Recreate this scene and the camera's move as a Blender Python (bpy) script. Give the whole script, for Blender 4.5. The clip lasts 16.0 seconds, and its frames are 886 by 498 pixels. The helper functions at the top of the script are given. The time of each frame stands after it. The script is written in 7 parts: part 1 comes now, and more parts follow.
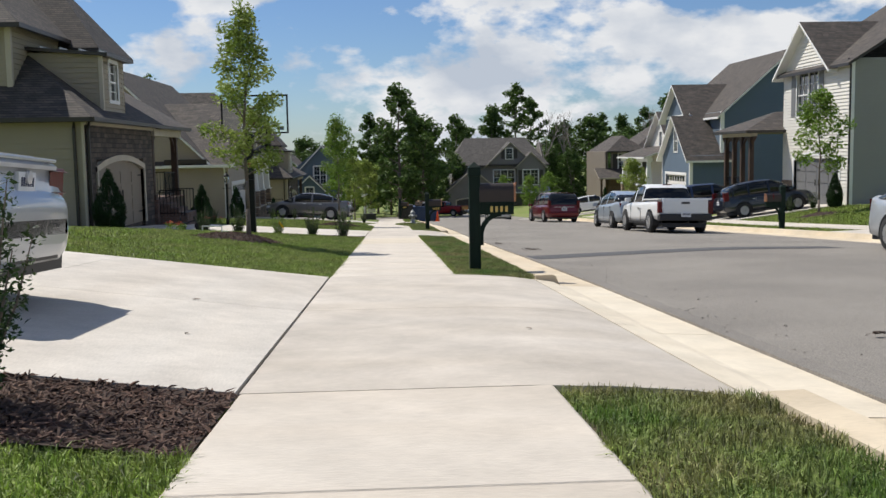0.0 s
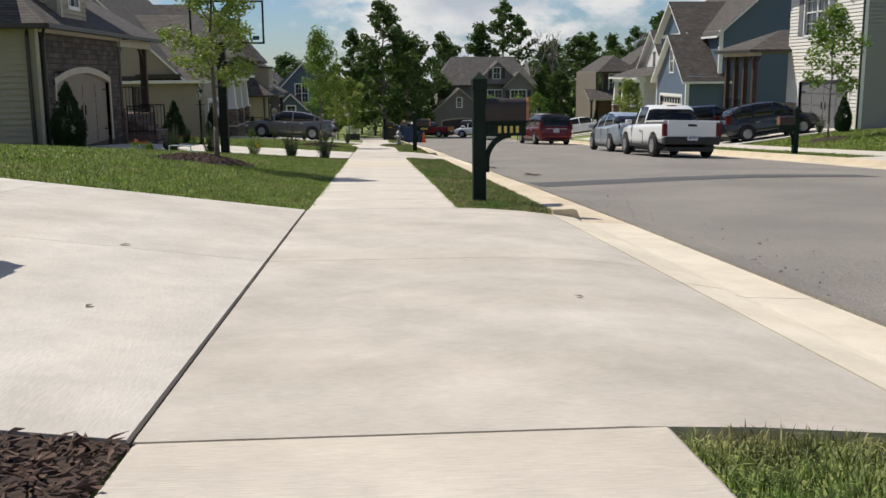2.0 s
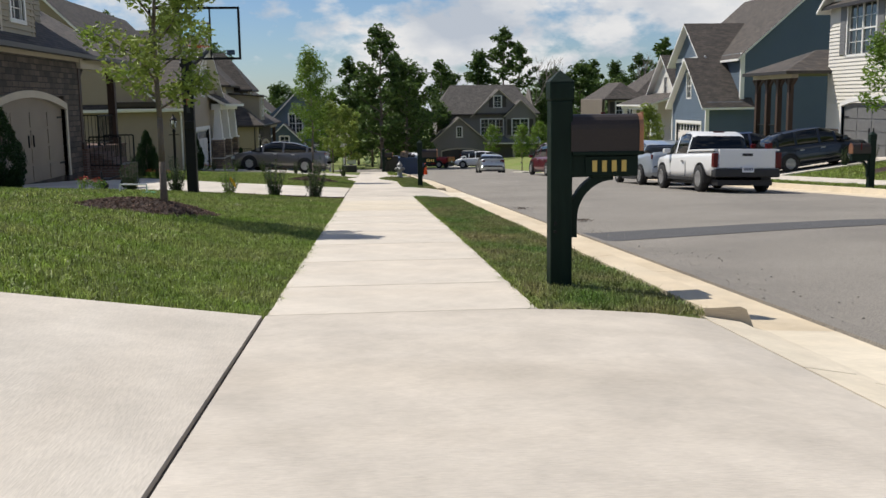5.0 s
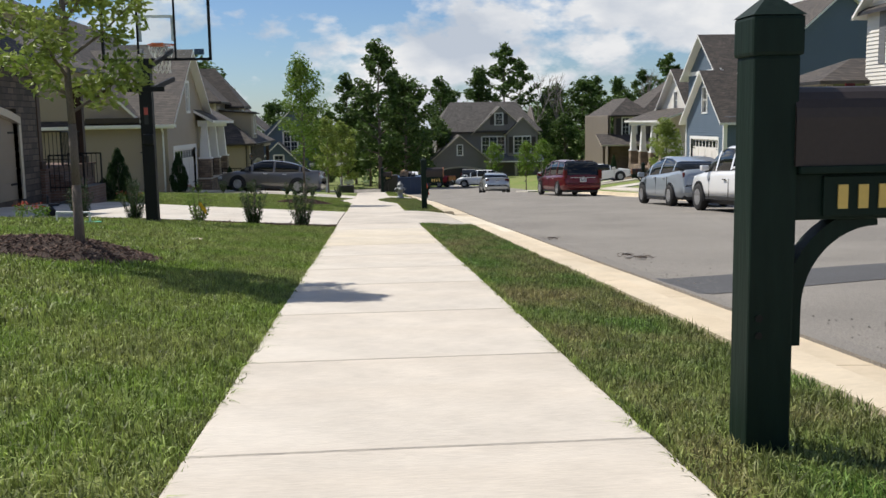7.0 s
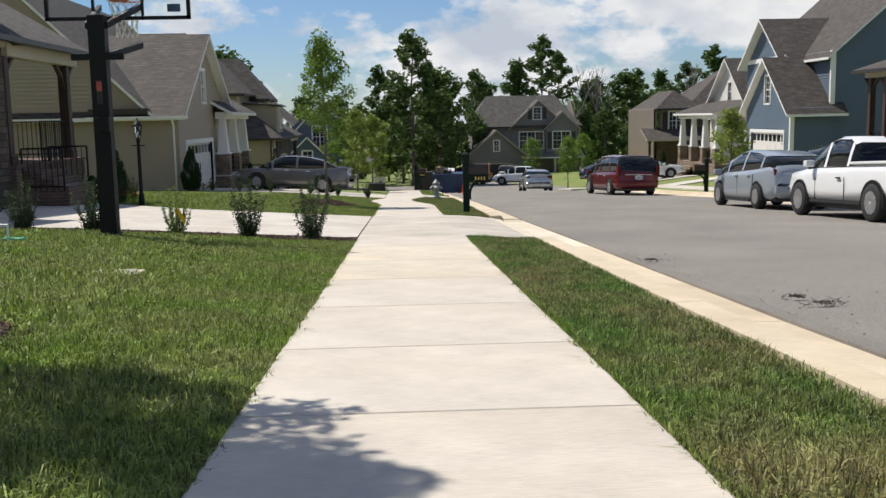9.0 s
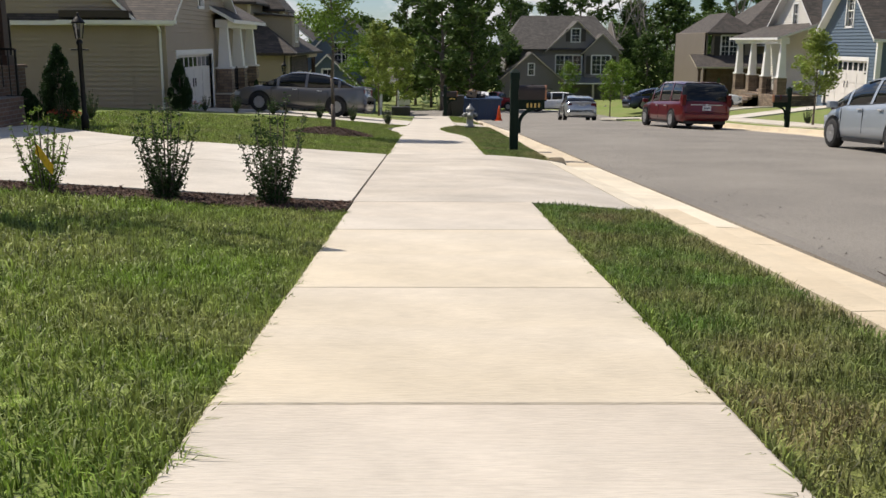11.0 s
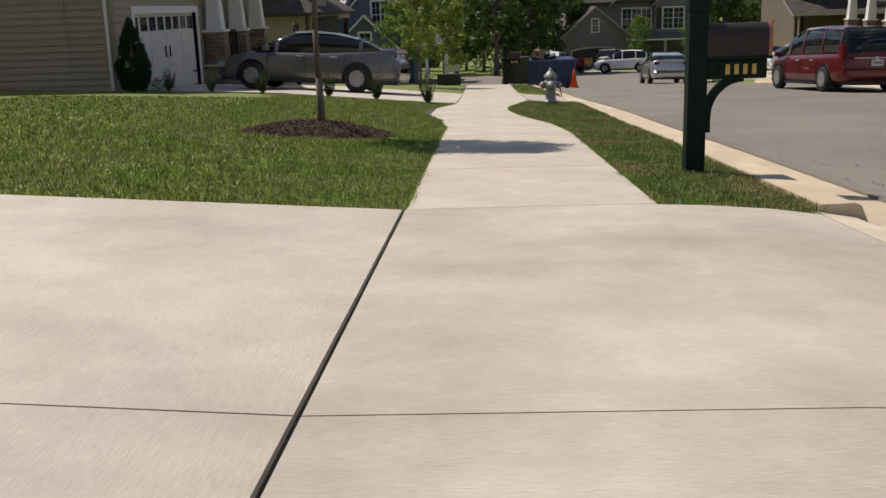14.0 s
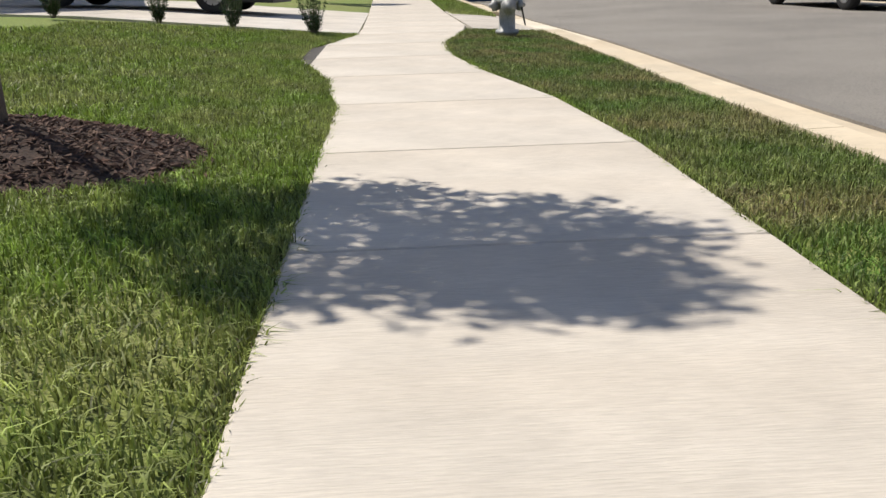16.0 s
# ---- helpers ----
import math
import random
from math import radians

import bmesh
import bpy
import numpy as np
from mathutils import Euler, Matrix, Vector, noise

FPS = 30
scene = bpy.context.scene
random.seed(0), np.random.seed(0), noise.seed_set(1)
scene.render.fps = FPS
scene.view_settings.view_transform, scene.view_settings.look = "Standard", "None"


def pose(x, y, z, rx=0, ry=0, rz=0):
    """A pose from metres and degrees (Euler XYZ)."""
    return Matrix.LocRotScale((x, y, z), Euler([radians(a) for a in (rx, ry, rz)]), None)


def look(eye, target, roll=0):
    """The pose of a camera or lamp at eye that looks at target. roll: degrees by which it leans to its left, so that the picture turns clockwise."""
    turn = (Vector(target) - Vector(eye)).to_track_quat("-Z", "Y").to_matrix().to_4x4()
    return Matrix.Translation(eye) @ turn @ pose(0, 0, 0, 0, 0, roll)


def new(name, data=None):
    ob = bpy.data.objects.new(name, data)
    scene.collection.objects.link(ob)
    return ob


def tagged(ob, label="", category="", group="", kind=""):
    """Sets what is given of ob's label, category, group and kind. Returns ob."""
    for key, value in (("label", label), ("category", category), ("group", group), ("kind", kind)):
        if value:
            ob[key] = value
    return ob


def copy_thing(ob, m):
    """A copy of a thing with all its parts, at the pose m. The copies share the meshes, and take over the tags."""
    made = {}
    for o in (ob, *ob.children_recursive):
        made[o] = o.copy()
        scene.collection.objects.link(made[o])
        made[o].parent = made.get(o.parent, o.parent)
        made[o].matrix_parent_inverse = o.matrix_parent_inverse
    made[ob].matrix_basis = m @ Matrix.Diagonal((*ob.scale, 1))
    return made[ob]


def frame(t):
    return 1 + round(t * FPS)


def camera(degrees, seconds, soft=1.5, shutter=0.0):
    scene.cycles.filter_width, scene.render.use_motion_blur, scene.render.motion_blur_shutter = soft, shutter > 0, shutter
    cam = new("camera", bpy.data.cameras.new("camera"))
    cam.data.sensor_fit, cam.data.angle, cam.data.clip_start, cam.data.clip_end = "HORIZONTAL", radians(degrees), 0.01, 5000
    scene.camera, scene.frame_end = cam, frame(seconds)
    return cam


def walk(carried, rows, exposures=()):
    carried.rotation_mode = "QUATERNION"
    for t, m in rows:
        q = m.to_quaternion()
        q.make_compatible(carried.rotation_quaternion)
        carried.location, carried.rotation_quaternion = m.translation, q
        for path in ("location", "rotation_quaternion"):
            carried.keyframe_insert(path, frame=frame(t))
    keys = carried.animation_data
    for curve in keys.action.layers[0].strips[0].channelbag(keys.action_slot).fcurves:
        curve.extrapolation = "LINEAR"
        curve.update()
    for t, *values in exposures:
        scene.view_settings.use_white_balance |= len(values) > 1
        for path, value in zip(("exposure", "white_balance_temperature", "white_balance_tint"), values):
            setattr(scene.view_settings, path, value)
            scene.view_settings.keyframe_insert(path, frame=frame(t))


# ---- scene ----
cam = camera(49.2, 16.0)
PATH = [
    (0, (0.125, -8.747, 1.251), (0.231, -6.759, 1.051), -1.0),
    (0.5, (0.112, -8.324, 1.216), (0.225, -6.341, 0.98), -0.6),
    (1, (0.1, -7.838, 1.174), (0.204, -5.863, 0.879), -0.4),
    (1.5, (0.086, -7.289, 1.146), (0.207, -5.321, 0.808), -0.2),
    (2, (0.064, -6.707, 1.119), (0.201, -4.744, 0.758), -0.4),
    (2.5, (0.026, -6.026, 1.083), (0.177, -4.067, 0.713), -0.2),
    (3, (0.017, -5.356, 1.059), (0.147, -3.392, 0.705), -0.4),
    (3.5, (-0.009, -4.649, 1.027), (0.077, -2.68, 0.685), -1.0),
    (4, (-0.033, -3.805, 0.983), (0.047, -1.836, 0.641), -1.4),
    (4.5, (-0.038, -2.941, 0.942), (0.077, -0.971, 0.616), -0.9),
    (4.7, (-0.027, -2.618, 0.928), (0.11, -0.648, 0.613), -0.6),
    (6.8, (-0.037, 0.947, 0.743), (0.121, 2.924, 0.484), -1.0),
    (7, (-0.017, 1.386, 0.722), (0.132, 3.363, 0.46), -1.0),
    (7.5, (0.001, 2.471, 0.681), (0.137, 4.448, 0.408), -1.1),
    (8, (0.006, 3.509, 0.623), (0.131, 5.484, 0.332), -1.3),
    (8.5, (0.004, 4.636, 0.563), (0.115, 6.612, 0.28), -1.3),
    (9, (0.017, 5.75, 0.501), (0.098, 7.731, 0.233), -1.1),
    (9.5, (0.019, 7.02, 0.428), (0.058, 8.995, 0.113), -1.2),
    (9.7, (0.025, 7.554, 0.394), (0.054, 9.523, 0.042), -1.1),
    (11.8, (0.02, 14.033, -0.005), (0.057, 15.987, -0.429), 0.7),
    (12, (0.036, 14.724, -0.062), (0.072, 16.678, -0.486), 0.1),
    (12.5, (0.051, 16.296, -0.164), (0.086, 18.247, -0.6), -0.2),
    (13, (0.047, 17.844, -0.221), (0.051, 19.792, -0.672), -0.6),
    (13.5, (-0.037, 19.432, -0.31), (-0.088, 21.375, -0.779), -0.8),
    (14, (-0.158, 21.004, -0.378), (-0.243, 22.941, -0.866), -1.9),
    (14.5, (-0.27, 22.591, -0.473), (-0.319, 24.522, -0.992), -2.0),
    (15, (-0.31, 24.295, -0.587), (-0.278, 26.217, -1.139), -0.8),
    (15.5, (-0.33, 26.347, -0.692), (-0.249, 28.257, -1.278), -0.4),
    (16, (-0.286, 28.075, -0.804), (-0.191, 29.958, -1.469), -1.5),
]
walk(cam, [(t, look(eye, target, roll)) for t, eye, target, roll in PATH],
     exposures=[(0, 0.09, 6350, 10), (1.5, 0.01, 6500, 10), (2.5, -0.04, 6500, 10), (3.5, -0.15, 6500, 10), (4.5, -0.03, 6500, 10), (7, 0.12, 6400, 10), (9.5, 0.14, 6500, 10), (12, -0.01, 6850, 12), (12.5, -0.14, 6900, 12), (13, -0.22, 6950, 13), (13.5, -0.28, 6950, 13), (14, -0.26, 6950, 13), (14.5, -0.17, 6850, 12), (15, 0.03, 6750, 11), (15.5, 0.16, 6650, 10), (16, 0.14, 6550, 10)])

# ---- light ----
# The sun stands ahead and to the left; the shadows fall to the right and back.
SUN_AZ, SUN_EL = math.atan2(-0.78, 0.63), radians(54.5)
sun_way = Vector((math.sin(SUN_AZ) * math.cos(SUN_EL), math.cos(SUN_AZ) * math.cos(SUN_EL), math.sin(SUN_EL)))
sun = new("sun", bpy.data.lights.new("sun", "SUN"))
sun.data.energy, sun.data.angle, sun.data.color = 4.9, radians(0.55), (1.0, 0.94, 0.85)
sun.matrix_world = look(sun_way * 60, (0, 0, 0))

world = bpy.data.worlds.new("sky")
scene.world = world
world.use_nodes = True
wn, wl = world.node_tree.nodes, world.node_tree.links
wn.clear()
w_out, w_bg = wn.new("ShaderNodeOutputWorld"), wn.new("ShaderNodeBackground")
w_sky = wn.new("ShaderNodeTexSky")
w_sky.sky_type, w_sky.sun_disc = "NISHITA", False
w_sky.sun_elevation, w_sky.sun_rotation = SUN_EL, SUN_AZ
w_sky.air_density, w_sky.dust_density, w_sky.ozone_density = 1.0, 0.2, 1.5
w_co, w_sep = wn.new("ShaderNodeTexCoord"), wn.new("ShaderNodeSeparateXYZ")
w_map = wn.new("ShaderNodeMapping")
w_map.inputs["Scale"].default_value = (2.3, 2.3, 4.4)
w_map.inputs["Location"].default_value = (0.35, 1.1, 0.2)
w_n = wn.new("ShaderNodeTexNoise")
w_n.inputs["Scale"].default_value, w_n.inputs["Detail"].default_value, w_n.inputs["Roughness"].default_value = 3.2, 10, 0.55
w_low = wn.new("ShaderNodeMapRange")
w_low.inputs["From Min"].default_value, w_low.inputs["From Max"].default_value = 0.02, 0.30
w_low.inputs["To Min"].default_value, w_low.inputs["To Max"].default_value = 0.08, -0.005
w_sum = wn.new("ShaderNodeMath")
w_ramp = wn.new("ShaderNodeValToRGB")
w_ramp.color_ramp.elements[0].position, w_ramp.color_ramp.elements[1].position = 0.525, 0.60
w_tint = wn.new("ShaderNodeMixRGB")
w_tint.blend_type, w_tint.inputs[0].default_value, w_tint.inputs[2].default_value = "MULTIPLY", 1.0, (0.93, 1.13, 1.46, 1)
w_n2 = wn.new("ShaderNodeTexNoise")
w_n2.inputs["Scale"].default_value, w_n2.inputs["Detail"].default_value = 4.5, 6
w_shade = wn.new("ShaderNodeValToRGB")
w_shade.color_ramp.elements[0].position, w_shade.color_ramp.elements[0].color = 0.36, (8.4, 9.2, 10.4, 1)
w_shade.color_ramp.elements[1].position, w_shade.color_ramp.elements[1].color = 0.58, (13.4, 13.4, 13.4, 1)
w_mix = wn.new("ShaderNodeMixRGB")
wl.new(w_co.outputs["Generated"], w_map.inputs["Vector"])
wl.new(w_map.outputs[0], w_n.inputs["Vector"])
wl.new(w_map.outputs[0], w_n2.inputs["Vector"])
wl.new(w_co.outputs["Generated"], w_sep.inputs[0])
wl.new(w_sep.outputs[2], w_low.inputs["Value"])
wl.new(w_n.outputs["Fac"], w_sum.inputs[0])
wl.new(w_low.outputs[0], w_sum.inputs[1])
wl.new(w_sum.outputs[0], w_ramp.inputs[0])
wl.new(w_n2.outputs["Fac"], w_shade.inputs[0])
wl.new(w_ramp.outputs[0], w_mix.inputs[0])
wl.new(w_sky.outputs[0], w_tint.inputs[1])
wl.new(w_tint.outputs[0], w_mix.inputs[1])
wl.new(w_shade.outputs[0], w_mix.inputs[2])
wl.new(w_mix.outputs[0], w_bg.inputs[0])
wl.new(w_bg.outputs[0], w_out.inputs[0])
w_bg.inputs[1].default_value = 0.057


# ---- materials ----
def material(name, color, rough=0.7, metal=0.0, second=None, scale=6.0, amount=0.5, bump=0.0, bump_scale=60.0,
             island=0.0, fine=0.15, stretch=(1, 1, 1), spec=0.5, coat=0.0):
    """Base colour with large stains, fine grain, an optional difference from piece to piece, and relief."""
    m = bpy.data.materials.new(name)
    m.use_nodes = True
    n, l = m.node_tree.nodes, m.node_tree.links
    b = n["Principled BSDF"]
    b.inputs["Roughness"].default_value, b.inputs["Metallic"].default_value = rough, metal
    b.inputs["Specular IOR Level"].default_value = spec
    b.inputs["Coat Weight"].default_value = coat
    b.inputs["Coat Roughness"].default_value = 0.05
    co, mp = n.new("ShaderNodeTexCoord"), n.new("ShaderNodeMapping")
    mp.inputs["Scale"].default_value = stretch
    l.new(co.outputs["Object"], mp.inputs["Vector"])
    big, small = n.new("ShaderNodeTexNoise"), n.new("ShaderNodeTexNoise")
    big.inputs["Scale"].default_value, big.inputs["Detail"].default_value = scale, 4
    small.inputs["Scale"].default_value, small.inputs["Detail"].default_value = bump_scale, 3
    for q in (big, small):
        l.new(mp.outputs[0], q.inputs["Vector"])
    ramp = n.new("ShaderNodeMapRange")
    ramp.inputs["From Min"].default_value, ramp.inputs["From Max"].default_value = 0.35, 0.65
    ramp.inputs["To Max"].default_value = amount
    l.new(big.outputs["Fac"], ramp.inputs["Value"])
    mix = n.new("ShaderNodeMixRGB")
    second = second or [c * 0.75 for c in color]
    mix.inputs[1].default_value, mix.inputs[2].default_value = (*color, 1), (*second, 1)
    l.new(ramp.outputs[0], mix.inputs[0])
    out = mix.outputs[0]
    grain = n.new("ShaderNodeMapRange")
    grain.inputs["From Min"].default_value, grain.inputs["From Max"].default_value = 0.3, 0.7
    grain.inputs["To Min"].default_value, grain.inputs["To Max"].default_value = 1 - fine, 1 + fine
    l.new(small.outputs["Fac"], grain.inputs["Value"])
    hsv = n.new("ShaderNodeHueSaturation")
    l.new(out, hsv.inputs["Color"])
    l.new(grain.outputs[0], hsv.inputs["Value"])
    out = hsv.outputs[0]
    if island:
        geo, rng, h2 = n.new("ShaderNodeNewGeometry"), n.new("ShaderNodeMapRange"), n.new("ShaderNodeHueSaturation")
        rng.inputs["To Min"].default_value, rng.inputs["To Max"].default_value = 1 - island, 1 + island
        l.new(geo.outputs["Random Per Island"], rng.inputs["Value"])
        l.new(rng.outputs[0], h2.inputs["Value"])
        l.new(out, h2.inputs["Color"])
        out = h2.outputs[0]
    l.new(out, b.inputs["Base Color"])
    if bump:
        bp = n.new("ShaderNodeBump")
        bp.inputs["Strength"].default_value, bp.inputs["Distance"].default_value = bump, 0.01
        l.new(small.outputs["Fac"], bp.inputs["Height"])
        l.new(bp.outputs[0], b.inputs["Normal"])
    return m


def leafy(name, color, second, island=0.35, clump=0.1, grain=30):
    """Leaves and grass: a little light passes through them."""
    m = material(name, color, 0.55, second=second, scale=1.3, amount=0.8, fine=clump, bump_scale=grain, island=island, spec=0.3)
    n, l = m.node_tree.nodes, m.node_tree.links
    b = n["Principled BSDF"]
    tr, mx = n.new("ShaderNodeBsdfTranslucent"), n.new("ShaderNodeMixShader")
    mx.inputs[0].default_value = 0.28
    l.new(b.inputs["Base Color"].links[0].from_socket, tr.inputs["Color"])
    l.new(b.outputs[0], mx.inputs[1])
    l.new(tr.outputs[0], mx.inputs[2])
    l.new(mx.outputs[0], n["Material Output"].inputs["Surface"])
    return m


def coursed(name, color, second, width, height, mortar, rough=0.85, axis="xz", gap=0.02, bump=0.5):
    """Shingles, brick or rubble stone too far off to be pieces: courses in the material with relief."""
    m = bpy.data.materials.new(name)
    m.use_nodes = True
    n, l = m.node_tree.nodes, m.node_tree.links
    b = n["Principled BSDF"]
    b.inputs["Roughness"].default_value = rough
    co, sep, com = n.new("ShaderNodeTexCoord"), n.new("ShaderNodeSeparateXYZ"), n.new("ShaderNodeCombineXYZ")
    l.new(co.outputs["Object"], sep.inputs[0])
    add = n.new("ShaderNodeMath")
    l.new(sep.outputs[0], add.inputs[0])
    l.new(sep.outputs[1], add.inputs[1])
    l.new(add.outputs[0], com.inputs[0])
    l.new(sep.outputs[2], com.inputs[1])
    br = n.new("ShaderNodeTexBrick")
    br.inputs["Scale"].default_value = 1.0
    br.inputs["Brick Width"].default_value, br.inputs["Row Height"].default_value = width, height
    br.inputs["Mortar Size"].default_value, br.inputs["Bias"].default_value = gap, 0.0
    br.inputs["Color1"].default_value, br.inputs["Color2"].default_value = (*color, 1), (*second, 1)
    br.inputs["Mortar"].default_value = (*mortar, 1)
    l.new(com.outputs[0], br.inputs["Vector"])
    nz, hsv, rng = n.new("ShaderNodeTexNoise"), n.new("ShaderNodeHueSaturation"), n.new("ShaderNodeMapRange")
    nz.inputs["Scale"].default_value, nz.inputs["Detail"].default_value = 2.5, 6
    rng.inputs["From Min"].default_value, rng.inputs["From Max"].default_value = 0.3, 0.7
    rng.inputs["To Min"].default_value, rng.inputs["To Max"].default_value = 0.75, 1.25
    l.new(co.outputs["Object"], nz.inputs["Vector"])
    l.new(nz.outputs["Fac"], rng.inputs["Value"])
    l.new(rng.outputs[0], hsv.inputs["Value"])
    l.new(br.outputs["Color"], hsv.inputs["Color"])
    l.new(hsv.outputs[0], b.inputs["Base Color"])
    bp = n.new("ShaderNodeBump")
    bp.inputs["Strength"].default_value, bp.inputs["Distance"].default_value, bp.invert = bump, 0.02, True
    l.new(br.outputs["Fac"], bp.inputs["Height"])
    l.new(bp.outputs[0], b.inputs["Normal"])
    return m


def clear_glass(name, tint=(0.9, 0.95, 0.95), rough=0.02):
    m = bpy.data.materials.new(name)
    m.use_nodes = True
    b = m.node_tree.nodes["Principled BSDF"]
    b.inputs["Base Color"].default_value = (*tint, 1)
    b.inputs["Transmission Weight"].default_value, b.inputs["Roughness"].default_value, b.inputs["IOR"].default_value = 1.0, rough, 1.15
    return m


def concrete(name, color, second, stretch=(0.12, 1.15, 1), contrast=0.76, relief=0.38):
    """Broom-finished concrete: faint brush lines across the walk, warm stains, fine grain."""
    m = material(name, color, 0.9, second=second, scale=0.9, amount=0.75, bump=relief, bump_scale=120, fine=0.075, stretch=stretch)
    n, l = m.node_tree.nodes, m.node_tree.links
    b = n["Principled BSDF"]
    src = b.inputs["Base Color"].links[0].from_socket
    co, spot, rng, hsv, inf = (n.new("ShaderNodeTexCoord"), n.new("ShaderNodeTexNoise"), n.new("ShaderNodeMapRange"),
                               n.new("ShaderNodeHueSaturation"), n.new("ShaderNodeObjectInfo"))
    spot.inputs["Scale"].default_value, spot.inputs["Detail"].default_value, spot.inputs["Roughness"].default_value = 1.1, 8, 0.7
    l.new(co.outputs["Object"], spot.inputs["Vector"])
    rng.inputs["From Min"].default_value, rng.inputs["From Max"].default_value = 0.3, 0.7
    rng.inputs["To Min"].default_value, rng.inputs["To Max"].default_value = contrast, 1.07
    l.new(spot.outputs["Fac"], rng.inputs["Value"])
    rnd, mul = n.new("ShaderNodeMapRange"), n.new("ShaderNodeMath")
    rnd.inputs["To Min"].default_value, rnd.inputs["To Max"].default_value = 0.96, 1.03
    mul.operation = "MULTIPLY"
    l.new(inf.outputs["Random"], rnd.inputs["Value"])
    l.new(rnd.outputs[0], mul.inputs[0])
    l.new(rng.outputs[0], mul.inputs[1])
    l.new(mul.outputs[0], hsv.inputs["Value"])
    l.new(src, hsv.inputs["Color"])
    l.new(hsv.outputs[0], b.inputs["Base Color"])
    return m


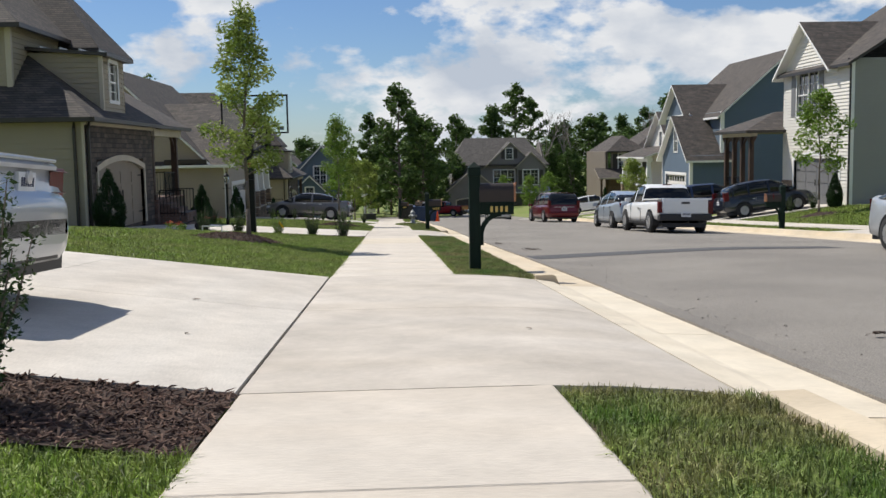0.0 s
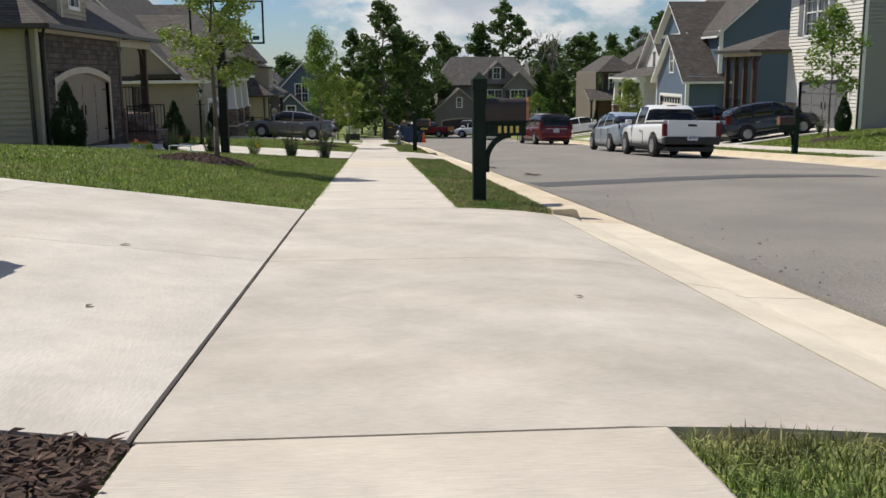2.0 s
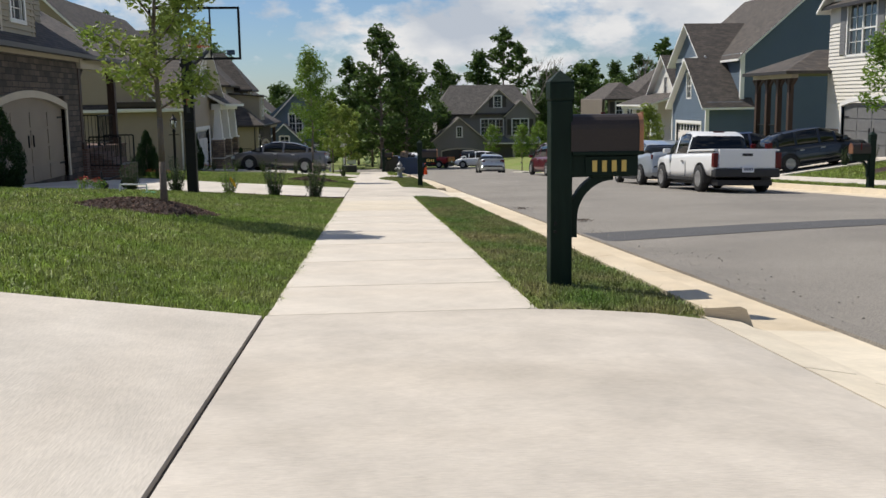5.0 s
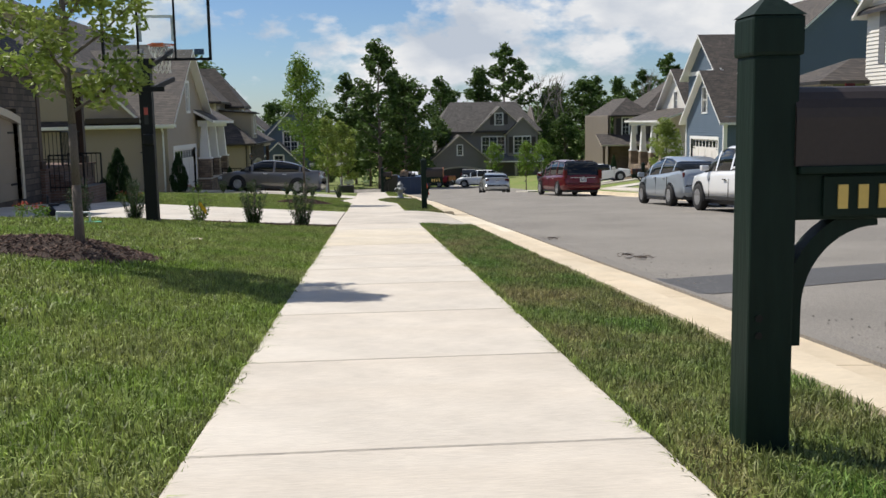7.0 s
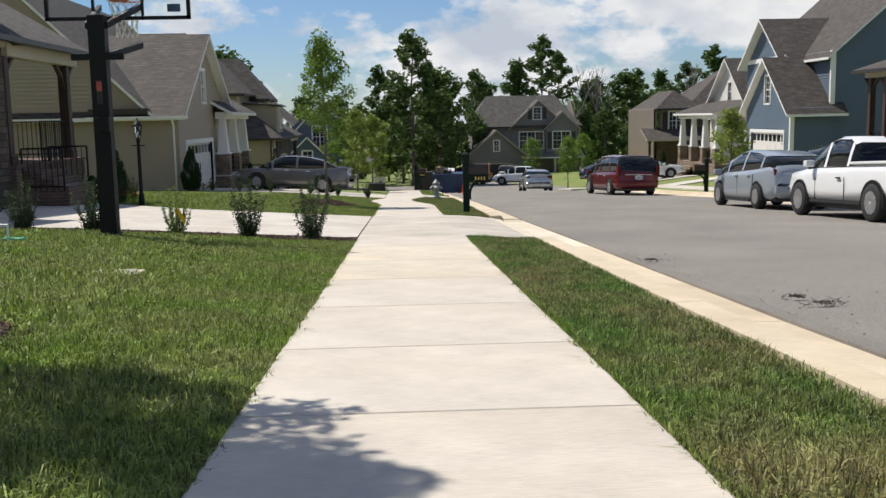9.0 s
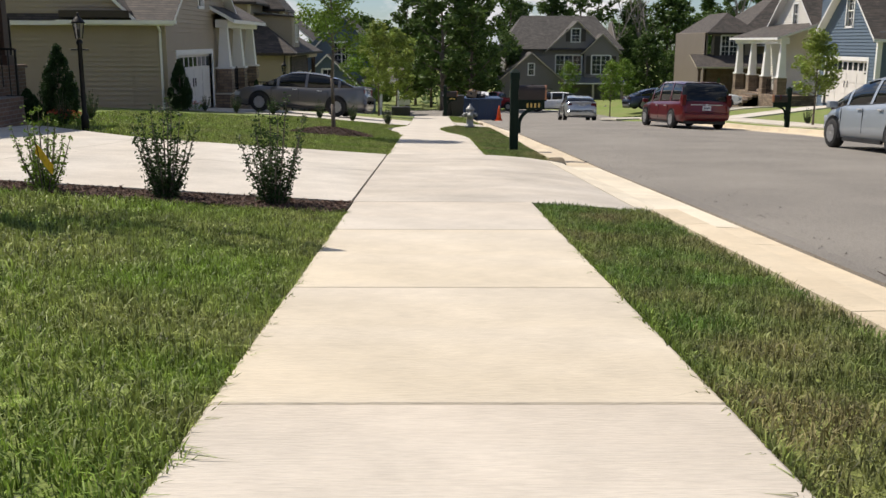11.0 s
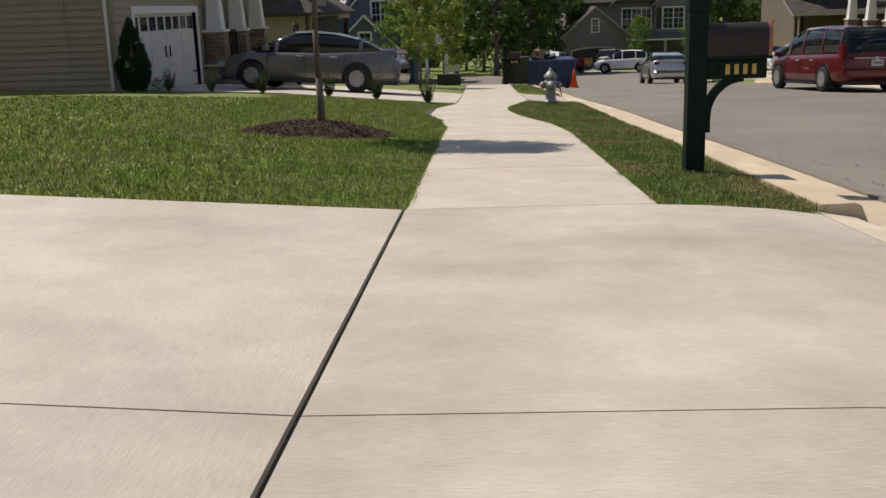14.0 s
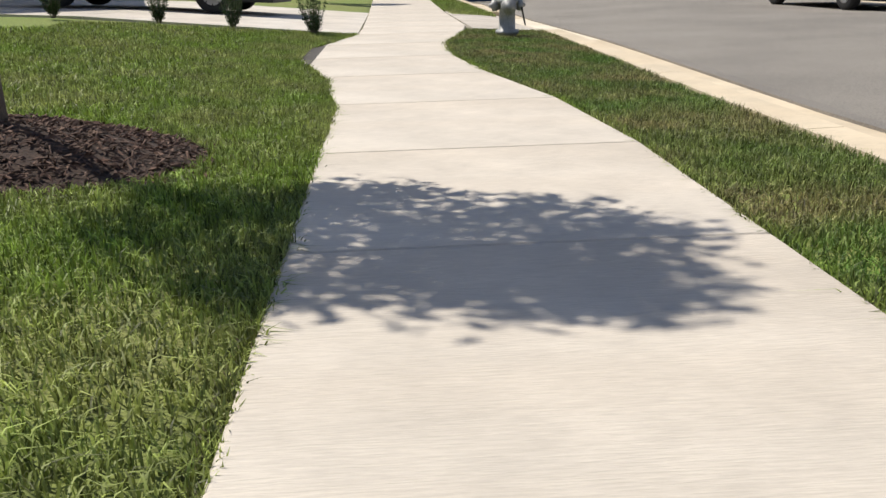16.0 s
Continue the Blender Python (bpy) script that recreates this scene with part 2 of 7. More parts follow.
M = {
    "concrete": concrete("concrete", (0.60, 0.55, 0.475), (0.55, 0.48, 0.39)),
    "drive": concrete("driveway_concrete", (0.60, 0.56, 0.495), (0.54, 0.485, 0.41), (1.15, 0.14, 1), 0.72, 0.2),
    "kerb_sandy": concrete("sandy_kerb_concrete", (0.64, 0.545, 0.40), (0.58, 0.475, 0.33)),
    # siding for the side away from the sun, its shade put into the colour
    "siding_shaded_side": material("shaded_side_siding", (0.30, 0.295, 0.265), 0.6, second=(0.27, 0.265, 0.24), scale=0.7, fine=0.05),
    "concrete_stained": concrete("rust_tinged_concrete", (0.61, 0.53, 0.40), (0.60, 0.545, 0.46)),
    "kerb": concrete("kerb_concrete", (0.70, 0.63, 0.50), (0.66, 0.575, 0.44)),
    "apron": concrete("apron_concrete", (0.575, 0.525, 0.455), (0.49, 0.435, 0.36), (0.2, 1.15, 1), 0.70),
    "joint": material("joint_filler", (0.085, 0.076, 0.066), 0.95, bump=0.5),
    "asphalt": material("asphalt", (0.242, 0.222, 0.192), 0.92, second=(0.188, 0.172, 0.15), scale=0.5, amount=0.9, bump=0.9, bump_scale=90, fine=0.42),
    # dark tone for the shadow band painted on the road
    "asphalt_shadow": material("shadowed_asphalt", (0.085, 0.085, 0.087), 0.85, second=(0.07, 0.07, 0.07), scale=1.2, bump=0.8, bump_scale=140, fine=0.2),
    "soil": material("soil_and_thatch", (0.10, 0.078, 0.042), 1.0, second=(0.05, 0.06, 0.018), scale=1.6, amount=0.9, bump=1.0, bump_scale=45, fine=0.4),
    "grass": leafy("grass_blade", (0.178, 0.262, 0.042), (0.265, 0.28, 0.095), 0.7, 0.40, 9),
    "grass_dry": leafy("thin_dry_grass_blade", (0.120, 0.200, 0.040), (0.29, 0.235, 0.115), 0.7, 0.42, 7),
    "meadow": material("lawn_far", (0.140, 0.200, 0.034), 0.95, second=(0.19, 0.20, 0.062), scale=0.6, amount=0.9, bump=1.0, bump_scale=35, fine=0.35),
    "mulch": material("mulch_chip", (0.085, 0.046, 0.032), 0.95, second=(0.13, 0.085, 0.062), scale=7, amount=0.8, island=0.55, bump=0.4),
    "bed": material("mulch_bed", (0.045, 0.028, 0.02), 1.0, scale=9, bump=1.0, bump_scale=40, fine=0.5),
    "siding": material("tan_siding", (0.345, 0.295, 0.205), 0.6, second=(0.315, 0.265, 0.185), scale=0.7, fine=0.05, bump=0.1),
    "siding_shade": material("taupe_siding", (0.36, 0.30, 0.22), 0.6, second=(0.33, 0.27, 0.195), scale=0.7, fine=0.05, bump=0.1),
    "siding_brown": material("brown_siding", (0.20, 0.165, 0.125), 0.6, second=(0.18, 0.148, 0.112), scale=0.7, fine=0.05),
    "siding_white": material("cream_siding", (0.70, 0.67, 0.60), 0.6, second=(0.66, 0.63, 0.565), scale=0.7, fine=0.04),
    "siding_blue": material("slate_blue_siding", (0.105, 0.145, 0.19), 0.6, second=(0.092, 0.13, 0.17), scale=0.7, fine=0.05),
    "siding_grey": material("grey_siding", (0.225, 0.205, 0.185), 0.65, second=(0.20, 0.182, 0.165), scale=0.7, fine=0.05),
    "trim": material("white_trim_paint", (0.80, 0.79, 0.76), 0.5, second=(0.74, 0.73, 0.70), scale=2, fine=0.03),
    "trim_tan": material("tan_trim_paint", (0.50, 0.44, 0.34), 0.55, fine=0.04, scale=2, amount=0.3),
    "gutter": material("dark_bronze_gutter", (0.035, 0.028, 0.024), 0.4, fine=0.05),
    "shingle": coursed("asphalt_shingle", (0.095, 0.077, 0.063), (0.05, 0.043, 0.038), 0.30, 0.075, (0.022, 0.02, 0.018), gap=0.008),
    "shingle_grey": coursed("grey_shingle", (0.10, 0.09, 0.08), (0.06, 0.055, 0.05), 0.30, 0.075, (0.05, 0.045, 0.04), gap=0.006),
    "stone": coursed("dark_ledge_stone", (0.125, 0.095, 0.072), (0.045, 0.038, 0.033), 0.40, 0.15, (0.03, 0.027, 0.024), gap=0.012, bump=0.9),
    "stone_tan": coursed("tan_ledge_stone", (0.30, 0.22, 0.155), (0.17, 0.12, 0.085), 0.34, 0.12, (0.12, 0.10, 0.08), gap=0.012, bump=0.9),
    "brick": coursed("red_brown_brick", (0.15, 0.085, 0.062), (0.10, 0.058, 0.045), 0.21, 0.075, (0.16, 0.14, 0.12), gap=0.008),
    "door_tan": material("taupe_garage_door", (0.25, 0.205, 0.155), 0.55, fine=0.04, scale=1.5, amount=0.4),
    "door_white": material("white_garage_door", (0.72, 0.69, 0.64), 0.5, fine=0.03, scale=1.5, amount=0.3),
    "door_grey": material("grey_garage_door", (0.17, 0.17, 0.17), 0.5, fine=0.03),
    "post_brown": material("dark_stained_timber", (0.055, 0.030, 0.020), 0.6, scale=5, fine=0.2, stretch=(6, 6, 0.6)),
    "post_green": material("dark_green_painted_post", (0.005, 0.015, 0.010), 0.6, spec=0.18, second=(0.007, 0.019, 0.013), scale=5, fine=0.15, bump=0.25, bump_scale=35, stretch=(1, 1, 0.15)),
    "box_bronze": material("bronze_mailbox_metal", (0.038, 0.029, 0.026), 0.5, metal=0.3, scale=4, fine=0.08),
    "copper": material("copper_front", (0.42, 0.2, 0.11), 0.4, metal=0.6, fine=0.06),
    "gold": material("gold_figure", (0.62, 0.45, 0.13), 0.4, metal=0.3, fine=0.03),
    "iron": material("black_iron", (0.007, 0.007, 0.008), 0.5, spec=0.25, fine=0.1, scale=9, bump=0.2, bump_scale=80),
    "glass": material("dark_window_glass", (0.03, 0.035, 0.04), 0.04, fine=0.02, spec=1.0),
    "lantern_glass": clear_glass("lantern_glass"),
    "board": clear_glass("backboard_acrylic"),
    "bark": material("young_bark", (0.19, 0.15, 0.12), 0.9, second=(0.11, 0.09, 0.075), scale=9, bump=0.8, bump_scale=70, fine=0.3, stretch=(3, 3, 0.6)),
    "bark_dead": material("grey_dead_wood", (0.30, 0.26, 0.23), 0.95, scale=3, fine=0.2),
    "leaf": leafy("maple_leaf", (0.14, 0.245, 0.03), (0.21, 0.295, 0.055)),
    "leaf_light": leafy("yellow_green_leaf", (0.31, 0.36, 0.09), (0.20, 0.29, 0.05)),
    "leaf_dark": leafy("holly_leaf", (0.030, 0.062, 0.018), (0.055, 0.09, 0.022), 0.45),
    "leaf_wood": leafy("woodland_leaf", (0.070, 0.125, 0.028), (0.115, 0.175, 0.04), 0.5),
    "leaf_far": leafy("far_woodland_leaf", (0.085, 0.145, 0.042), (0.12, 0.175, 0.055), 0.4),
    "conifer": leafy("arborvitae", (0.018, 0.045, 0.012), (0.03, 0.06, 0.016), 0.45),
    "tyre": material("tyre_rubber", (0.018, 0.018, 0.018), 0.85, fine=0.15),
    "rim": material("alloy_rim", (0.62, 0.62, 0.62), 0.38, metal=0.35, fine=0.03),
    "car_glass": material("tinted_car_glass", (0.010, 0.012, 0.013), 0.04, fine=0.0, spec=0.45),
    "plastic": material("black_trim_plastic", (0.02, 0.02, 0.021), 0.55, fine=0.1),
    "lamp_red": material("red_tail_lamp", (0.10, 0.003, 0.003), 0.35, fine=0.02, spec=0.3),
    "lamp_clear": material("clear_headlamp", (0.6, 0.62, 0.63), 0.12, metal=0.3, fine=0.02, coat=0.6),
    "plate": material("white_plate", (0.72, 0.74, 0.76), 0.45, fine=0.03),
    "ink": material("dark_plate_bar", (0.03, 0.04, 0.09), 0.5),
    "hydrant": material("silver_hydrant_paint", (0.33, 0.34, 0.34), 0.5, metal=0.25, second=(0.22, 0.21, 0.19), scale=9, fine=0.15, bump=0.3),
    "net": material("white_net_cord", (0.75, 0.74, 0.70), 0.9),
    "rim_orange": material("orange_hoop", (0.55, 0.12, 0.03), 0.45),
    "white_line": material("white_board_line", (0.8, 0.8, 0.8), 0.5),
    "cone": material("orange_cone", (0.75, 0.10, 0.015), 0.55),
    "bin_blue": material("blue_dumpster_paint", (0.022, 0.055, 0.13), 0.5, second=(0.035, 0.06, 0.10), scale=2.5, fine=0.15, bump=0.3),
    "cardboard": material("cardboard", (0.33, 0.22, 0.13), 0.9),
    "flag": material("yellow_flag", (0.85, 0.50, 0.02), 0.6),
    "pvc": material("white_pvc", (0.75, 0.75, 0.74), 0.4),
    "green_plastic": material("green_plastic", (0.03, 0.33, 0.16), 0.5),
    "label_red": material("red_white_label", (0.45, 0.08, 0.06), 0.5),
    "metal_roof": material("grey_metal_roof", (0.32, 0.32, 0.32), 0.35, metal=0.7, fine=0.05),
    "flower": material("red_orange_flowers", (0.55, 0.10, 0.05), 0.7, island=0.4),
}
PAINT = {}


def paint(name, color, metal=0.5, rough=0.3):
    if name not in PAINT:
        PAINT[name] = material(name, color, rough, metal, scale=1.0, amount=0.15, fine=0.02, coat=0.8)
    return PAINT[name]


# ---- mesh building ----
class Mesh:
    """Vertices and faces, gathered piece by piece."""

    def __init__(self):
        self.v, self.f = [], []

    def add(self, verts, faces, m=None):
        k = len(self.v)
        self.v += [tuple(m @ Vector(p)) for p in verts] if m is not None else [tuple(p) for p in verts]
        self.f += [tuple(i + k for i in f) for f in faces]
        return self

    def box(self, x0, x1, y0, y1, z0, z1, m=None, bevel=0.0):
        if bevel:
            bm = bmesh.new()
            bmesh.ops.create_cube(bm, size=1)
            for v in bm.verts:
                v.co = ((x0 + x1) / 2 + v.co.x * (x1 - x0), (y0 + y1) / 2 + v.co.y * (y1 - y0), (z0 + z1) / 2 + v.co.z * (z1 - z0))
            bmesh.ops.bevel(bm, geom=bm.edges[:], offset=bevel, segments=2, affect="EDGES", profile=0.6)
            bm.verts.index_update()
            self.add([v.co for v in bm.verts], [[v.index for v in f.verts] for f in bm.faces], m)
            bm.free()
            return self
        return self.add([(x, y, z) for z in (z0, z1) for y in (y0, y1) for x in (x0, x1)],
                        [(0, 2, 3, 1), (4, 5, 7, 6), (0, 1, 5, 4), (2, 6, 7, 3), (0, 4, 6, 2), (1, 3, 7, 5)], m)

    def tube(self, p0, p1, r0, r1=None, n=8, caps=True):
        r1 = r0 if r1 is None else r1
        p0, p1 = Vector(p0), Vector(p1)
        q = (p1 - p0).to_track_quat("Z", "Y")
        ring = [Vector((math.cos(2 * math.pi * i / n), math.sin(2 * math.pi * i / n), 0)) for i in range(n)]
        vs = [p0 + q @ (a * r0) for a in ring] + [p1 + q @ (a * r1) for a in ring]
        fs = [(i, (i + 1) % n, n + (i + 1) % n, n + i) for i in range(n)]
        if caps:
            fs += [tuple(range(n - 1, -1, -1)), tuple(range(n, 2 * n))]
        return self.add(vs, fs)

    def lathe(self, prof, n=16, m=None):
        """prof: (radius, height) from below."""
        vs = [(r * math.cos(2 * math.pi * i / n), r * math.sin(2 * math.pi * i / n), z) for r, z in prof for i in range(n)]
        fs = [(k * n + i, k * n + (i + 1) % n, (k + 1) * n + (i + 1) % n, (k + 1) * n + i) for k in range(len(prof) - 1) for i in range(n)]
        fs += [tuple(range(n - 1, -1, -1)), tuple(range((len(prof) - 1) * n, len(prof) * n))]
        return self.add(vs, fs, m)

    def prism(self, pts, h, m=None):
        """pts: (x, y), anticlockwise, raised from z 0 to h."""
        n = len(pts)
        return self.add([(*p, 0) for p in pts] + [(*p, h) for p in pts],
                        [tuple(range(n - 1, -1, -1)), tuple(range(n, 2 * n))] + [(i, (i + 1) % n, n + (i + 1) % n, n + i) for i in range(n)], m)


def part(name, mesh, mat, parent=None, label="", smooth=False):
    data = bpy.data.meshes.new(name)
    data.from_pydata(mesh.v, [], mesh.f)
    data.materials.append(M[mat] if isinstance(mat, str) else mat)
    if smooth:
        data.polygons.foreach_set("use_smooth", [True] * len(data.polygons))
    ob = new(name, data)
    ob.parent = parent
    return tagged(ob, label)


def shared(name, data, parent, x=0, y=0, z=0, rz=0, m=None):
    ob = new(name, data)
    ob.parent = parent
    ob.matrix_local = pose(x, y, z, 0, 0, rz) if m is None else m
    return ob


def thing(name, label, category, x=0, y=0, z=0, rz=0, group="", kind=""):
    ob = new(name)
    ob.empty_display_size = 0.2
    ob.matrix_world = pose(x, y, z, 0, 0, rz)
    return tagged(ob, label, category, group, kind)


# ---- lie of the land ----
def lerp(x, pts):
    if x <= pts[0][0]:
        return pts[0][1]
    for (a, p), (b, q) in zip(pts, pts[1:]):
        if x <= b:
            return p + (q - p) * (x - a) / (b - a)
    return pts[-1][1]


def fall(y):
    """Height of the walk along the street."""
    if y < -4.04:
        return 0.085 - 0.053 * (y + 4.04)
    return lerp(y, [(-4.04, 0.085), (3.26, -0.275), (10.7, -0.68), (12.4, -0.785), (19.7, -1.19), (26.88, -1.60), (32.65, -1.90), (35, -2.05), (41.3, -2.38),
                    (48, -2.80), (57, -3.25), (64, -3.85), (80, -4.95), (97, -5.65), (116, -6.5), (140, -7.0), (240, -8.0)])


def bend(y):
    """How far the street has turned to the left."""
    return -1.0 * ((y - 36) / 34) ** 2 if y > 36 else 0.0


def lie(x, y):
    """Height of the finished ground."""
    z = fall(y)
    if x < -0.64:
        k = lerp(y, [(-9, 0.08), (-5, 0.12), (5, 0.125), (12, 0.115), (16, 0.085), (19.7, 0.06), (30, 0.065), (36, 0.07), (42, 0.08), (50, 0.08), (60, 0.04), (70, 0.02)])
        d = -0.64 - x
        return z + k * min(d, 4) + 0.5 * k * max(0, min(d - 4, 12))
    if x <= 0.92:
        return z
    s = x - bend(y)
    if s <= 2.16:
        return z - 0.06 * (s - 0.92) / 1.24
    return z + lerp(s, [(2.16, -0.06), (2.9, -0.225), (7.2, -0.16), (11.65, -0.25), (12.35, -0.12), (13.7, -0.10), (15.2, -0.06), (20.5, 0.6), (30, 0.9), (60, 1.2)])


def clip(poly, window):
    """The part of a polygon inside a convex, anticlockwise window."""
    for a, b in zip(window, window[1:] + window[:1]):
        out = []
        for p, q in zip(poly, poly[1:] + poly[:1]):
            sp = (b[0] - a[0]) * (p[1] - a[1]) - (b[1] - a[1]) * (p[0] - a[0])
            sq = (b[0] - a[0]) * (q[1] - a[1]) - (b[1] - a[1]) * (q[0] - a[0])
            if sp >= 0:
                out.append(p)
            if sp * sq < 0:
                u = sp / (sp - sq)
                out.append((p[0] + u * (q[0] - p[0]), p[1] + u * (q[1] - p[1])))
        poly = out
        if len(poly) < 3:
            return []
    return poly


def sheet(name, windows, lift, thick, mat, parent=None, cell=0.5, height=lie, label="", rough=0.0):
    """A slab that follows the land over a set of convex outlines."""
    mesh, seen = Mesh(), {}

    def vert(p):
        key = (round(p[0], 3), round(p[1], 3))
        if key not in seen:
            seen[key] = len(mesh.v)
            z = height(*p) + lift
            if rough:
                z += rough * noise.noise(Vector((p[0] * 1.3, p[1] * 1.3, 0)))
            mesh.v.append((p[0], p[1], z))
        return seen[key]

    for w in windows:
        xs, ys = [p[0] for p in w], [p[1] for p in w]
        i0, i1 = math.floor(min(xs) / cell), math.ceil(max(xs) / cell)
        j0, j1 = math.floor(min(ys) / cell), math.ceil(max(ys) / cell)
        for i in range(i0, i1):
            for j in range(j0, j1):
                c = [(i * cell, j * cell), ((i + 1) * cell, j * cell), ((i + 1) * cell, (j + 1) * cell), (i * cell, (j + 1) * cell)]
                c = clip(c, w)
                if len(c) > 2:
                    ids = []
                    for p in c:
                        k = vert(p)
                        if k not in ids:
                            ids.append(k)
                    if len(ids) > 2:
                        mesh.f.append(tuple(ids))
    if thick:
        edges = {}
        for f in mesh.f:
            for a, b in zip(f, f[1:] + f[:1]):
                edges[(a, b)] = 1
        rim = [(a, b) for a, b in edges if (b, a) not in edges]
        low = {}
        for a, b in rim:
            for q in (a, b):
                if q not in low:
                    low[q] = len(mesh.v)
                    x, y, z = mesh.v[q]
                    mesh.v.append((x, y, z - thick))
            mesh.f.append((b, a, low[a], low[b]))
    return part(name, mesh, mat, parent, label)


def rect(x0, x1, y0, y1):
    return [(x0, y0), (x1, y0), (x1, y1), (x0, y1)]


# ---- ground and paving ----
BASE = 0.035
WALK_L, WALK_R = -0.64, 0.92
DRIVE = [(-4.04, 3.26), (19.70, 26.88), (42.0, 48.6)]


def walk_left(y):
    return lerp(y, [(34.4, -0.64), (36.0, -0.80), (37.6, -1.17), (39.1, -1.17), (40.3, -0.9), (41.5, -0.66)])


def walk_right(y):
    return lerp(y, [(33.2, 0.92), (34.8, 0.80), (36.6, 0.48), (38.2, 0.34), (39.4, 0.36), (40.8, 0.64), (42.4, 0.90)])


def soil_height(x, y):
    z = lie(x, y) - BASE
    s = x - bend(y)
    if walk_left(y) + 0.01 < x < walk_right(y) - 0.01 or 1.9 < s < 12.3 and y < 100:
        z -= 0.12
    elif 0.9 < x < 1.95 and any(a + 0.02 < y < b - 0.02 for a, b in DRIVE):
        z -= 0.15
    elif -8.5 < x < WALK_L and any(a < y < b for a, b in DRIVE[:2]):
        z -= 0.05
    elif -5.4 < x < WALK_L and 18.93 < y < 19.70:
        z -= 0.09
    d = math.hypot(x - 5, y - 87)
    return z - (0.25 if d < 15.5 else 0)


ground = Mesh()
gx = [-600, -300, -150, -80, -50, -35, -26] + [-22 + i for i in range(20)]
gx += [-1.4, -1.18, -1.0, -0.82, -0.655, -0.62, 0.25, 0.3, 0.5, 0.7, 0.9, 0.93, 1.5, 1.88, 1.96, 2.9] + [4 + i for i in range(20)] + [26, 32, 40, 60, 100, 180, 320, 600]
gy = [-300, -150, -80, -50, -30] + sorted([-24 + i for i in range(130)] + [18.92, 18.94, 34.5, 35.5, 36.5, 37.5, 38.5, 39.5, 40.5] + [q + e for d in DRIVE for q in d for e in (-0.03, 0.03)]) + [110, 116, 124, 135, 150, 180, 220, 280, 360, 500, 800]
for gj in gy:
    for gi in gx:
        ground.v.append((gi, gj, soil_height(gi, gj) - (0.06 if gj > 100 else 0.0)))
for j in range(len(gy) - 1):
    for i in range(len(gx) - 1):
        k = j * len(gx) + i
        ground.f.append((k, k + 1, k + len(gx) + 1, k + len(gx)))
tagged(part("ground", ground, "meadow", None, "mown green lawn and open ground", True), kind="structure", category="ground")


def walk_slab(y0, y1, parent, mat="concrete"):
    """One flag of the walk: rounded arrises, a recessed joint to the next."""
    mesh, g = Mesh(), 0.005
    ys = [y0 + g, y0 + g + 0.008, y1 - g - 0.008, y1 - g]
    for n, y in enumerate(ys):
        lo = 0.007 if n in (0, 3) else 0.0
        for e, x in enumerate((walk_left(y), walk_left(y) + 0.015, walk_right(y) - 0.015, walk_right(y))):
            mesh.v.append((x, y - y0, fall(y) - fall(y0) - max(lo, 0.010 if e in (0, 3) else 0.0)))
    for j in range(3):
        for i in range(3):
            k = j * 4 + i
            mesh.f.append((k, k + 1, k + 5, k + 4))
    rim = [0, 1, 2, 3, 7, 11, 15, 14, 13, 12, 8, 4]
    n0 = len(mesh.v)
    mesh.v += [(mesh.v[r][0], mesh.v[r][1], mesh.v[r][2] - 0.11) for r in rim]
    for a in range(12):
        b = (a + 1) % 12
        mesh.f.append((rim[b], rim[a], n0 + a, n0 + b))
    return mesh


walk_thing = thing("pavement", "pale broom-finished concrete sidewalk in square flags", "sidewalk", kind="structure")
joint_bed = [[(walk_left(y) + 0.02, y), (walk_right(y) - 0.02, y), (walk_right(y + 1) - 0.02, y + 1), (walk_left(y + 1) + 0.02, y + 1)] for y in range(-22, 64)]
sheet("joint_bed", joint_bed, -0.028, 0.05, "joint", walk_thing, 1.0)
JOINTS = ([-4.04 - 1.68 * k for k in range(11, -1, -1)], [3.26, 4.45, 6.02, 7.64, 9.32, 10.72, 12.38, 14.1, 15.88, 17.93, 19.70],
          [26.88, 29.05, 30.95, 32.62, 34.45, 36.2] + [37.9 + 1.7 * k for k in range(17)])
for row in JOINTS:
    for y, y2 in zip(row, row[1:]):
        ob = part("flag", walk_slab(y, y2, None), "concrete_stained" if 14.0 < y < 17.5 else "concrete", walk_thing)
        ob.location = (0, y, fall(y))


def apron_height(x, y):
    return fall(y) + lerp(x, [(0.92, -0.0), (1.5, -0.035), (1.92, -0.095)])


for n, (y0, y1) in enumerate(DRIVE):
    mids = [y0, [-0.45, 23.31, 45.3][n], y1]
    t = thing("driveway_apron", "pale concrete driveway apron sloping to the gutter", "driveway apron", kind="structure")
    for a, b in zip(mids, mids[1:]):
        sheet("apron_slab", [rect(WALK_L if n < 2 else WALK_R + 0.004, 1.903, a + 0.004, b - 0.004)], 0, 0.12, "apron", t, 0.4, apron_height)

DRIVES = (
    ("driveway_1", [[rect(-3.2, WALK_L - 0.022, -4.02, -0.453), rect(-3.2, WALK_L - 0.022, -0.447, 3.25)], [rect(-16, -3.206, -4.02, -0.453), rect(-16, -3.206, -0.447, 3.25)]]),
    ("driveway_2", [[rect(-4.5, WALK_L - 0.022, 19.72, 23.305)], [rect(-4.5, WALK_L - 0.022, 23.315, 26.87)],
                    [rect(-8.6, -4.51, 19.72, 26.87), [(-8.6, 26.87), (-4.51, 26.87), (-7.2, 29.6), (-8.6, 29.6)]]]),
    ("driveway_3", [[[(WALK_L - 0.05, 41.4), (WALK_L - 0.022, 48.8), (-4.6, 50.0), (-4.6, 42.4)]],
                    [[(-4.61, 42.4), (-4.61, 50.0), (-8.5, 50.6), (-8.5, 44.0), (-6.3, 43.0)]]]),
)
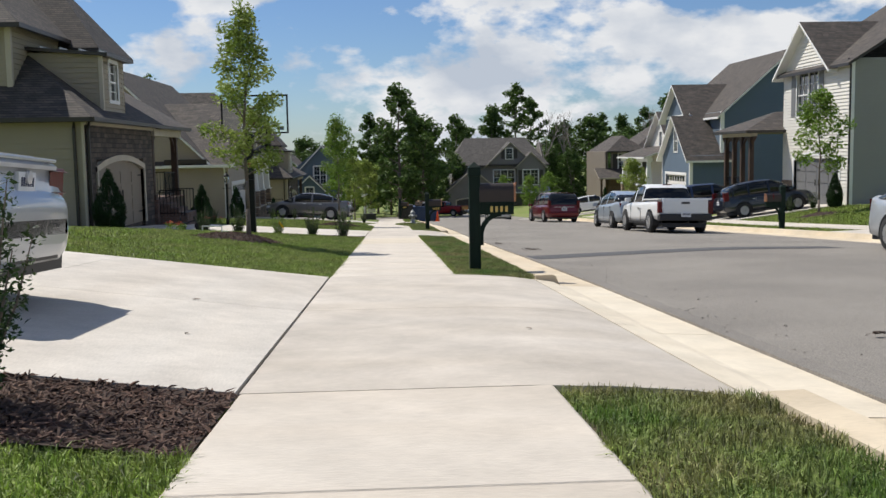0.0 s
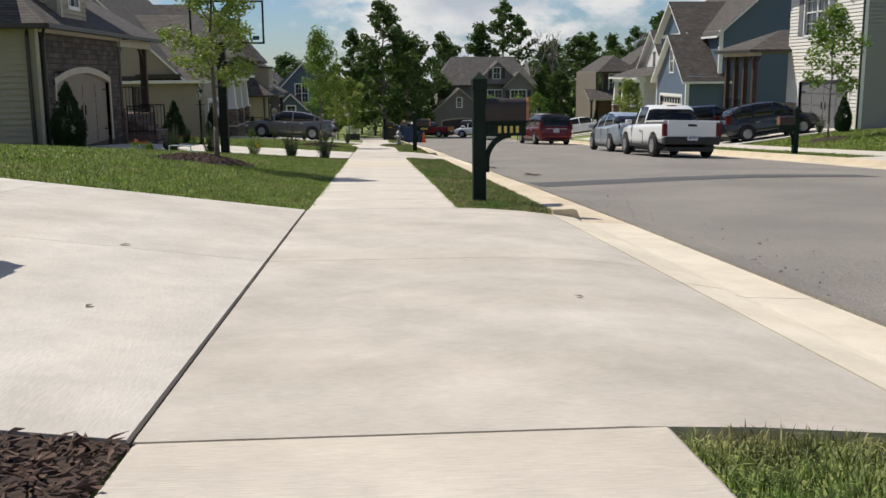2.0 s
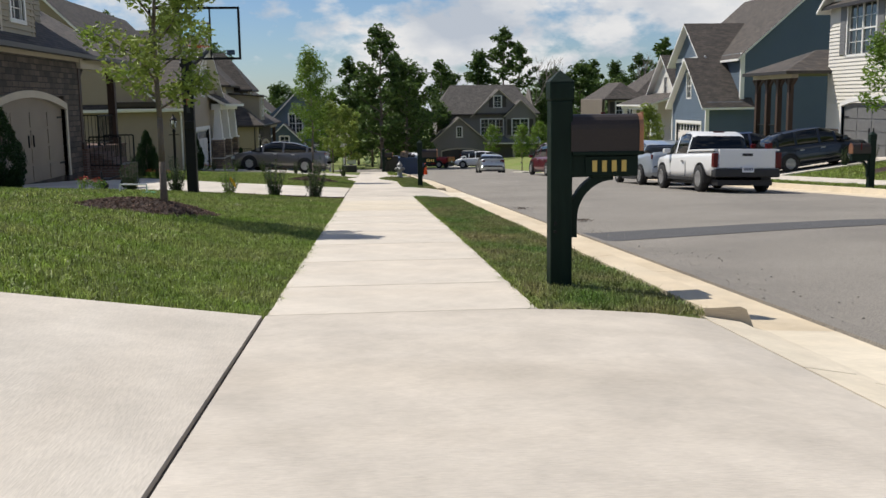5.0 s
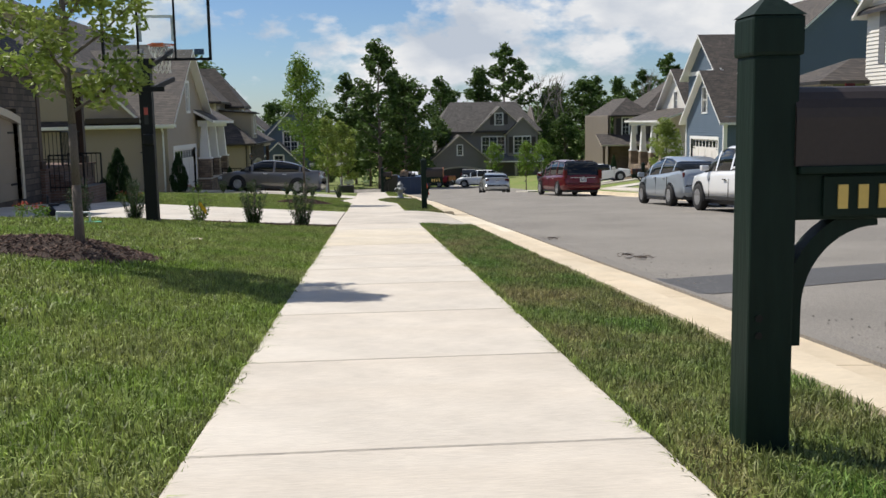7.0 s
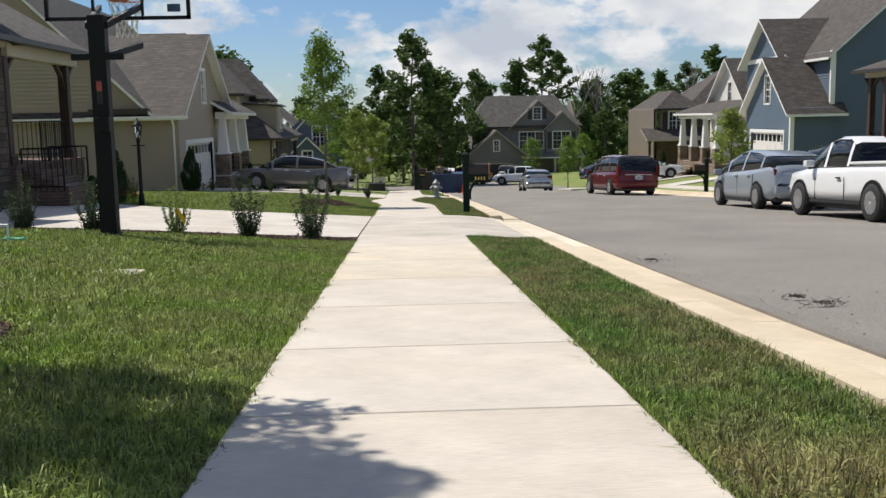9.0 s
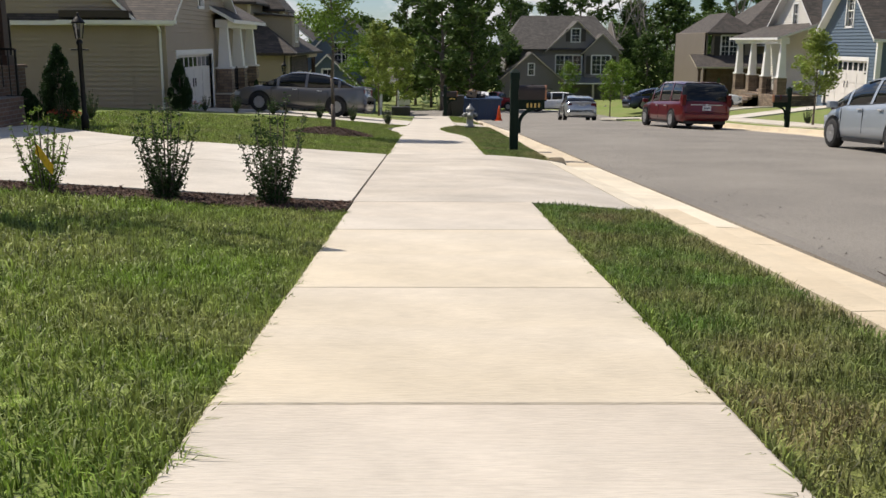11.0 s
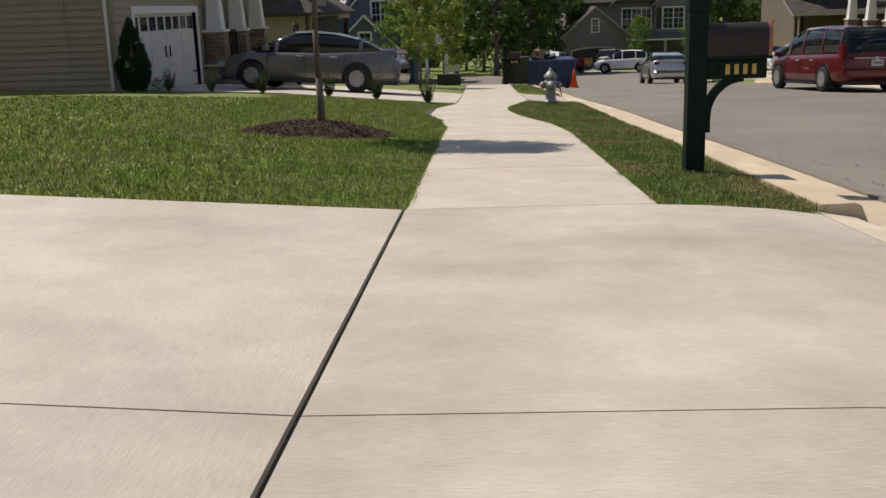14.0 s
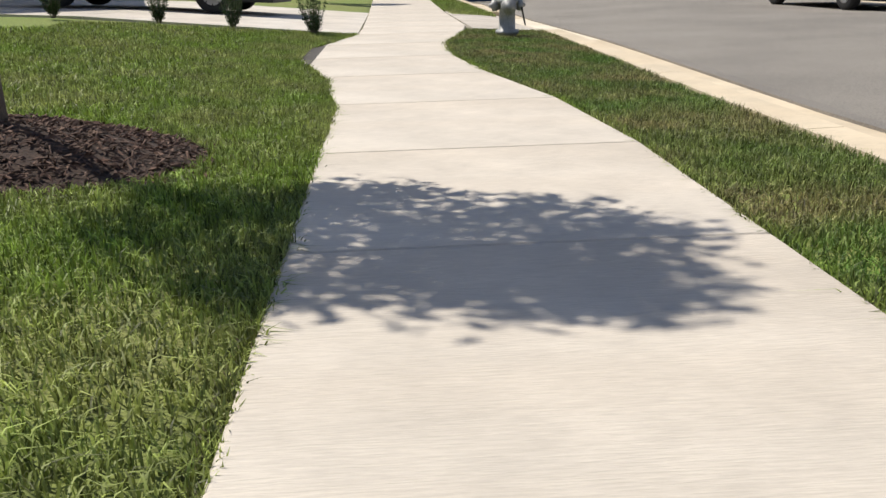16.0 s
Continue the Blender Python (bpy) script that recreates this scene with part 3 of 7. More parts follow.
for name, groups in DRIVES:
    t = thing(name, "pale concrete driveway slab with sawn joints", "driveway", kind="structure")
    for win in groups:
        for w in win:
            sheet("slab", [w], 0.0, 0.12, "drive", t, 0.5)
sheet("expansion_joint", [rect(WALK_L - 0.026, WALK_L + 0.006, -4.0, 3.24), rect(WALK_L - 0.026, WALK_L + 0.006, 19.73, 26.85)], -0.022, 0.03, "joint",
      walk_thing, 0.5, label="dark fibre expansion joint")

edge = [[(walk_left(y) - 0.055, y), (walk_left(y) + 0.005, y), (walk_left(y + 0.5) + 0.005, y + 0.5), (walk_left(y + 0.5) - 0.055, y + 0.5)] for y in [-12 + 0.5 * k for k in range(15)] + [3.3 + 0.5 * k for k in range(32)] + [26.9 + 0.5 * k for k in range(29)]]
edge += [[(walk_right(y) - 0.005, y), (walk_right(y) + 0.05, y), (walk_right(y + 0.5) + 0.05, y + 0.5), (walk_right(y + 0.5) - 0.005, y + 0.5)] for y in [-12 + 0.5 * k for k in range(15)] + [3.3 + 0.5 * k for k in range(32)] + [26.9 + 0.5 * k for k in range(29)]]
tagged(sheet("soil_edge", edge, -0.03, 0.05, "soil", None, 0.5, lie, "bare brown soil between walk and turf"), kind="structure", category="soil")

# road, the shadow band painted on it, and the turning circle
bands = [[(2.77 + bend(y), y), (11.68 + bend(y), y), (11.68 + bend(y + 2), y + 2), (2.77 + bend(y + 2), y + 2)] for y in range(-26, 74, 2)]
circle = [(5 + 15 * math.cos(2 * math.pi * i / 40), 87 + 15 * math.sin(2 * math.pi * i / 40)) for i in range(40)]


def road_height(x, y):
    d = math.hypot(x - 5, y - 87)
    return fall(y) - 0.22 if d < 15 else lie(x, y)


tagged(sheet("road", bands + [circle], 0.0, 0.15, "asphalt", None, 1.0, road_height, "grey weathered asphalt street"), kind="structure", category="road")
# A shadow across the street, laid on as a sheet of darker asphalt.
tagged(sheet("road_shadow_band", [[(2.83, 9.6), (5.5, 10.3), (5.5, 11.5), (2.83, 10.9)], [(5.5, 10.3), (9.6, 10.9), (9.6, 11.9), (5.5, 11.5)]], 0.005, 0.0, "asphalt_shadow",
             None, 0.5, road_height, "dark shadow band painted across the street"), kind="structure", category="road patch")


def kerb_run(parent, y0, y1, prof, mat="kerb_sandy"):
    """A length of kerb and gutter; prof: offsets across the street and heights."""
    mesh = Mesh()
    ys = [y0 + 0.006, (y0 + y1) / 2, y1 - 0.006]
    m = len(prof)
    for y in ys:
        mesh.v += [(s + bend(y), y, fall(y) + z) for s, z in prof]
    n = len(mesh.v)
    for j in range(2):
        mesh.f += [(j * m + i, j * m + i + 1, (j + 1) * m + i + 1, (j + 1) * m + i) for i in range(m - 1)]
    mesh.f += [tuple(range(m))[::-1], tuple(range(2 * m, 3 * m))]
    part("kerb_length", mesh, mat, parent)


FULL = [(1.95, -0.25), (1.95, -0.055), (2.17, -0.05), (2.21, -0.07), (2.26, -0.19), (2.33, -0.205), (2.785, -0.22), (2.785, -0.4)]
LOW = [(1.925, -0.25), (1.925, -0.098), (2.17, -0.14), (2.26, -0.185), (2.33, -0.2), (2.785, -0.22), (2.785, -0.4)]
kerb = thing("kerb", "sandy concrete kerb and gutter, dropped at the driveways", "kerb", kind="structure")
y = -24.0
while y < 68:
    cuts = [q for d in DRIVE for q in (d[0] - 0.06, d[1] + 0.14)]
    end = min([y + 3.05] + [c for c in cuts if c > y + 0.05])
    low = any(d[0] - 0.1 < (y + end) / 2 < d[1] + 0.18 for d in DRIVE)
    kerb_run(kerb, y, end, LOW if low else FULL, "kerb" if low else "kerb_sandy")
    y = end
FAR = [(11.65, -0.4), (11.65, -0.245), (12.08, -0.23), (12.14, -0.215), (12.2, -0.09), (12.35, -0.08), (12.35, -0.3)]
kerb_far = thing("kerb_opposite", "sandy concrete kerb on the far side of the street", "kerb", kind="structure")
for k in range(26):
    kerb_run(kerb_far, -20 + 3.2 * k, -20 + 3.2 * (k + 1), FAR)
far_walk = thing("pavement_opposite", "pale concrete sidewalk across the street", "sidewalk", kind="structure")
for k in range(0, 62):
    y = -18 + 1.524 * k
    w = [(13.7 + bend(y), y + 0.01), (15.2 + bend(y), y + 0.01), (15.2 + bend(y + 1.51), y + 1.51), (13.7 + bend(y + 1.51), y + 1.51)]
    sheet("flag", [w], 0.02, 0.1, "concrete", far_walk, 2.0)
for n, (y0, y1, x1) in enumerate(((12, 18.0, 24), (32.8, 38.3, 20.2), (57.3, 62.6, 20.6), (70, 75.5, 21))):
    t = thing("driveway_opposite", "pale concrete driveway across the street", "driveway", kind="structure")
    b = bend(y0)
    sheet("slab", [rect(12.3 + b, 13.7 + b, y0, y1)], 0.03, 0.1, "drive", t, 1.0)
    sheet("slab", [rect(15.2 + b, x1, y0, y1)], 0.03, 0.1, "drive", t, 1.0)
t = thing("driveway_end", "pale concrete driveway of the house at the end", "driveway", kind="structure")
sheet("slab", [[(8, 99.5), (14, 98), (14.6, 114), (9.2, 114)]], 0.03, 0.1, "drive", t, 2.0, lambda x, y: fall(y) - 0.2)


# ---- houses ----
def facade(face, ox, oy, oz=0.0):
    """Matrix for a wall: u to the right as seen from outside, then outwards, then up."""
    u, o = {"-y": ((1, 0, 0), (0, -1, 0)), "+x": ((0, 1, 0), (1, 0, 0)), "-x": ((0, -1, 0), (-1, 0, 0)), "+y": ((-1, 0, 0), (0, 1, 0))}[face]
    return Matrix(((u[0], o[0], 0, ox), (u[1], o[1], 0, oy), (u[2], o[2], 1, oz), (0, 0, 0, 1)))


def span(poly, z):
    xs = []
    for (a, p), (b, q) in zip(poly, poly[1:] + poly[:1]):
        if (p - z) * (q - z) <= 0 and p != q:
            xs.append(a + (b - a) * (z - p) / (q - p))
    return (min(xs), max(xs)) if len(xs) > 1 else None


def wall(parent, m, poly, mat, holes=(), course=0.155, lap=0.034, name="wall"):
    """A wall over a convex outline (u, z) with holes (u0, u1, z0, z1) left open: a back 0.12 m in, and lapped boards (or a plain face) on it."""
    back = Mesh()
    for h in holes:
        back.add([(h[0], 0.01, h[2]), (h[1], 0.01, h[2]), (h[1], 0.01, h[3]), (h[0], 0.01, h[3]), (h[0], -0.12, h[2]), (h[1], -0.12, h[2]), (h[1], -0.12, h[3]), (h[0], -0.12, h[3])],
                 [(0, 1, 5, 4), (1, 2, 6, 5), (2, 3, 7, 6), (3, 0, 4, 7)], m)
    n = len(poly)
    back.add([(p[0], -0.12, p[1]) for p in poly] + [(p[0], -0.24, p[1]) for p in poly],
             [tuple(range(n)), tuple(range(2 * n - 1, n - 1, -1))] + [(i, n + i, n + (i + 1) % n, (i + 1) % n) for i in range(n)], m)
    face = Mesh()
    rows = []
    top = max(p[1] for p in poly)
    z = min(p[1] for p in poly)
    cuts = sorted({h for q in holes for h in q[2:]})
    while z < top - 0.01:
        z2 = min([z + course, top] + [c for c in cuts if c > z + 0.004])
        a, b = span(poly, z + 0.002), span(poly, max(z + 0.003, z2 - 0.002))
        if a and b:
            runs = [(a[0], a[1], b[0], b[1])]
            for h in holes:
                if h[2] < (z + z2) / 2 < h[3]:
                    cut = []
                    for r in runs:
                        if h[0] > r[0] and h[1] < r[1]:
                            cut += [(r[0], h[0], r[2], h[0]), (h[1], r[1], h[1], r[3])]
                        else:
                            cut.append(r)
                    runs = cut
            for r in runs:
                mesh = Mesh() if lap else face
                mesh.add([(r[0], lap, z), (r[1], lap, z), (r[3], 0, z2), (r[2], 0, z2), (r[0], 0, z), (r[1], 0, z)], [(0, 1, 2, 3), (4, 5, 1, 0)] if lap else [(0, 1, 2, 3)], m)
                if lap:
                    rows.append(mesh)
        z = z2
    if not lap:
        k = len(back.v)
        back.v += face.v
        back.f += [tuple(i + k for i in f) for f in face.f]
    ob = part(name, back, mat, parent)
    for mesh in rows:
        part("board", mesh, mat, ob)
    return ob


def window(parent, m, u0, u1, z0, z1, cols=1, rows=2, mat="trim", shutters=None, grid=True):
    w = 0.09
    f = Mesh()
    for a, b, c, d in ((u0 - w, u0, z0 - w, z1 + w), (u1, u1 + w, z0 - w, z1 + w), (u0, u1, z1, z1 + w * 1.4), (u0 - w * 1.3, u1 + w * 1.3, z0 - w * 1.2, z0)):
        f.box(a, b, -0.11, 0.045, c, d, m)
    frame_ob = part("window", f, mat, parent)
    for i in range(cols):
        a, b = u0 + (u1 - u0) * i / cols, u0 + (u1 - u0) * (i + 1) / cols
        part("pane", Mesh().box(a + 0.03, b - 0.03, -0.085, -0.075, z0 + 0.02, z1 - 0.02, m), "glass", frame_ob)
        bars = Mesh()
        bars.box(a, a + 0.05, -0.09, -0.02, z0, z1, m).box(b - 0.05, b, -0.09, -0.02, z0, z1, m)
        bars.box(a, b, -0.09, -0.02, (z0 + z1) / 2 - 0.03, (z0 + z1) / 2 + 0.03, m)
        if grid:
            bars.box((a + b) / 2 - 0.012, (a + b) / 2 + 0.012, -0.072, -0.05, z0, z1, m)
            for r in (0.25, 0.75):
                zr = z0 + (z1 - z0) * r
                bars.box(a, b, -0.072, -0.05, zr - 0.012, zr + 0.012, m)
        part("sash", bars, mat, frame_ob)
    if shutters:
        for a, b in ((u0 - 0.62, u0 - 0.14), (u1 + 0.14, u1 + 0.62)):
            s = Mesh().box(a, b, 0.0, 0.05, z0, z1, m, bevel=0.01)
            part("shutter", s, shutters, parent)


def garage_door(parent, m, u0, u1, z0, z1, mat, trim, panes=True, arch=0.0, inset=-0.09):
    d = Mesh()
    d.box(u0, u1, inset - 0.04, inset, z0, z1 + arch, m)
    door = part("garage_door", d, mat, parent)
    rows = 4
    for r in range(rows):
        a, b = z0 + (z1 - z0) * r / rows, z0 + (z1 - z0) * (r + 1) / rows
        for c in range(4):
            x0, x1 = u0 + (u1 - u0) * c / 4, u0 + (u1 - u0) * (c + 1) / 4
            if not (panes and r == rows - 1):
                part("panel", Mesh().box(x0 + 0.06, x1 - 0.06, inset, inset + 0.018, a + 0.04, b - 0.04, m), mat, door)
    if panes:
        for c in range(8):
            x0, x1 = u0 + (u1 - u0) * c / 8, u0 + (u1 - u0) * (c + 1) / 8
            part("pane", Mesh().box(x0 + 0.09, x1 - 0.09, inset, inset + 0.012, z1 - (z1 - z0) * 0.21, z1 - 0.09, m), "glass", door)
    for uu in ((u0 + u1) / 2 - 0.18, (u0 + u1) / 2 + 0.18):
        part("handle", Mesh().box(uu - 0.015, uu + 0.015, inset + 0.02, inset + 0.05, z0 + 0.9, z0 + 1.2, m), "iron", door)
    for uu in (u0 + 0.02, u1 - 0.47):
        for zz in (0.35, 1.6):
            part("hinge", Mesh().box(uu, uu + 0.45, inset + 0.018, inset + 0.03, z0 + zz, z0 + zz + 0.05, m), "iron", door)
    f = Mesh()
    w = 0.14
    f.box(u0 - w, u0, -0.1, 0.05, z0, z1, m).box(u1, u1 + w, -0.1, 0.05, z0, z1, m)
    if arch:
        n = 12
        for i in range(n):
            p = [(u0 - w + (u1 - u0 + 2 * w) * q / n) for q in (i, i + 1)]
            e = [arch * (1 - (2 * (q / n) - 1) ** 2) for q in (i, i + 1)]
            f.add([(p[0], 0.05, z1 + e[0]), (p[1], 0.05, z1 + e[1]), (p[1], 0.05, z1 + e[1] + 0.18), (p[0], 0.05, z1 + e[0] + 0.18),
                   (p[0], -0.1, z1 + e[0]), (p[1], -0.1, z1 + e[1]), (p[1], -0.1, z1 + e[1] + 0.18), (p[0], -0.1, z1 + e[0] + 0.18)],
                  [(0, 1, 2, 3), (0, 4, 5, 1), (3, 2, 6, 7)], m)
    else:
        f.box(u0 - w, u1 + w, -0.1, 0.05, z1, z1 + w * 1.3, m)
    part("door_frame", f, trim, parent)


def roof(parent, quads, mat="shingle", fascia="gutter", thick=0.14, name="roof"):
    """Sloping slabs; each a list of corners, eaves first."""
    top, edge = Mesh(), Mesh()
    for q in quads:
        n = len(q)
        top.add(q, [tuple(range(n))])
        low = [(x, y, z - thick) for x, y, z in q]
        edge.add([(x, y, z - 0.006) for x, y, z in q] + low, [(i, n + i, n + (i + 1) % n, (i + 1) % n) for i in range(n)] + [tuple(range(2 * n - 1, n - 1, -1))])
    r = part(name, top, mat, parent)
    part("fascia", edge, fascia, r)
    return r


def gable_x(parent, x0, x1, y0, y1, eave, ridge, over=0.35, mat="shingle", fascia="trim"):
    """A roof whose ridge runs along x."""
    c = (y0 + y1) / 2
    s = (ridge - eave) / (c - y0)
    lo = eave - over * s
    roof(parent, [[(x0, y0 - over, lo), (x1, y0 - over, lo), (x1, c, ridge), (x0, c, ridge)],
                  [(x1, y1 + over, lo), (x0, y1 + over, lo), (x0, c, ridge), (x1, c, ridge)]], mat, fascia)


def gable_y(parent, x0, x1, y0, y1, eave, ridge, over=0.35, mat="shingle", fascia="trim"):
    """A roof whose ridge runs along y."""
    c = (x0 + x1) / 2
    s = (ridge - eave) / (c - x0)
    lo = eave - over * s
    roof(parent, [[(x0 - over, y1, lo), (x0 - over, y0, lo), (c, y0, ridge), (c, y1, ridge)],
                  [(x1 + over, y0, lo), (x1 + over, y1, lo), (c, y1, ridge), (c, y0, ridge)]], mat, fascia)


def hip(parent, x0, x1, y0, y1, eave, pitch, over=0.35, mat="shingle", fascia="gutter", limit=99.0):
    x0, x1, y0, y1 = x0 - over, x1 + over, y0 - over, y1 + over
    h = min((x1 - x0) / 2, (y1 - y0) / 2, limit)
    z = eave + h * pitch
    a, b, c, d = (x0, y0, eave), (x1, y0, eave), (x1, y1, eave), (x0, y1, eave)
    e, f, g, k = (x0 + h, y0 + h, z), (x1 - h, y0 + h, z), (x1 - h, y1 - h, z), (x0 + h, y1 - h, z)
    roof(parent, [[a, b, f, e], [b, c, g, f], [c, d, k, g], [d, a, e, k]], mat, fascia)
    return z


def downpipe(parent, x, y, z0, z1, mat="gutter"):
    m = Mesh().box(x - 0.04, x + 0.04, y - 0.04, y + 0.04, z0, z1 - 0.3, bevel=0.01)
    m.tube((x, y, z1 - 0.32), (x - 0.02, y + 0.2, z1), 0.045)
    part("downpipe", m, mat, parent)


def railing(parent, p0, p1, z0, h=0.95, mat="iron"):
    p0, p1 = Vector((*p0, z0)), Vector((*p1, z0))
    r = part("railing", Mesh().tube(p0 + Vector((0, 0, h)), p1 + Vector((0, 0, h)), 0.022, n=6), mat, parent)
    part("lower_rail", Mesh().tube(p0 + Vector((0, 0, 0.1)), p1 + Vector((0, 0, 0.1)), 0.018, n=6), mat, r)
    n = max(2, int((p1 - p0).length / 0.12))
    for i in range(n + 1):
        q = p0.lerp(p1, i / n)
        part("baluster", Mesh().tube(q, q + Vector((0, 0, h)), 0.011 if 0 < i < n else 0.025, n=5), mat, r)


def timber_post(parent, x, y, z0, z1, w=0.2):
    m = Mesh().box(x - w / 2, x + w / 2, y - w / 2, y + w / 2, z0, z1, bevel=0.012)
    m.box(x - w * 0.7, x + w * 0.7, y - w * 0.7, y + w * 0.7, z0, z0 + 0.2, bevel=0.012)
    for s in (-1, 1):
        m.add([(x - 0.05, y + s * 0.1, z1 - 0.75), (x + 0.05, y + s * 0.1, z1 - 0.75), (x + 0.05, y + s * 0.24, z1 - 0.32), (x - 0.05, y + s * 0.24, z1 - 0.32),
                   (x - 0.05, y + s * 0.1, z1 - 0.55), (x + 0.05, y + s * 0.1, z1 - 0.55), (x + 0.05, y + s * 0.2, z1 - 0.25), (x - 0.05, y + s * 0.2, z1 - 0.25),
                   (x - 0.05, y + s * 0.65, z1), (x + 0.05, y + s * 0.65, z1), (x - 0.05, y + s * 0.5, z1), (x + 0.05, y + s * 0.5, z1)],
                  [(0, 1, 2, 3), (4, 7, 6, 5), (0, 3, 7, 4), (1, 5, 6, 2), (3, 2, 9, 8), (7, 10, 11, 6), (3, 8, 10, 7), (2, 6, 11, 9)])
    part("post", m, "post_brown", parent)


def tapered_column(parent, x, y, z0, z1, pier=1.1, stone="stone_tan"):
    part("pier", Mesh().box(x - 0.3, x + 0.3, y - 0.3, y + 0.3, z0, z0 + pier, bevel=0.02), stone, parent)
    m = Mesh().box(x - 0.34, x + 0.34, y - 0.34, y + 0.34, z0 + pier, z0 + pier + 0.07)
    a, b = 0.24, 0.14
    m.add([(x + s * r, y + t * r, z) for z, r in ((z0 + pier + 0.07, a), (z1, b)) for s, t in ((-1, -1), (1, -1), (1, 1), (-1, 1))],
          [(0, 1, 5, 4), (1, 2, 6, 5), (2, 3, 7, 6), (3, 0, 4, 7), (4, 5, 6, 7)])
    part("column", m, "trim", parent)


def house_stone_garage(x, y, z, label):
    """Tan house: hipped garage with a stone front and arched door, dormer, timber-posted porch, tall block behind."""
    h = thing("house", label, "house", x, y, z, group="houses along the near side")
    side = facade("-y", 0, 0)
    wall(h, side, [(-15, -0.4), (0, -0.4), (0, 3.1), (-15, 3.1)], "siding")
    front = facade("+x", 0, 0)
    wall(h, front, [(0, -0.7), (7.9, -0.7), (7.9, 2.9), (0, 2.9)], "stone", [(1.1, 6.45, -0.69, 1.90)], course=0.6, lap=0.0)
    part("frieze_board", Mesh().box(-0.02, 0.06, 0.0, 12.5, 2.9, 3.09), "trim_tan", h)
    garage_door(h, front, 1.1, 6.45, -0.3, 1.52, "door_tan", "trim_tan", False, 0.33)
    part("corner_board", Mesh().box(-0.06, 0.012, -0.037, 0.03, -0.6, 3.0), "trim_tan", h)
    part("foundation", Mesh().box(-15, 0.03, -0.035, 0.1, -0.7, -0.2), "brick", h)
    hip(h, -15, 0, 0, 7.9, 3.1, 0.78, limit=2.75)
    downpipe(h, -0.25, -0.08, -0.3, 3.1)
    downpipe(h, 0.08, 0.15, -0.3, 3.1)
    g = Mesh().box(-15.2, 0.4, -0.46, -0.34, 2.98, 3.1).box(0.34, 0.46, -0.46, 12.9, 2.98, 3.1)
    part("gutter", g, "gutter", h)
    # dormer
    dm = facade("+x", -0.05, 2.2)
    wall(h, dm, [(0, 3.35), (2.4, 3.35), (2.4, 5.15), (0, 5.15)], "siding", [(0.75, 1.65, 3.75, 4.9)])
    window(h, dm, 0.75, 1.65, 3.75, 4.9)
    wall(h, facade("-y", 0, 2.2), [(-2.5, 5.1), (-0.03, 3.3), (-0.03, 5.15), (-2.5, 5.15)], "siding")
    wall(h, facade("+y", 0, 4.6), [(0.03, 3.3), (2.5, 5.1), (2.5, 5.15), (0.03, 5.15)], "siding")
    part("corner_board", Mesh().box(-0.12, -0.01, 2.16, 2.28, 3.35, 5.12), "trim_tan", h)
    roof(h, [[(0.2, 2.0, 5.12), (0.2, 4.8, 5.12), (-2.7, 4.8, 5.36), (-2.7, 2.0, 5.36)]], "metal_roof", "gutter", 0.1, "dormer_roof")
    for k in range(5):
        part("roof_seam", Mesh().box(-0.05 - k * 0.58, -0.01 - k * 0.58, 1.98, 4.82, 5.13 + k * 0.048, 5.2 + k * 0.048), "metal_roof", h)
    # tall block behind
    wall(h, facade("-y", 0, 5.4), [(-16, 3), (-1.3, 3), (-1.3, 5.7), (-16, 5.7)], "siding")
    wall(h, facade("+x", -1.3, 5.4), [(0, 0), (3.6, 0), (3.6, 5.7), (0, 5.7)], "siding", [(1.3, 2.3, 4.0, 5.3)])
    window(h, facade("+x", -1.3, 5.4), 1.3, 2.3, 4.0, 5.3)
    hip(h, -16, -1.3, 5.4, 9.0, 5.6, 1.25, 0.4)
    hip(h, -18, -2.25, 0.9, 8.6, 5.85, 0.95, 0.4)
    wall(h, facade("-y", 0, 0.9), [(-18, 3), (-2.25, 3), (-2.25, 5.85), (-18, 5.85)], "siding")
    wall(h, facade("+x", -2.25, 0.9), [(0, 3.5), (7.7, 3.5), (7.7, 5.85), (0, 5.85)], "siding")
    part("corner_board", Mesh().box(-2.37, -2.21, 0.86, 1.0, 3.5, 5.8), "trim_tan", h)
    part("upper_gutter", Mesh().box(-1.90, -1.78, 0.45, 5.0, 5.72, 5.85), "gutter", h)
    wall(h, facade("+x", -2.6, 7.9), [(0, -0.7), (4.6, -0.7), (4.6, 4.9), (0, 4.9)], "siding")
    wall(h, facade("+y", 0, 12.5), [(2.6, -0.5), (16, -0.5), (16, 5.6), (2.6, 5.6)], "siding")
    # porch
    part("porch_floor", Mesh().box(-2.6, 0.1, 7.93, 12.6, -0.9, 0.30), "brick", h)
    part("porch_deck", Mesh().box(-2.6, 0.14, 7.93, 12.64, 0.30, 0.36), "brick", h)
    for k in range(3):
        part("step", Mesh().box(0.1, 0.45 + 0.32 * k, 8.3, 10.0, -0.9, 0.19 - 0.17 * k), "brick", h)
    for yy in (8.05, 12.0):
        timber_post(h, -0.1, yy, 0.36, 2.72, 0.24)
    part("porch_beam", Mesh().box(-0.28, 0.1, 7.95, 12.5, 2.72, 3.0, bevel=0.01), "trim_tan", h)
    roof(h, [[(0.4, 7.5, 3.1), (0.4, 12.9, 3.1), (-2.8, 12.9, 5.0), (-2.8, 7.5, 5.0)]])
    railing(h, (-0.1, 10.1), (-0.1, 11.9), 0.36)
    railing(h, (-2.5, 12.45), (-0.1, 12.45), 0.36)
    railing(h, (1.0, 8.3), (0.1, 8.3), -0.25)
    railing(h, (1.0, 10.0), (0.1, 10.0), -0.25)
    up2 = facade("+x", -2.58, 8)
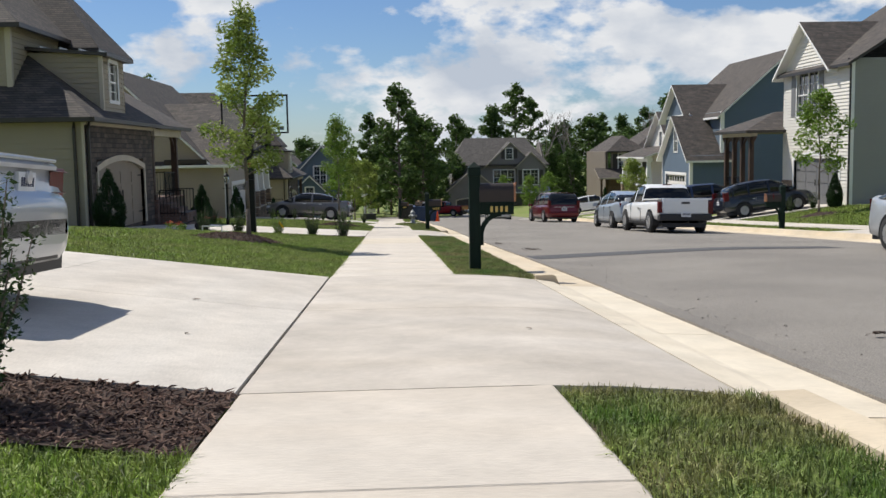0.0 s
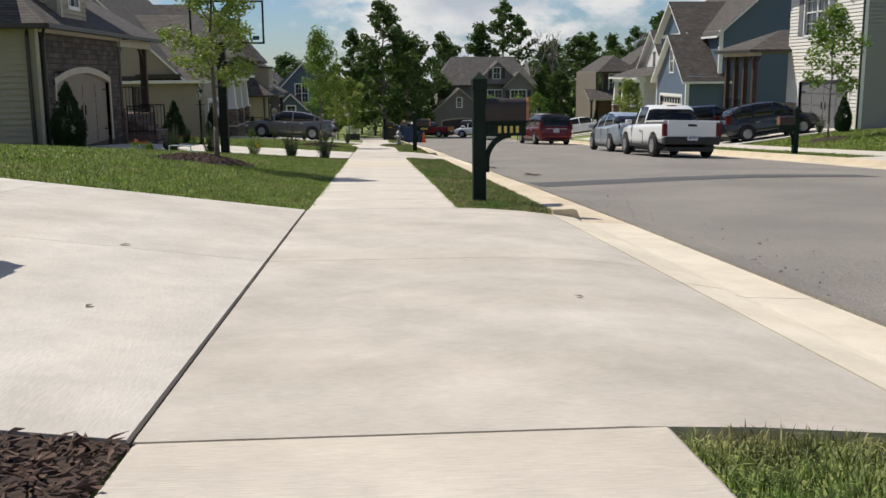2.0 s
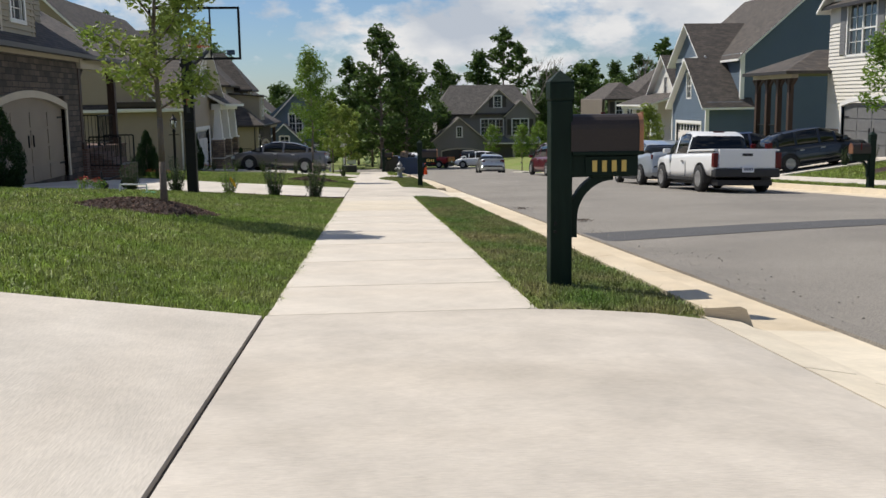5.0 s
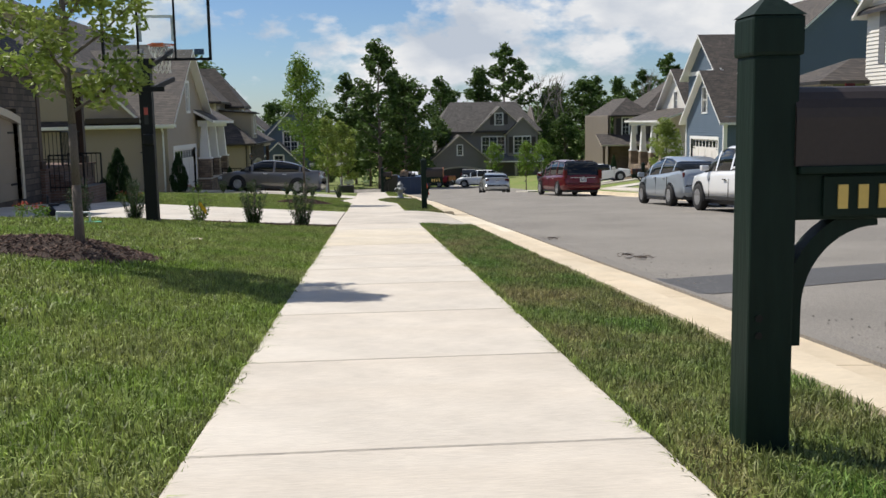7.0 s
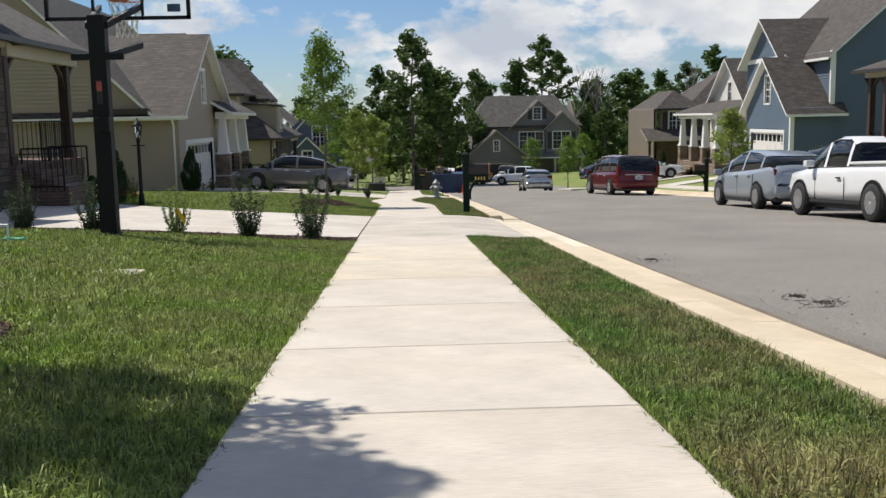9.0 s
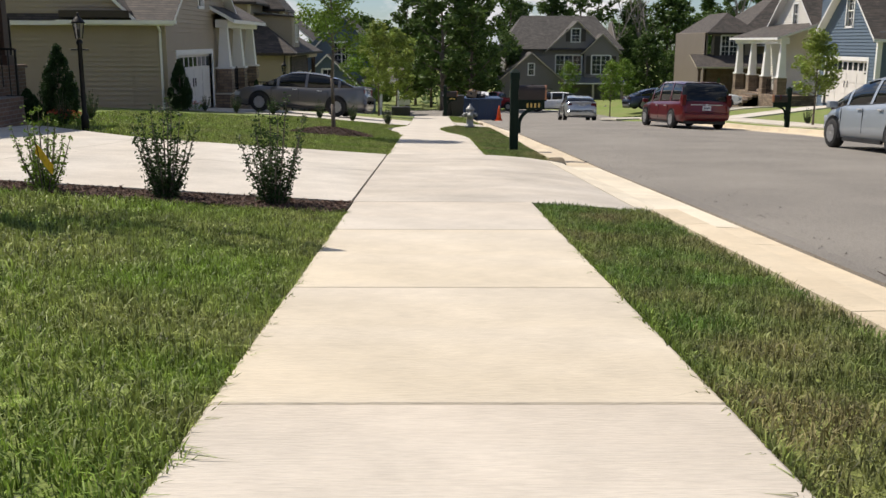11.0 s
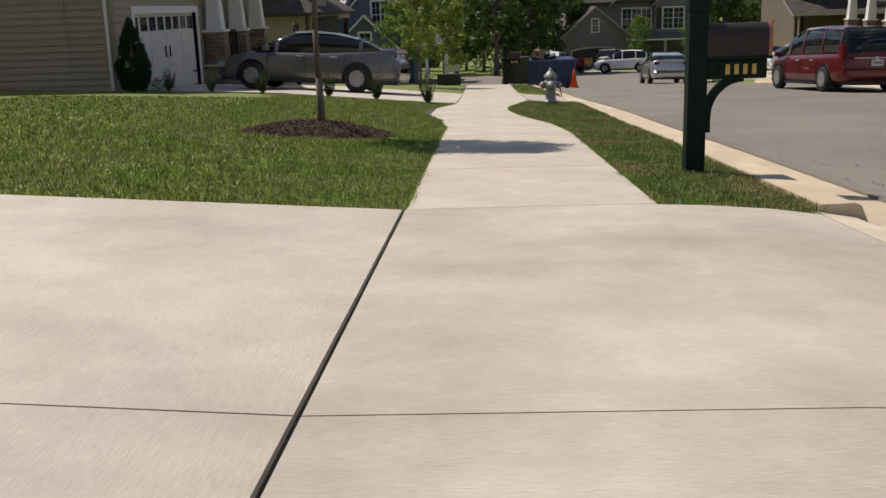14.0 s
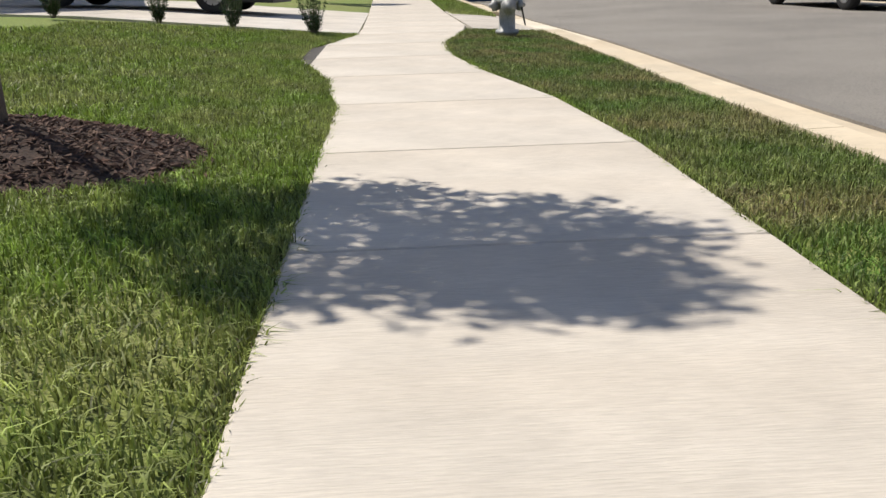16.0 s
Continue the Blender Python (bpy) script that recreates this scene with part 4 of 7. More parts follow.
    part("front_door", Mesh().box(1.6, 2.6, 0, 0.05, 0.36, 2.4, up2, bevel=0.01), "post_brown", h)
    return h


def house_gabled_garage(x, y, z):
    """Taupe house: street gable over a white garage door, porch on tapered columns, steep gable at the side."""
    h = thing("house", "taupe lap-sided house with a white garage door and tapered porch columns", "house", x, y, z, group="houses along the near side")
    wall(h, facade("-y", 0, 0), [(-3, -0.5), (0, -0.5), (0, 3.35), (-3, 3.35)], "siding_shade")
    wall(h, facade("-y", 0, -0.03), [(-13, -0.5), (-1.1, -0.5), (-1.1, 3.45), (-6.2, 8.3), (-13, 1.9)], "siding_shade")
    part("foundation", Mesh().box(-13, 0.03, -0.07, 0.1, -0.9, -0.05), "brick", h)
    front = facade("+x", 0, 0)
    wall(h, front, [(0, -0.5), (10.4, -0.5), (10.4, 3.35), (5.2, 6.55), (0, 3.35)], "siding_shade", [(1.3, 6.6, -0.49, 2.15), (4.7, 5.6, 3.7, 5.1)])
    garage_door(h, front, 1.3, 6.6, -0.05, 2.0, "door_white", "trim")
    window(h, front, 4.75, 5.55, 3.75, 5.05)
    gable_x(h, -6.5, 0.4, 0, 10.4, 3.35, 6.62, 0.4)
    gable_y(h, -11.3, -1.1, -0.35, 16, 3.45, 8.4, 0.3)
    part("corner_board", Mesh().box(-0.07, 0.037, -0.037, 0.08, -0.5, 3.3), "siding_shade", h)
    part("gutter", Mesh().box(-3.3, 0.5, -0.5, -0.38, 3.0, 3.12), "trim", h)
    m = Mesh().box(-0.17, -0.10, -0.10, -0.035, -0.2, 2.8, bevel=0.01)
    m.tube((-0.135, -0.07, 2.78), (-0.135, -0.42, 3.08), 0.045)
    part("downpipe", m, "trim", h)
    part("return", Mesh().box(-3.2, -1.0, -0.42, 0.0, 3.2, 3.42), "gutter", h)
    part("vent_pipe", Mesh().tube((-5.2, -0.2, -0.4), (-5.2, -0.2, 0.0), 0.03), "pvc", h)
    # porch
    part("porch_floor", Mesh().box(0.01, 0.6, 7.0, 13.6, -0.9, 0.40), "stone_tan", h)
    part("porch_deck", Mesh().box(0.01, 0.68, 6.95, 13.65, 0.40, 0.46), "concrete", h)
    for yy in (7.45, 10.2, 13.1):
        tapered_column(h, 0.36, yy, -0.5 if yy < 8 else 0.46, 3.0, 1.9 if yy < 8 else 0.9)
    part("porch_beam", Mesh().box(0.12, 0.6, 7.0, 13.6, 3.0, 3.3), "trim", h)
    roof(h, [[(0.95, 6.6, 3.3), (0.95, 14.0, 3.3), (-1.2, 14.0, 4.5), (-1.2, 6.6, 4.5)]], "shingle", "trim")
    railing(h, (0.36, 7.8), (0.36, 9.9), 0.46)
    railing(h, (0.7, 10.6), (1.7, 10.6), -0.2)
    wall(h, facade("+x", -0.02, 10.4), [(0, -0.5), (4, -0.5), (4, 3.4), (0, 3.4)], "siding_shade")
    wall(h, facade("+y", 0, 15.8), [(1.1, -0.5), (11.3, -0.5), (11.3, 3.4), (6.2, 8.3), (1.1, 3.4)], "siding_shade")
    return h


def house_cream(x, y, z):
    h = thing("house", "cream lap-sided two-storey house with a grey arched garage door", "house", x, y, z, group="houses across the street")
    # Side wall turned from the sun: shade painted in as a greyer siding.
    wall(h, facade("-y", 0, 0), [(0, -0.6), (13, -0.6), (13, 6.2), (0, 6.2)], "siding_shaded_side")
    front = facade("-x", 0, 7.2)
    wall(h, front, [(0, -0.6), (7.2, -0.6), (7.2, 6.2), (0, 6.2)], "siding_white", [(1.4, 6.2, -0.59, 1.9), (1.6, 3.9, 3.9, 5.9)])
    wall(h, facade("-x", -0.03, 7.2), [(0.0, 6.1), (5.4, 6.1), (2.7, 8.2)], "siding_white")
    garage_door(h, front, 1.4, 6.2, -0.3, 1.75, "door_grey", "trim", False, 0.28)
    window(h, front, 1.6, 3.9, 3.9, 5.9, 2, 2, "trim", "door_grey")
    gable_x(h, -0.45, 7, 1.8, 7.2, 6.2, 8.3, 0.45)
    gable_y(h, 0, 13, -0.35, 7.5, 6.2, 10.2, 0.35, "shingle", "gutter")
    downpipe(h, -0.06, 0.02, -0.4, 6.2)
    part("corner_board", Mesh().box(-0.04, 0.1, -0.04, 0.12, -0.6, 6.1), "trim", h)
    part("stone_base", Mesh().box(-0.06, 0.1, 5.95, 7.2, -0.6, 0.8), "stone_tan", h)
    wall(h, facade("+y", 0, 7.2), [(-13, -0.6), (0, -0.6), (0, 6.2), (-13, 6.2)], "siding_white")
    back = facade("-x", 2.6, 11.4)
    wall(h, back, [(0, -0.6), (4.2, -0.6), (4.2, 3.3), (0, 3.3)], "siding_white", [(1.4, 2.4, 0.0, 2.0)])
    part("front_door", Mesh().box(1.4, 2.4, -0.1, -0.05, 0.0, 2.05, back), "post_brown", h)
    # porch
    part("porch_deck", Mesh().box(-1.7, 2.6, 7.2, 11.5, -0.8, -0.05), "brick", h)
    for yy in (7.6, 8.8, 10.0, 11.2):
        timber_post(h, -1.5, yy, -0.05, 3.0, 0.22)
    part("porch_beam", Mesh().box(-1.65, -1.35, 7.2, 11.5, 3.0, 3.3), "trim_tan", h)
    hip(h, -1.7, 5.0, 7.2, 11.5, 3.3, 0.4)
    railing(h, (-1.5, 8.9), (-1.5, 11.1), -0.05)
    return h


def house_blue(x, y, z):
    h = thing("house", "slate-blue lap-sided house with white trim and a gabled garage", "house", x, y, z, group="houses across the street")
    wall(h, facade("-y", 0, 0), [(0, -0.6), (2.25, -0.6), (2.25, 3.45), (0, 3.45)], "siding_blue")
    front = facade("-x", 0, 6.6)
    wall(h, front, [(0, -0.6), (6.6, -0.6), (6.6, 3.45), (3.3, 6.15), (0, 3.45)], "siding_blue", [(0.9, 5.7, -0.59, 2.2), (2.9, 3.7, 3.75, 5.2)])
    garage_door(h, front, 0.9, 5.7, -0.1, 2.1, "door_white", "trim")
    window(h, front, 2.9, 3.7, 3.75, 5.2)
    gable_x(h, -0.4, 2.9, 0, 6.6, 3.45, 6.25, 0.4)
    for yy in (0, 6.6):
        part("corner_board", Mesh().box(-0.06, 0.16, yy - 0.08, yy + 0.08, -0.6, 3.3), "trim", h)
    wall(h, facade("-y", 0, 0.3), [(2.25, -0.6), (11.8, -0.6), (11.8, 6.4), (7.0, 10.5), (2.25, 6.4)], "siding_blue")
    part("corner_board", Mesh().box(2.15, 2.4, 0.18, 0.35, 3.2, 6.4), "trim", h)
    gable_y(h, 2.25, 11.8, -0.1, 12.5, 6.4, 10.6, 0.4)
    wall(h, facade("-x", 2.25, 12.5), [(0, -0.6), (12.2, -0.6), (12.2, 6.4), (0, 6.4)], "siding_blue")
    bay = facade("-x", 1.1, 9.6)
    wall(h, bay, [(0, 2.5), (6, 2.5), (6, 6.3), (3, 8.5), (0, 6.3)], "siding_blue", [(4.3, 5.4, 4.0, 5.9)])
    window(h, bay, 4.3, 5.4, 4.0, 5.9)
    part("band", Mesh().box(-0.05, 6.05, 0.0, 0.06, 6.15, 6.4, bay), "trim", h)
    wall(h, facade("-y", 0, 3.6), [(1.1, 2.5), (2.25, 2.5), (2.25, 6.3), (1.1, 6.3)], "siding_blue")
    part("corner_board", Mesh().box(1.04, 1.22, 3.54, 3.7, 2.5, 6.3), "trim", h)
    gable_x(h, 0.6, 7, 3.6, 9.6, 6.3, 8.65, 0.45)
    return h


def house_grey_end(x, y, z):
    """The house that closes the street, seen square on."""
    h = thing("house", "grey two-storey house with a broad hipped roof closing the street", "house", x, y, z)
    front = facade("-y", 0, 0)
    wall(h, front, [(0, -1), (12.2, -1), (12.2, 6.2), (0, 6.2)], "siding_grey", [(5.4, 8.2, 3.5, 5.4), (9.2, 11.2, 3.5, 5.4), (6.2, 7.4, 0.0, 2.1)])
    window(h, front, 5.4, 8.2, 3.5, 5.4, 3)
    roof(h, [[(-0.5, -0.5, 6.1), (12.7, -0.5, 6.1), (10.2, 4.5, 9.7), (2.0, 4.5, 9.7)], [(12.7, -0.5, 6.1), (12.7, 9.5, 6.1), (10.2, 4.5, 9.7)],
             [(12.7, 9.5, 6.1), (-0.5, 9.5, 6.1), (2.0, 4.5, 9.7), (10.2, 4.5, 9.7)], [(-0.5, 9.5, 6.1), (-0.5, -0.5, 6.1), (2.0, 4.5, 9.7)]], "shingle_grey", "gutter")
    wall(h, facade("+x", 12.2, 0), [(0, -1), (9, -1), (9, 6.2), (4.5, 9.2), (0, 6.2)], "siding_grey")
    wall(h, facade("-x", 0, 9), [(0, -1), (9, -1), (9, 6.2), (0, 6.2)], "siding_grey")
    gab = facade("-y", 0, -0.7)
    wall(h, gab, [(8.4, 2.7), (12.1, 2.7), (12.1, 6.0), (10.25, 7.7), (8.4, 6.0)], "siding_grey", [(9.2, 11.2, 3.5, 5.4)])
    window(h, gab, 9.2, 11.2, 3.5, 5.4, 2, 2, "trim", "gutter")
    gable_y(h, 8.4, 12.1, -1.0, 4.0, 6.0, 7.75, 0.3, "shingle_grey", "trim_tan")
    wall(h, facade("-y", 0, -0.3), [(4.6, 6.2), (10.6, 6.2), (7.6, 8.9)], "siding_grey", [(6.9, 8.0, 6.9, 8.3)])
    window(h, facade("-y", 0, -0.3), 7.0, 7.9, 6.9, 8.2, 1, 2, "trim", "gutter")
    gable_y(h, 4.4, 10.8, -0.6, 4.5, 6.1, 9.1, 0.3, "shingle_grey", "trim_tan")
    gar = facade("-y", 0, -4.5)
    wall(h, gar, [(-0.8, -1), (5.4, -1), (5.4, 3.2), (2.3, 5.7), (-0.8, 3.2)], "siding_grey", [(0.2, 4.6, -0.95, 2.1), (2.0, 2.6, 3.5, 4.6)])
    garage_door(h, gar, 0.2, 4.6, -0.8, 1.7, "gutter", "trim_tan", False, 0.3)
    window(h, gar, 2.0, 2.6, 3.5, 4.6)
    gable_y(h, -0.8, 5.4, -4.9, 2, 3.2, 5.8, 0.4, "shingle_grey", "trim_tan")
    wall(h, facade("+x", 5.4, -4.5), [(0, -1), (4.5, -1), (4.5, 3.2), (0, 3.2)], "siding_grey")
    roof(h, [[(5.2, -2.4, 2.6), (12.6, -2.4, 2.6), (12.6, 0, 3.3), (5.2, 0, 3.3)]], "metal_roof", "trim")
    for xx in (6.0, 9.2, 12.3):
        part("post", Mesh().box(xx - 0.12, xx + 0.12, -2.3, -2.06, -1, 2.5), "trim_tan", h)
    return h


def house_brown_far(x, y, z):
    h = thing("house", "brown brick house with a brown hipped roof and shutters", "house", x, y, z, group="houses across the street")
    front = facade("-y", 0, 0)
    wall(h, front, [(0, -1), (10, -1), (10, 2.2), (0, 2.2)], "brick", course=0.4, lap=0.0)
    wall(h, front, [(0.6, 2.2), (4.0, 2.2), (4.0, 5.0), (0.6, 5.0)], "siding_brown", [(1.4, 2.8, 3.0, 4.7)])
    window(h, front, 1.4, 2.8, 3.0, 4.7, 2, 2, "trim", "gutter")
    roof(h, [[(-1.2, -2.2, 2.2), (10, -2.2, 2.2), (10, 0.2, 3.2), (-1.2, 0.2, 3.2)]], "shingle", "trim_tan")
    hip(h, 0.4, 4.2, -0.1, 9, 5.0, 0.75)
    hip(h, 3.5, 14, 1, 11, 5.0, 0.75)
    wall(h, facade("-y", 0, 1.2), [(4, -1), (14, -1), (14, 5), (4, 5)], "siding_brown")
    wall(h, facade("-x", 0.0, 10), [(0, -1), (10, -1), (10, 5), (0, 5)], "siding_brown")
    wall(h, facade("-y", 0, -1.0), [(5.0, 2.7), (6.1, 2.7), (6.1, 4.2), (5.0, 4.2)], "siding_brown", [(5.25, 5.85, 3.0, 4.0)])
    window(h, facade("-y", 0, -1.0), 5.25, 5.85, 3.0, 4.0)
    gable_y(h, 5.0, 6.1, -1.3, 1.5, 4.2, 4.7, 0.2)
    for xx in (-0.9, 2.5, 6.0, 9.5):
        timber_post(h, xx, -2.0, -0.9, 2.1)
    return h


def house_columns(x, y, z):
    h = thing("house", "pale lap-sided house with white tapered columns on stone piers", "house", x, y, z, group="houses across the street")
    front = facade("-x", 0, 9)
    wall(h, front, [(0, -1), (9, -1), (9, 4.2), (4.5, 7.6), (0, 4.2)], "siding_white", [(4.1, 4.9, 4.6, 5.9)])
    window(h, front, 4.1, 4.9, 4.6, 5.9)
    wall(h, facade("-y", 0, 0), [(0, -1), (10, -1), (10, 4.2), (0, 4.2)], "siding_white", [(2, 3.2, 1, 2.6)])
    gable_x(h, -0.5, 10, 0, 9, 4.2, 7.7, 0.4)
    gable_y(h, 3, 13, -0.3, 14, 4.6, 8.6, 0.4)
    wall(h, facade("-y", 0, 0.2), [(3, 3), (13, 3), (13, 4.6), (8, 8.5), (3, 4.6)], "siding_shade")
    part("porch_floor", Mesh().box(-2.6, 0, -0.2, 9, -1.2, 0.1), "stone_tan", h)
    for yy in (0.1, 2.9, 5.7, 8.6):
        tapered_column(h, -2.3, yy, 0.1, 3.3, 1.1)
    part("porch_beam", Mesh().box(-2.55, -2.05, -0.3, 9.1, 3.3, 3.7), "trim", h)
    roof(h, [[(-2.9, 9.3, 3.7), (-2.9, -0.5, 3.7), (0.2, -0.5, 4.7), (0.2, 9.3, 4.7)]], "shingle", "trim")
    for k in range(4):
        part("step", Mesh().box(-3.0 - 0.3 * k, -2.6, 3.2, 5.4, -1.4, 0.0 - 0.18 * k), "stone_tan", h)
    railing(h, (-2.3, 0.4), (-2.3, 2.7), 0.1)
    return h


def house_far_blue(x, y, z):
    h = thing("house", "slate-blue gabled house with white window trim down the street", "house", x, y, z, group="houses along the near side")
    front = facade("-y", 0, 0)
    wall(h, front, [(-8, -1), (0, -1), (0, 5.0), (-1.9, 6.9), (-8, 2.0)], "siding_blue", [(-2.7, -1.5, 3.2, 4.9)])
    window(h, front, -2.7, -1.5, 3.2, 4.9, 2)
    wall(h, facade("+x", 0, 0), [(0, -1), (9, -1), (9, 5.0), (0, 5.0)], "siding_blue", [(1, 2, 3.2, 4.9)])
    window(h, facade("+x", 0, 0), 1, 2, 3.2, 4.9)
    gable_y(h, -3.8, 0, -0.4, 9, 5.0, 7.0, 0.4)
    gable_y(h, -12, -2.5, 0.3, 9, 3.5, 7.6, 0.4)
    low = facade("-y", 0, -2)
    wall(h, low, [(-5.6, -1), (-0.4, -1), (-0.4, 1.6), (-3.0, 4.0), (-5.6, 1.6)], "siding_blue", [(-3.4, -2.6, 1.6, 2.9)])
    window(h, low, -3.4, -2.6, 1.6, 2.9)
    gable_y(h, -5.6, -0.4, -2.4, 1, 1.6, 4.1, 0.35)
    part("porch_beam", Mesh().box(-0.4, 2.4, -1.6, -1.3, 1.9, 2.2), "trim", h)
    roof(h, [[(-0.4, -2.0, 2.2), (2.7, -2.0, 2.2), (2.7, 3, 3.0), (-0.4, 3, 3.0)]], "shingle", "trim")
    for xx in (1.0, 2.3):
        part("post", Mesh().box(xx - 0.1, xx + 0.1, -1.55, -1.35, -1, 1.9), "trim", h)
    return h


stone_house = house_stone_garage(-8.55, 19.5, -0.70, "tan lap-sided house with a dark stone garage front and arched door")
house_gabled_garage(-8.5, 43.4, -2.34)
tagged(copy_thing(stone_house, pose(-7.7, 65.8, -3.6)), "tan and stone house with a porch further down the street")
house_far_blue(-4.7, 88, -4.9)
house_cream(20.0, 32.2, -1.25)
house_blue(20.5, 56.2, -2.75)
house_columns(24.5, 73, -3.2)
house_brown_far(23.4, 95, -4.0)
house_grey_end(8.3, 118, -6.7)


# ---- trees ----
def leaf_cloud(centres, count, size, spread, seed, flat=0.6):
    """Many small folded leaves about the given centres (x, y, z, radius)."""
    rng = np.random.default_rng(seed)
    c = np.array(centres)
    w = c[:, 3] ** 2
    pick = rng.choice(len(c), count, p=w / w.sum())
    d = rng.normal(size=(count, 3))
    d /= np.linalg.norm(d, axis=1)[:, None]
    r = rng.random(count) ** 0.45
    p = c[pick, :3] + d * (r * c[pick, 3])[:, None] * np.array(spread)
    a = rng.normal(size=(count, 3))
    a[:, 2] *= flat
    a /= np.linalg.norm(a, axis=1)[:, None]
    b = np.cross(a, rng.normal(size=(count, 3)))
    b /= np.linalg.norm(b, axis=1)[:, None]
    nrm = np.cross(a, b)
    s = size * (0.6 + 0.8 * rng.random(count))[:, None]
    v = np.stack([p - a * s, p + b * s * 0.45 + nrm * s * 0.15, p + a * s, p - b * s * 0.45 + nrm * s * 0.15], 1).reshape(-1, 3)
    m = Mesh()
    m.v = v.tolist()
    m.f = [(4 * i, 4 * i + 1, 4 * i + 2, 4 * i + 3) for i in range(count)]
    return m


def tree(name, label, x, y, z, height, crown, radius, leaves, size, mat, seed, trunk=0.05, branches=16, lumps=2.0, cat="tree", group="", top_narrow=0.6, lean=0.0):
    """Tapered trunk, limbs, and a crown of leaves that starts at crown metres."""
    rng = random.Random(seed)
    t = thing(name, label, cat, x, y, z, group=group)
    wood, centres = Mesh(), []
    pts = [Vector((lean * k / 8 * height + 0.03 * height * rng.uniform(-0.4, 0.4) * (k > 1) * k / 8, 0.03 * height * rng.uniform(-0.4, 0.4) * (k > 1) * k / 8, height * 0.93 * k / 8)) for k in range(9)]
    for k in range(8):
        wood.tube(pts[k] - Vector((0, 0, 0.15 if k == 0 else 0)), pts[k + 1], trunk * (1 - k / 9) + (0.03 * trunk / 0.05 if k == 0 else 0) * 0.3, trunk * (1 - (k + 1) / 9), 8)
    for k in range(branches):
        u = (k + 0.5) / branches
        h0 = crown * 0.9 + (height * 0.9 - crown * 0.9) * u
        q = h0 / (height * 0.93) * 8
        i = min(7, int(q))
        p = pts[i].lerp(pts[i + 1], q - i)
        shape = math.sin(math.pi * (0.16 + 0.8 * u)) ** 0.7 * (1 - (1 - top_narrow) * u)
        ln = radius * shape * rng.uniform(0.75, 1.15)
        a = k * 2.4 + rng.uniform(-0.4, 0.4)
        e = p + Vector((math.cos(a) * ln, math.sin(a) * ln, ln * rng.uniform(0.35, 0.9)))
        mid = p.lerp(e, 0.5) + Vector((0, 0, -0.06 * ln))
        r = trunk * 0.42 * (1 - 0.6 * u)
        wood.tube(p, mid, r, r * 0.7, 6, False)
        wood.tube(mid, e, r * 0.7, r * 0.25, 5, False)
        for f, s in ((0.45, 0.8), (0.75, 1.0), (1.0, 0.85)):
            c = p.lerp(e, f)
            centres.append((c.x + rng.uniform(-.1, .1) * radius, c.y + rng.uniform(-.1, .1) * radius, c.z, radius * 0.30 * s * lumps / 2 * rng.uniform(0.7, 1.25)))
    centres.append((*pts[8], radius * 0.28))
    part("trunk", wood, "bark", t, smooth=True)
    part("crown", leaf_cloud(centres, leaves, size, (1, 1, 0.85), seed), mat, t)
    return t


def mulch_mound(name, label, x, y, rx, ry, h, chips, seed, box=False):
    """A bed of shredded bark: a low mound under loose chips."""
    rng = np.random.default_rng(seed)
    t = thing(name, label, "mulch bed", x, y, lie(x, y), kind="structure")
    m = Mesh()
    n, rings = 28, 6
    z0 = lie(x, y)

    def top(dx, dy):
        q = min(1.0, math.hypot(dx / rx, dy / ry)) if not box else max(abs(dx / rx), abs(dy / ry)) ** 6
        return lie(x + dx, y + dy) - z0 + h * (1 - q ** 2) - (0.008 if box else 0.045) * q
    if box:
        for j in range(13):
            for i in range(25):
                dx, dy = rx * (i / 12 - 1), ry * (j / 6 - 1)
                m.v.append((dx, dy, top(dx, dy)))
        m.f = [(j * 25 + i, j * 25 + i + 1, j * 25 + i + 26, j * 25 + i + 25) for j in range(12) for i in range(24)]
    else:
        for k in range(rings + 1):
            for i in range(n):
                wob = 1 + 0.09 * math.sin(3 * i * 2 * math.pi / n + seed) + 0.05 * math.sin(7 * i * 2 * math.pi / n)
                dx, dy = rx * k / rings * math.cos(2 * math.pi * i / n) * wob, ry * k / rings * math.sin(2 * math.pi * i / n) * wob
                m.v.append((dx, dy, top(dx, dy)))
        m.f = [(k * n + i, k * n + (i + 1) % n, (k + 1) * n + (i + 1) % n, (k + 1) * n + i)[::-1] for k in range(rings) for i in range(n)]
    part("bed", m, "bed", t, smooth=True)
    c = Mesh()
    for _ in range(chips):
        if box:
            dx, dy = rng.uniform(-rx, rx), rng.uniform(-ry, ry)
        else:
            a, r = rng.uniform(0, 2 * math.pi), math.sqrt(rng.random()) * (1.04 + 0.08 * rng.random())
            dx, dy = rx * r * math.cos(a), ry * r * math.sin(a)
        ln, wd = rng.uniform(0.012, 0.045), rng.uniform(0.003, 0.009)
        mm = pose(dx, dy, top(dx, dy) + rng.uniform(0.0, 0.018), rng.uniform(-35, 35), rng.uniform(-35, 35), rng.uniform(0, 360))
        c.add([(-ln, -wd, 0), (ln, -wd * 0.6, 0), (ln, wd * 0.6, 0), (-ln, wd, 0), (0, 0, wd * 1.6)], [(0, 1, 4), (1, 2, 4), (2, 3, 4), (3, 0, 4)], mm)
    tagged(part("bark_chips", c, "mulch", t, "loose shredded brown bark"), kind="stuff")
    return t


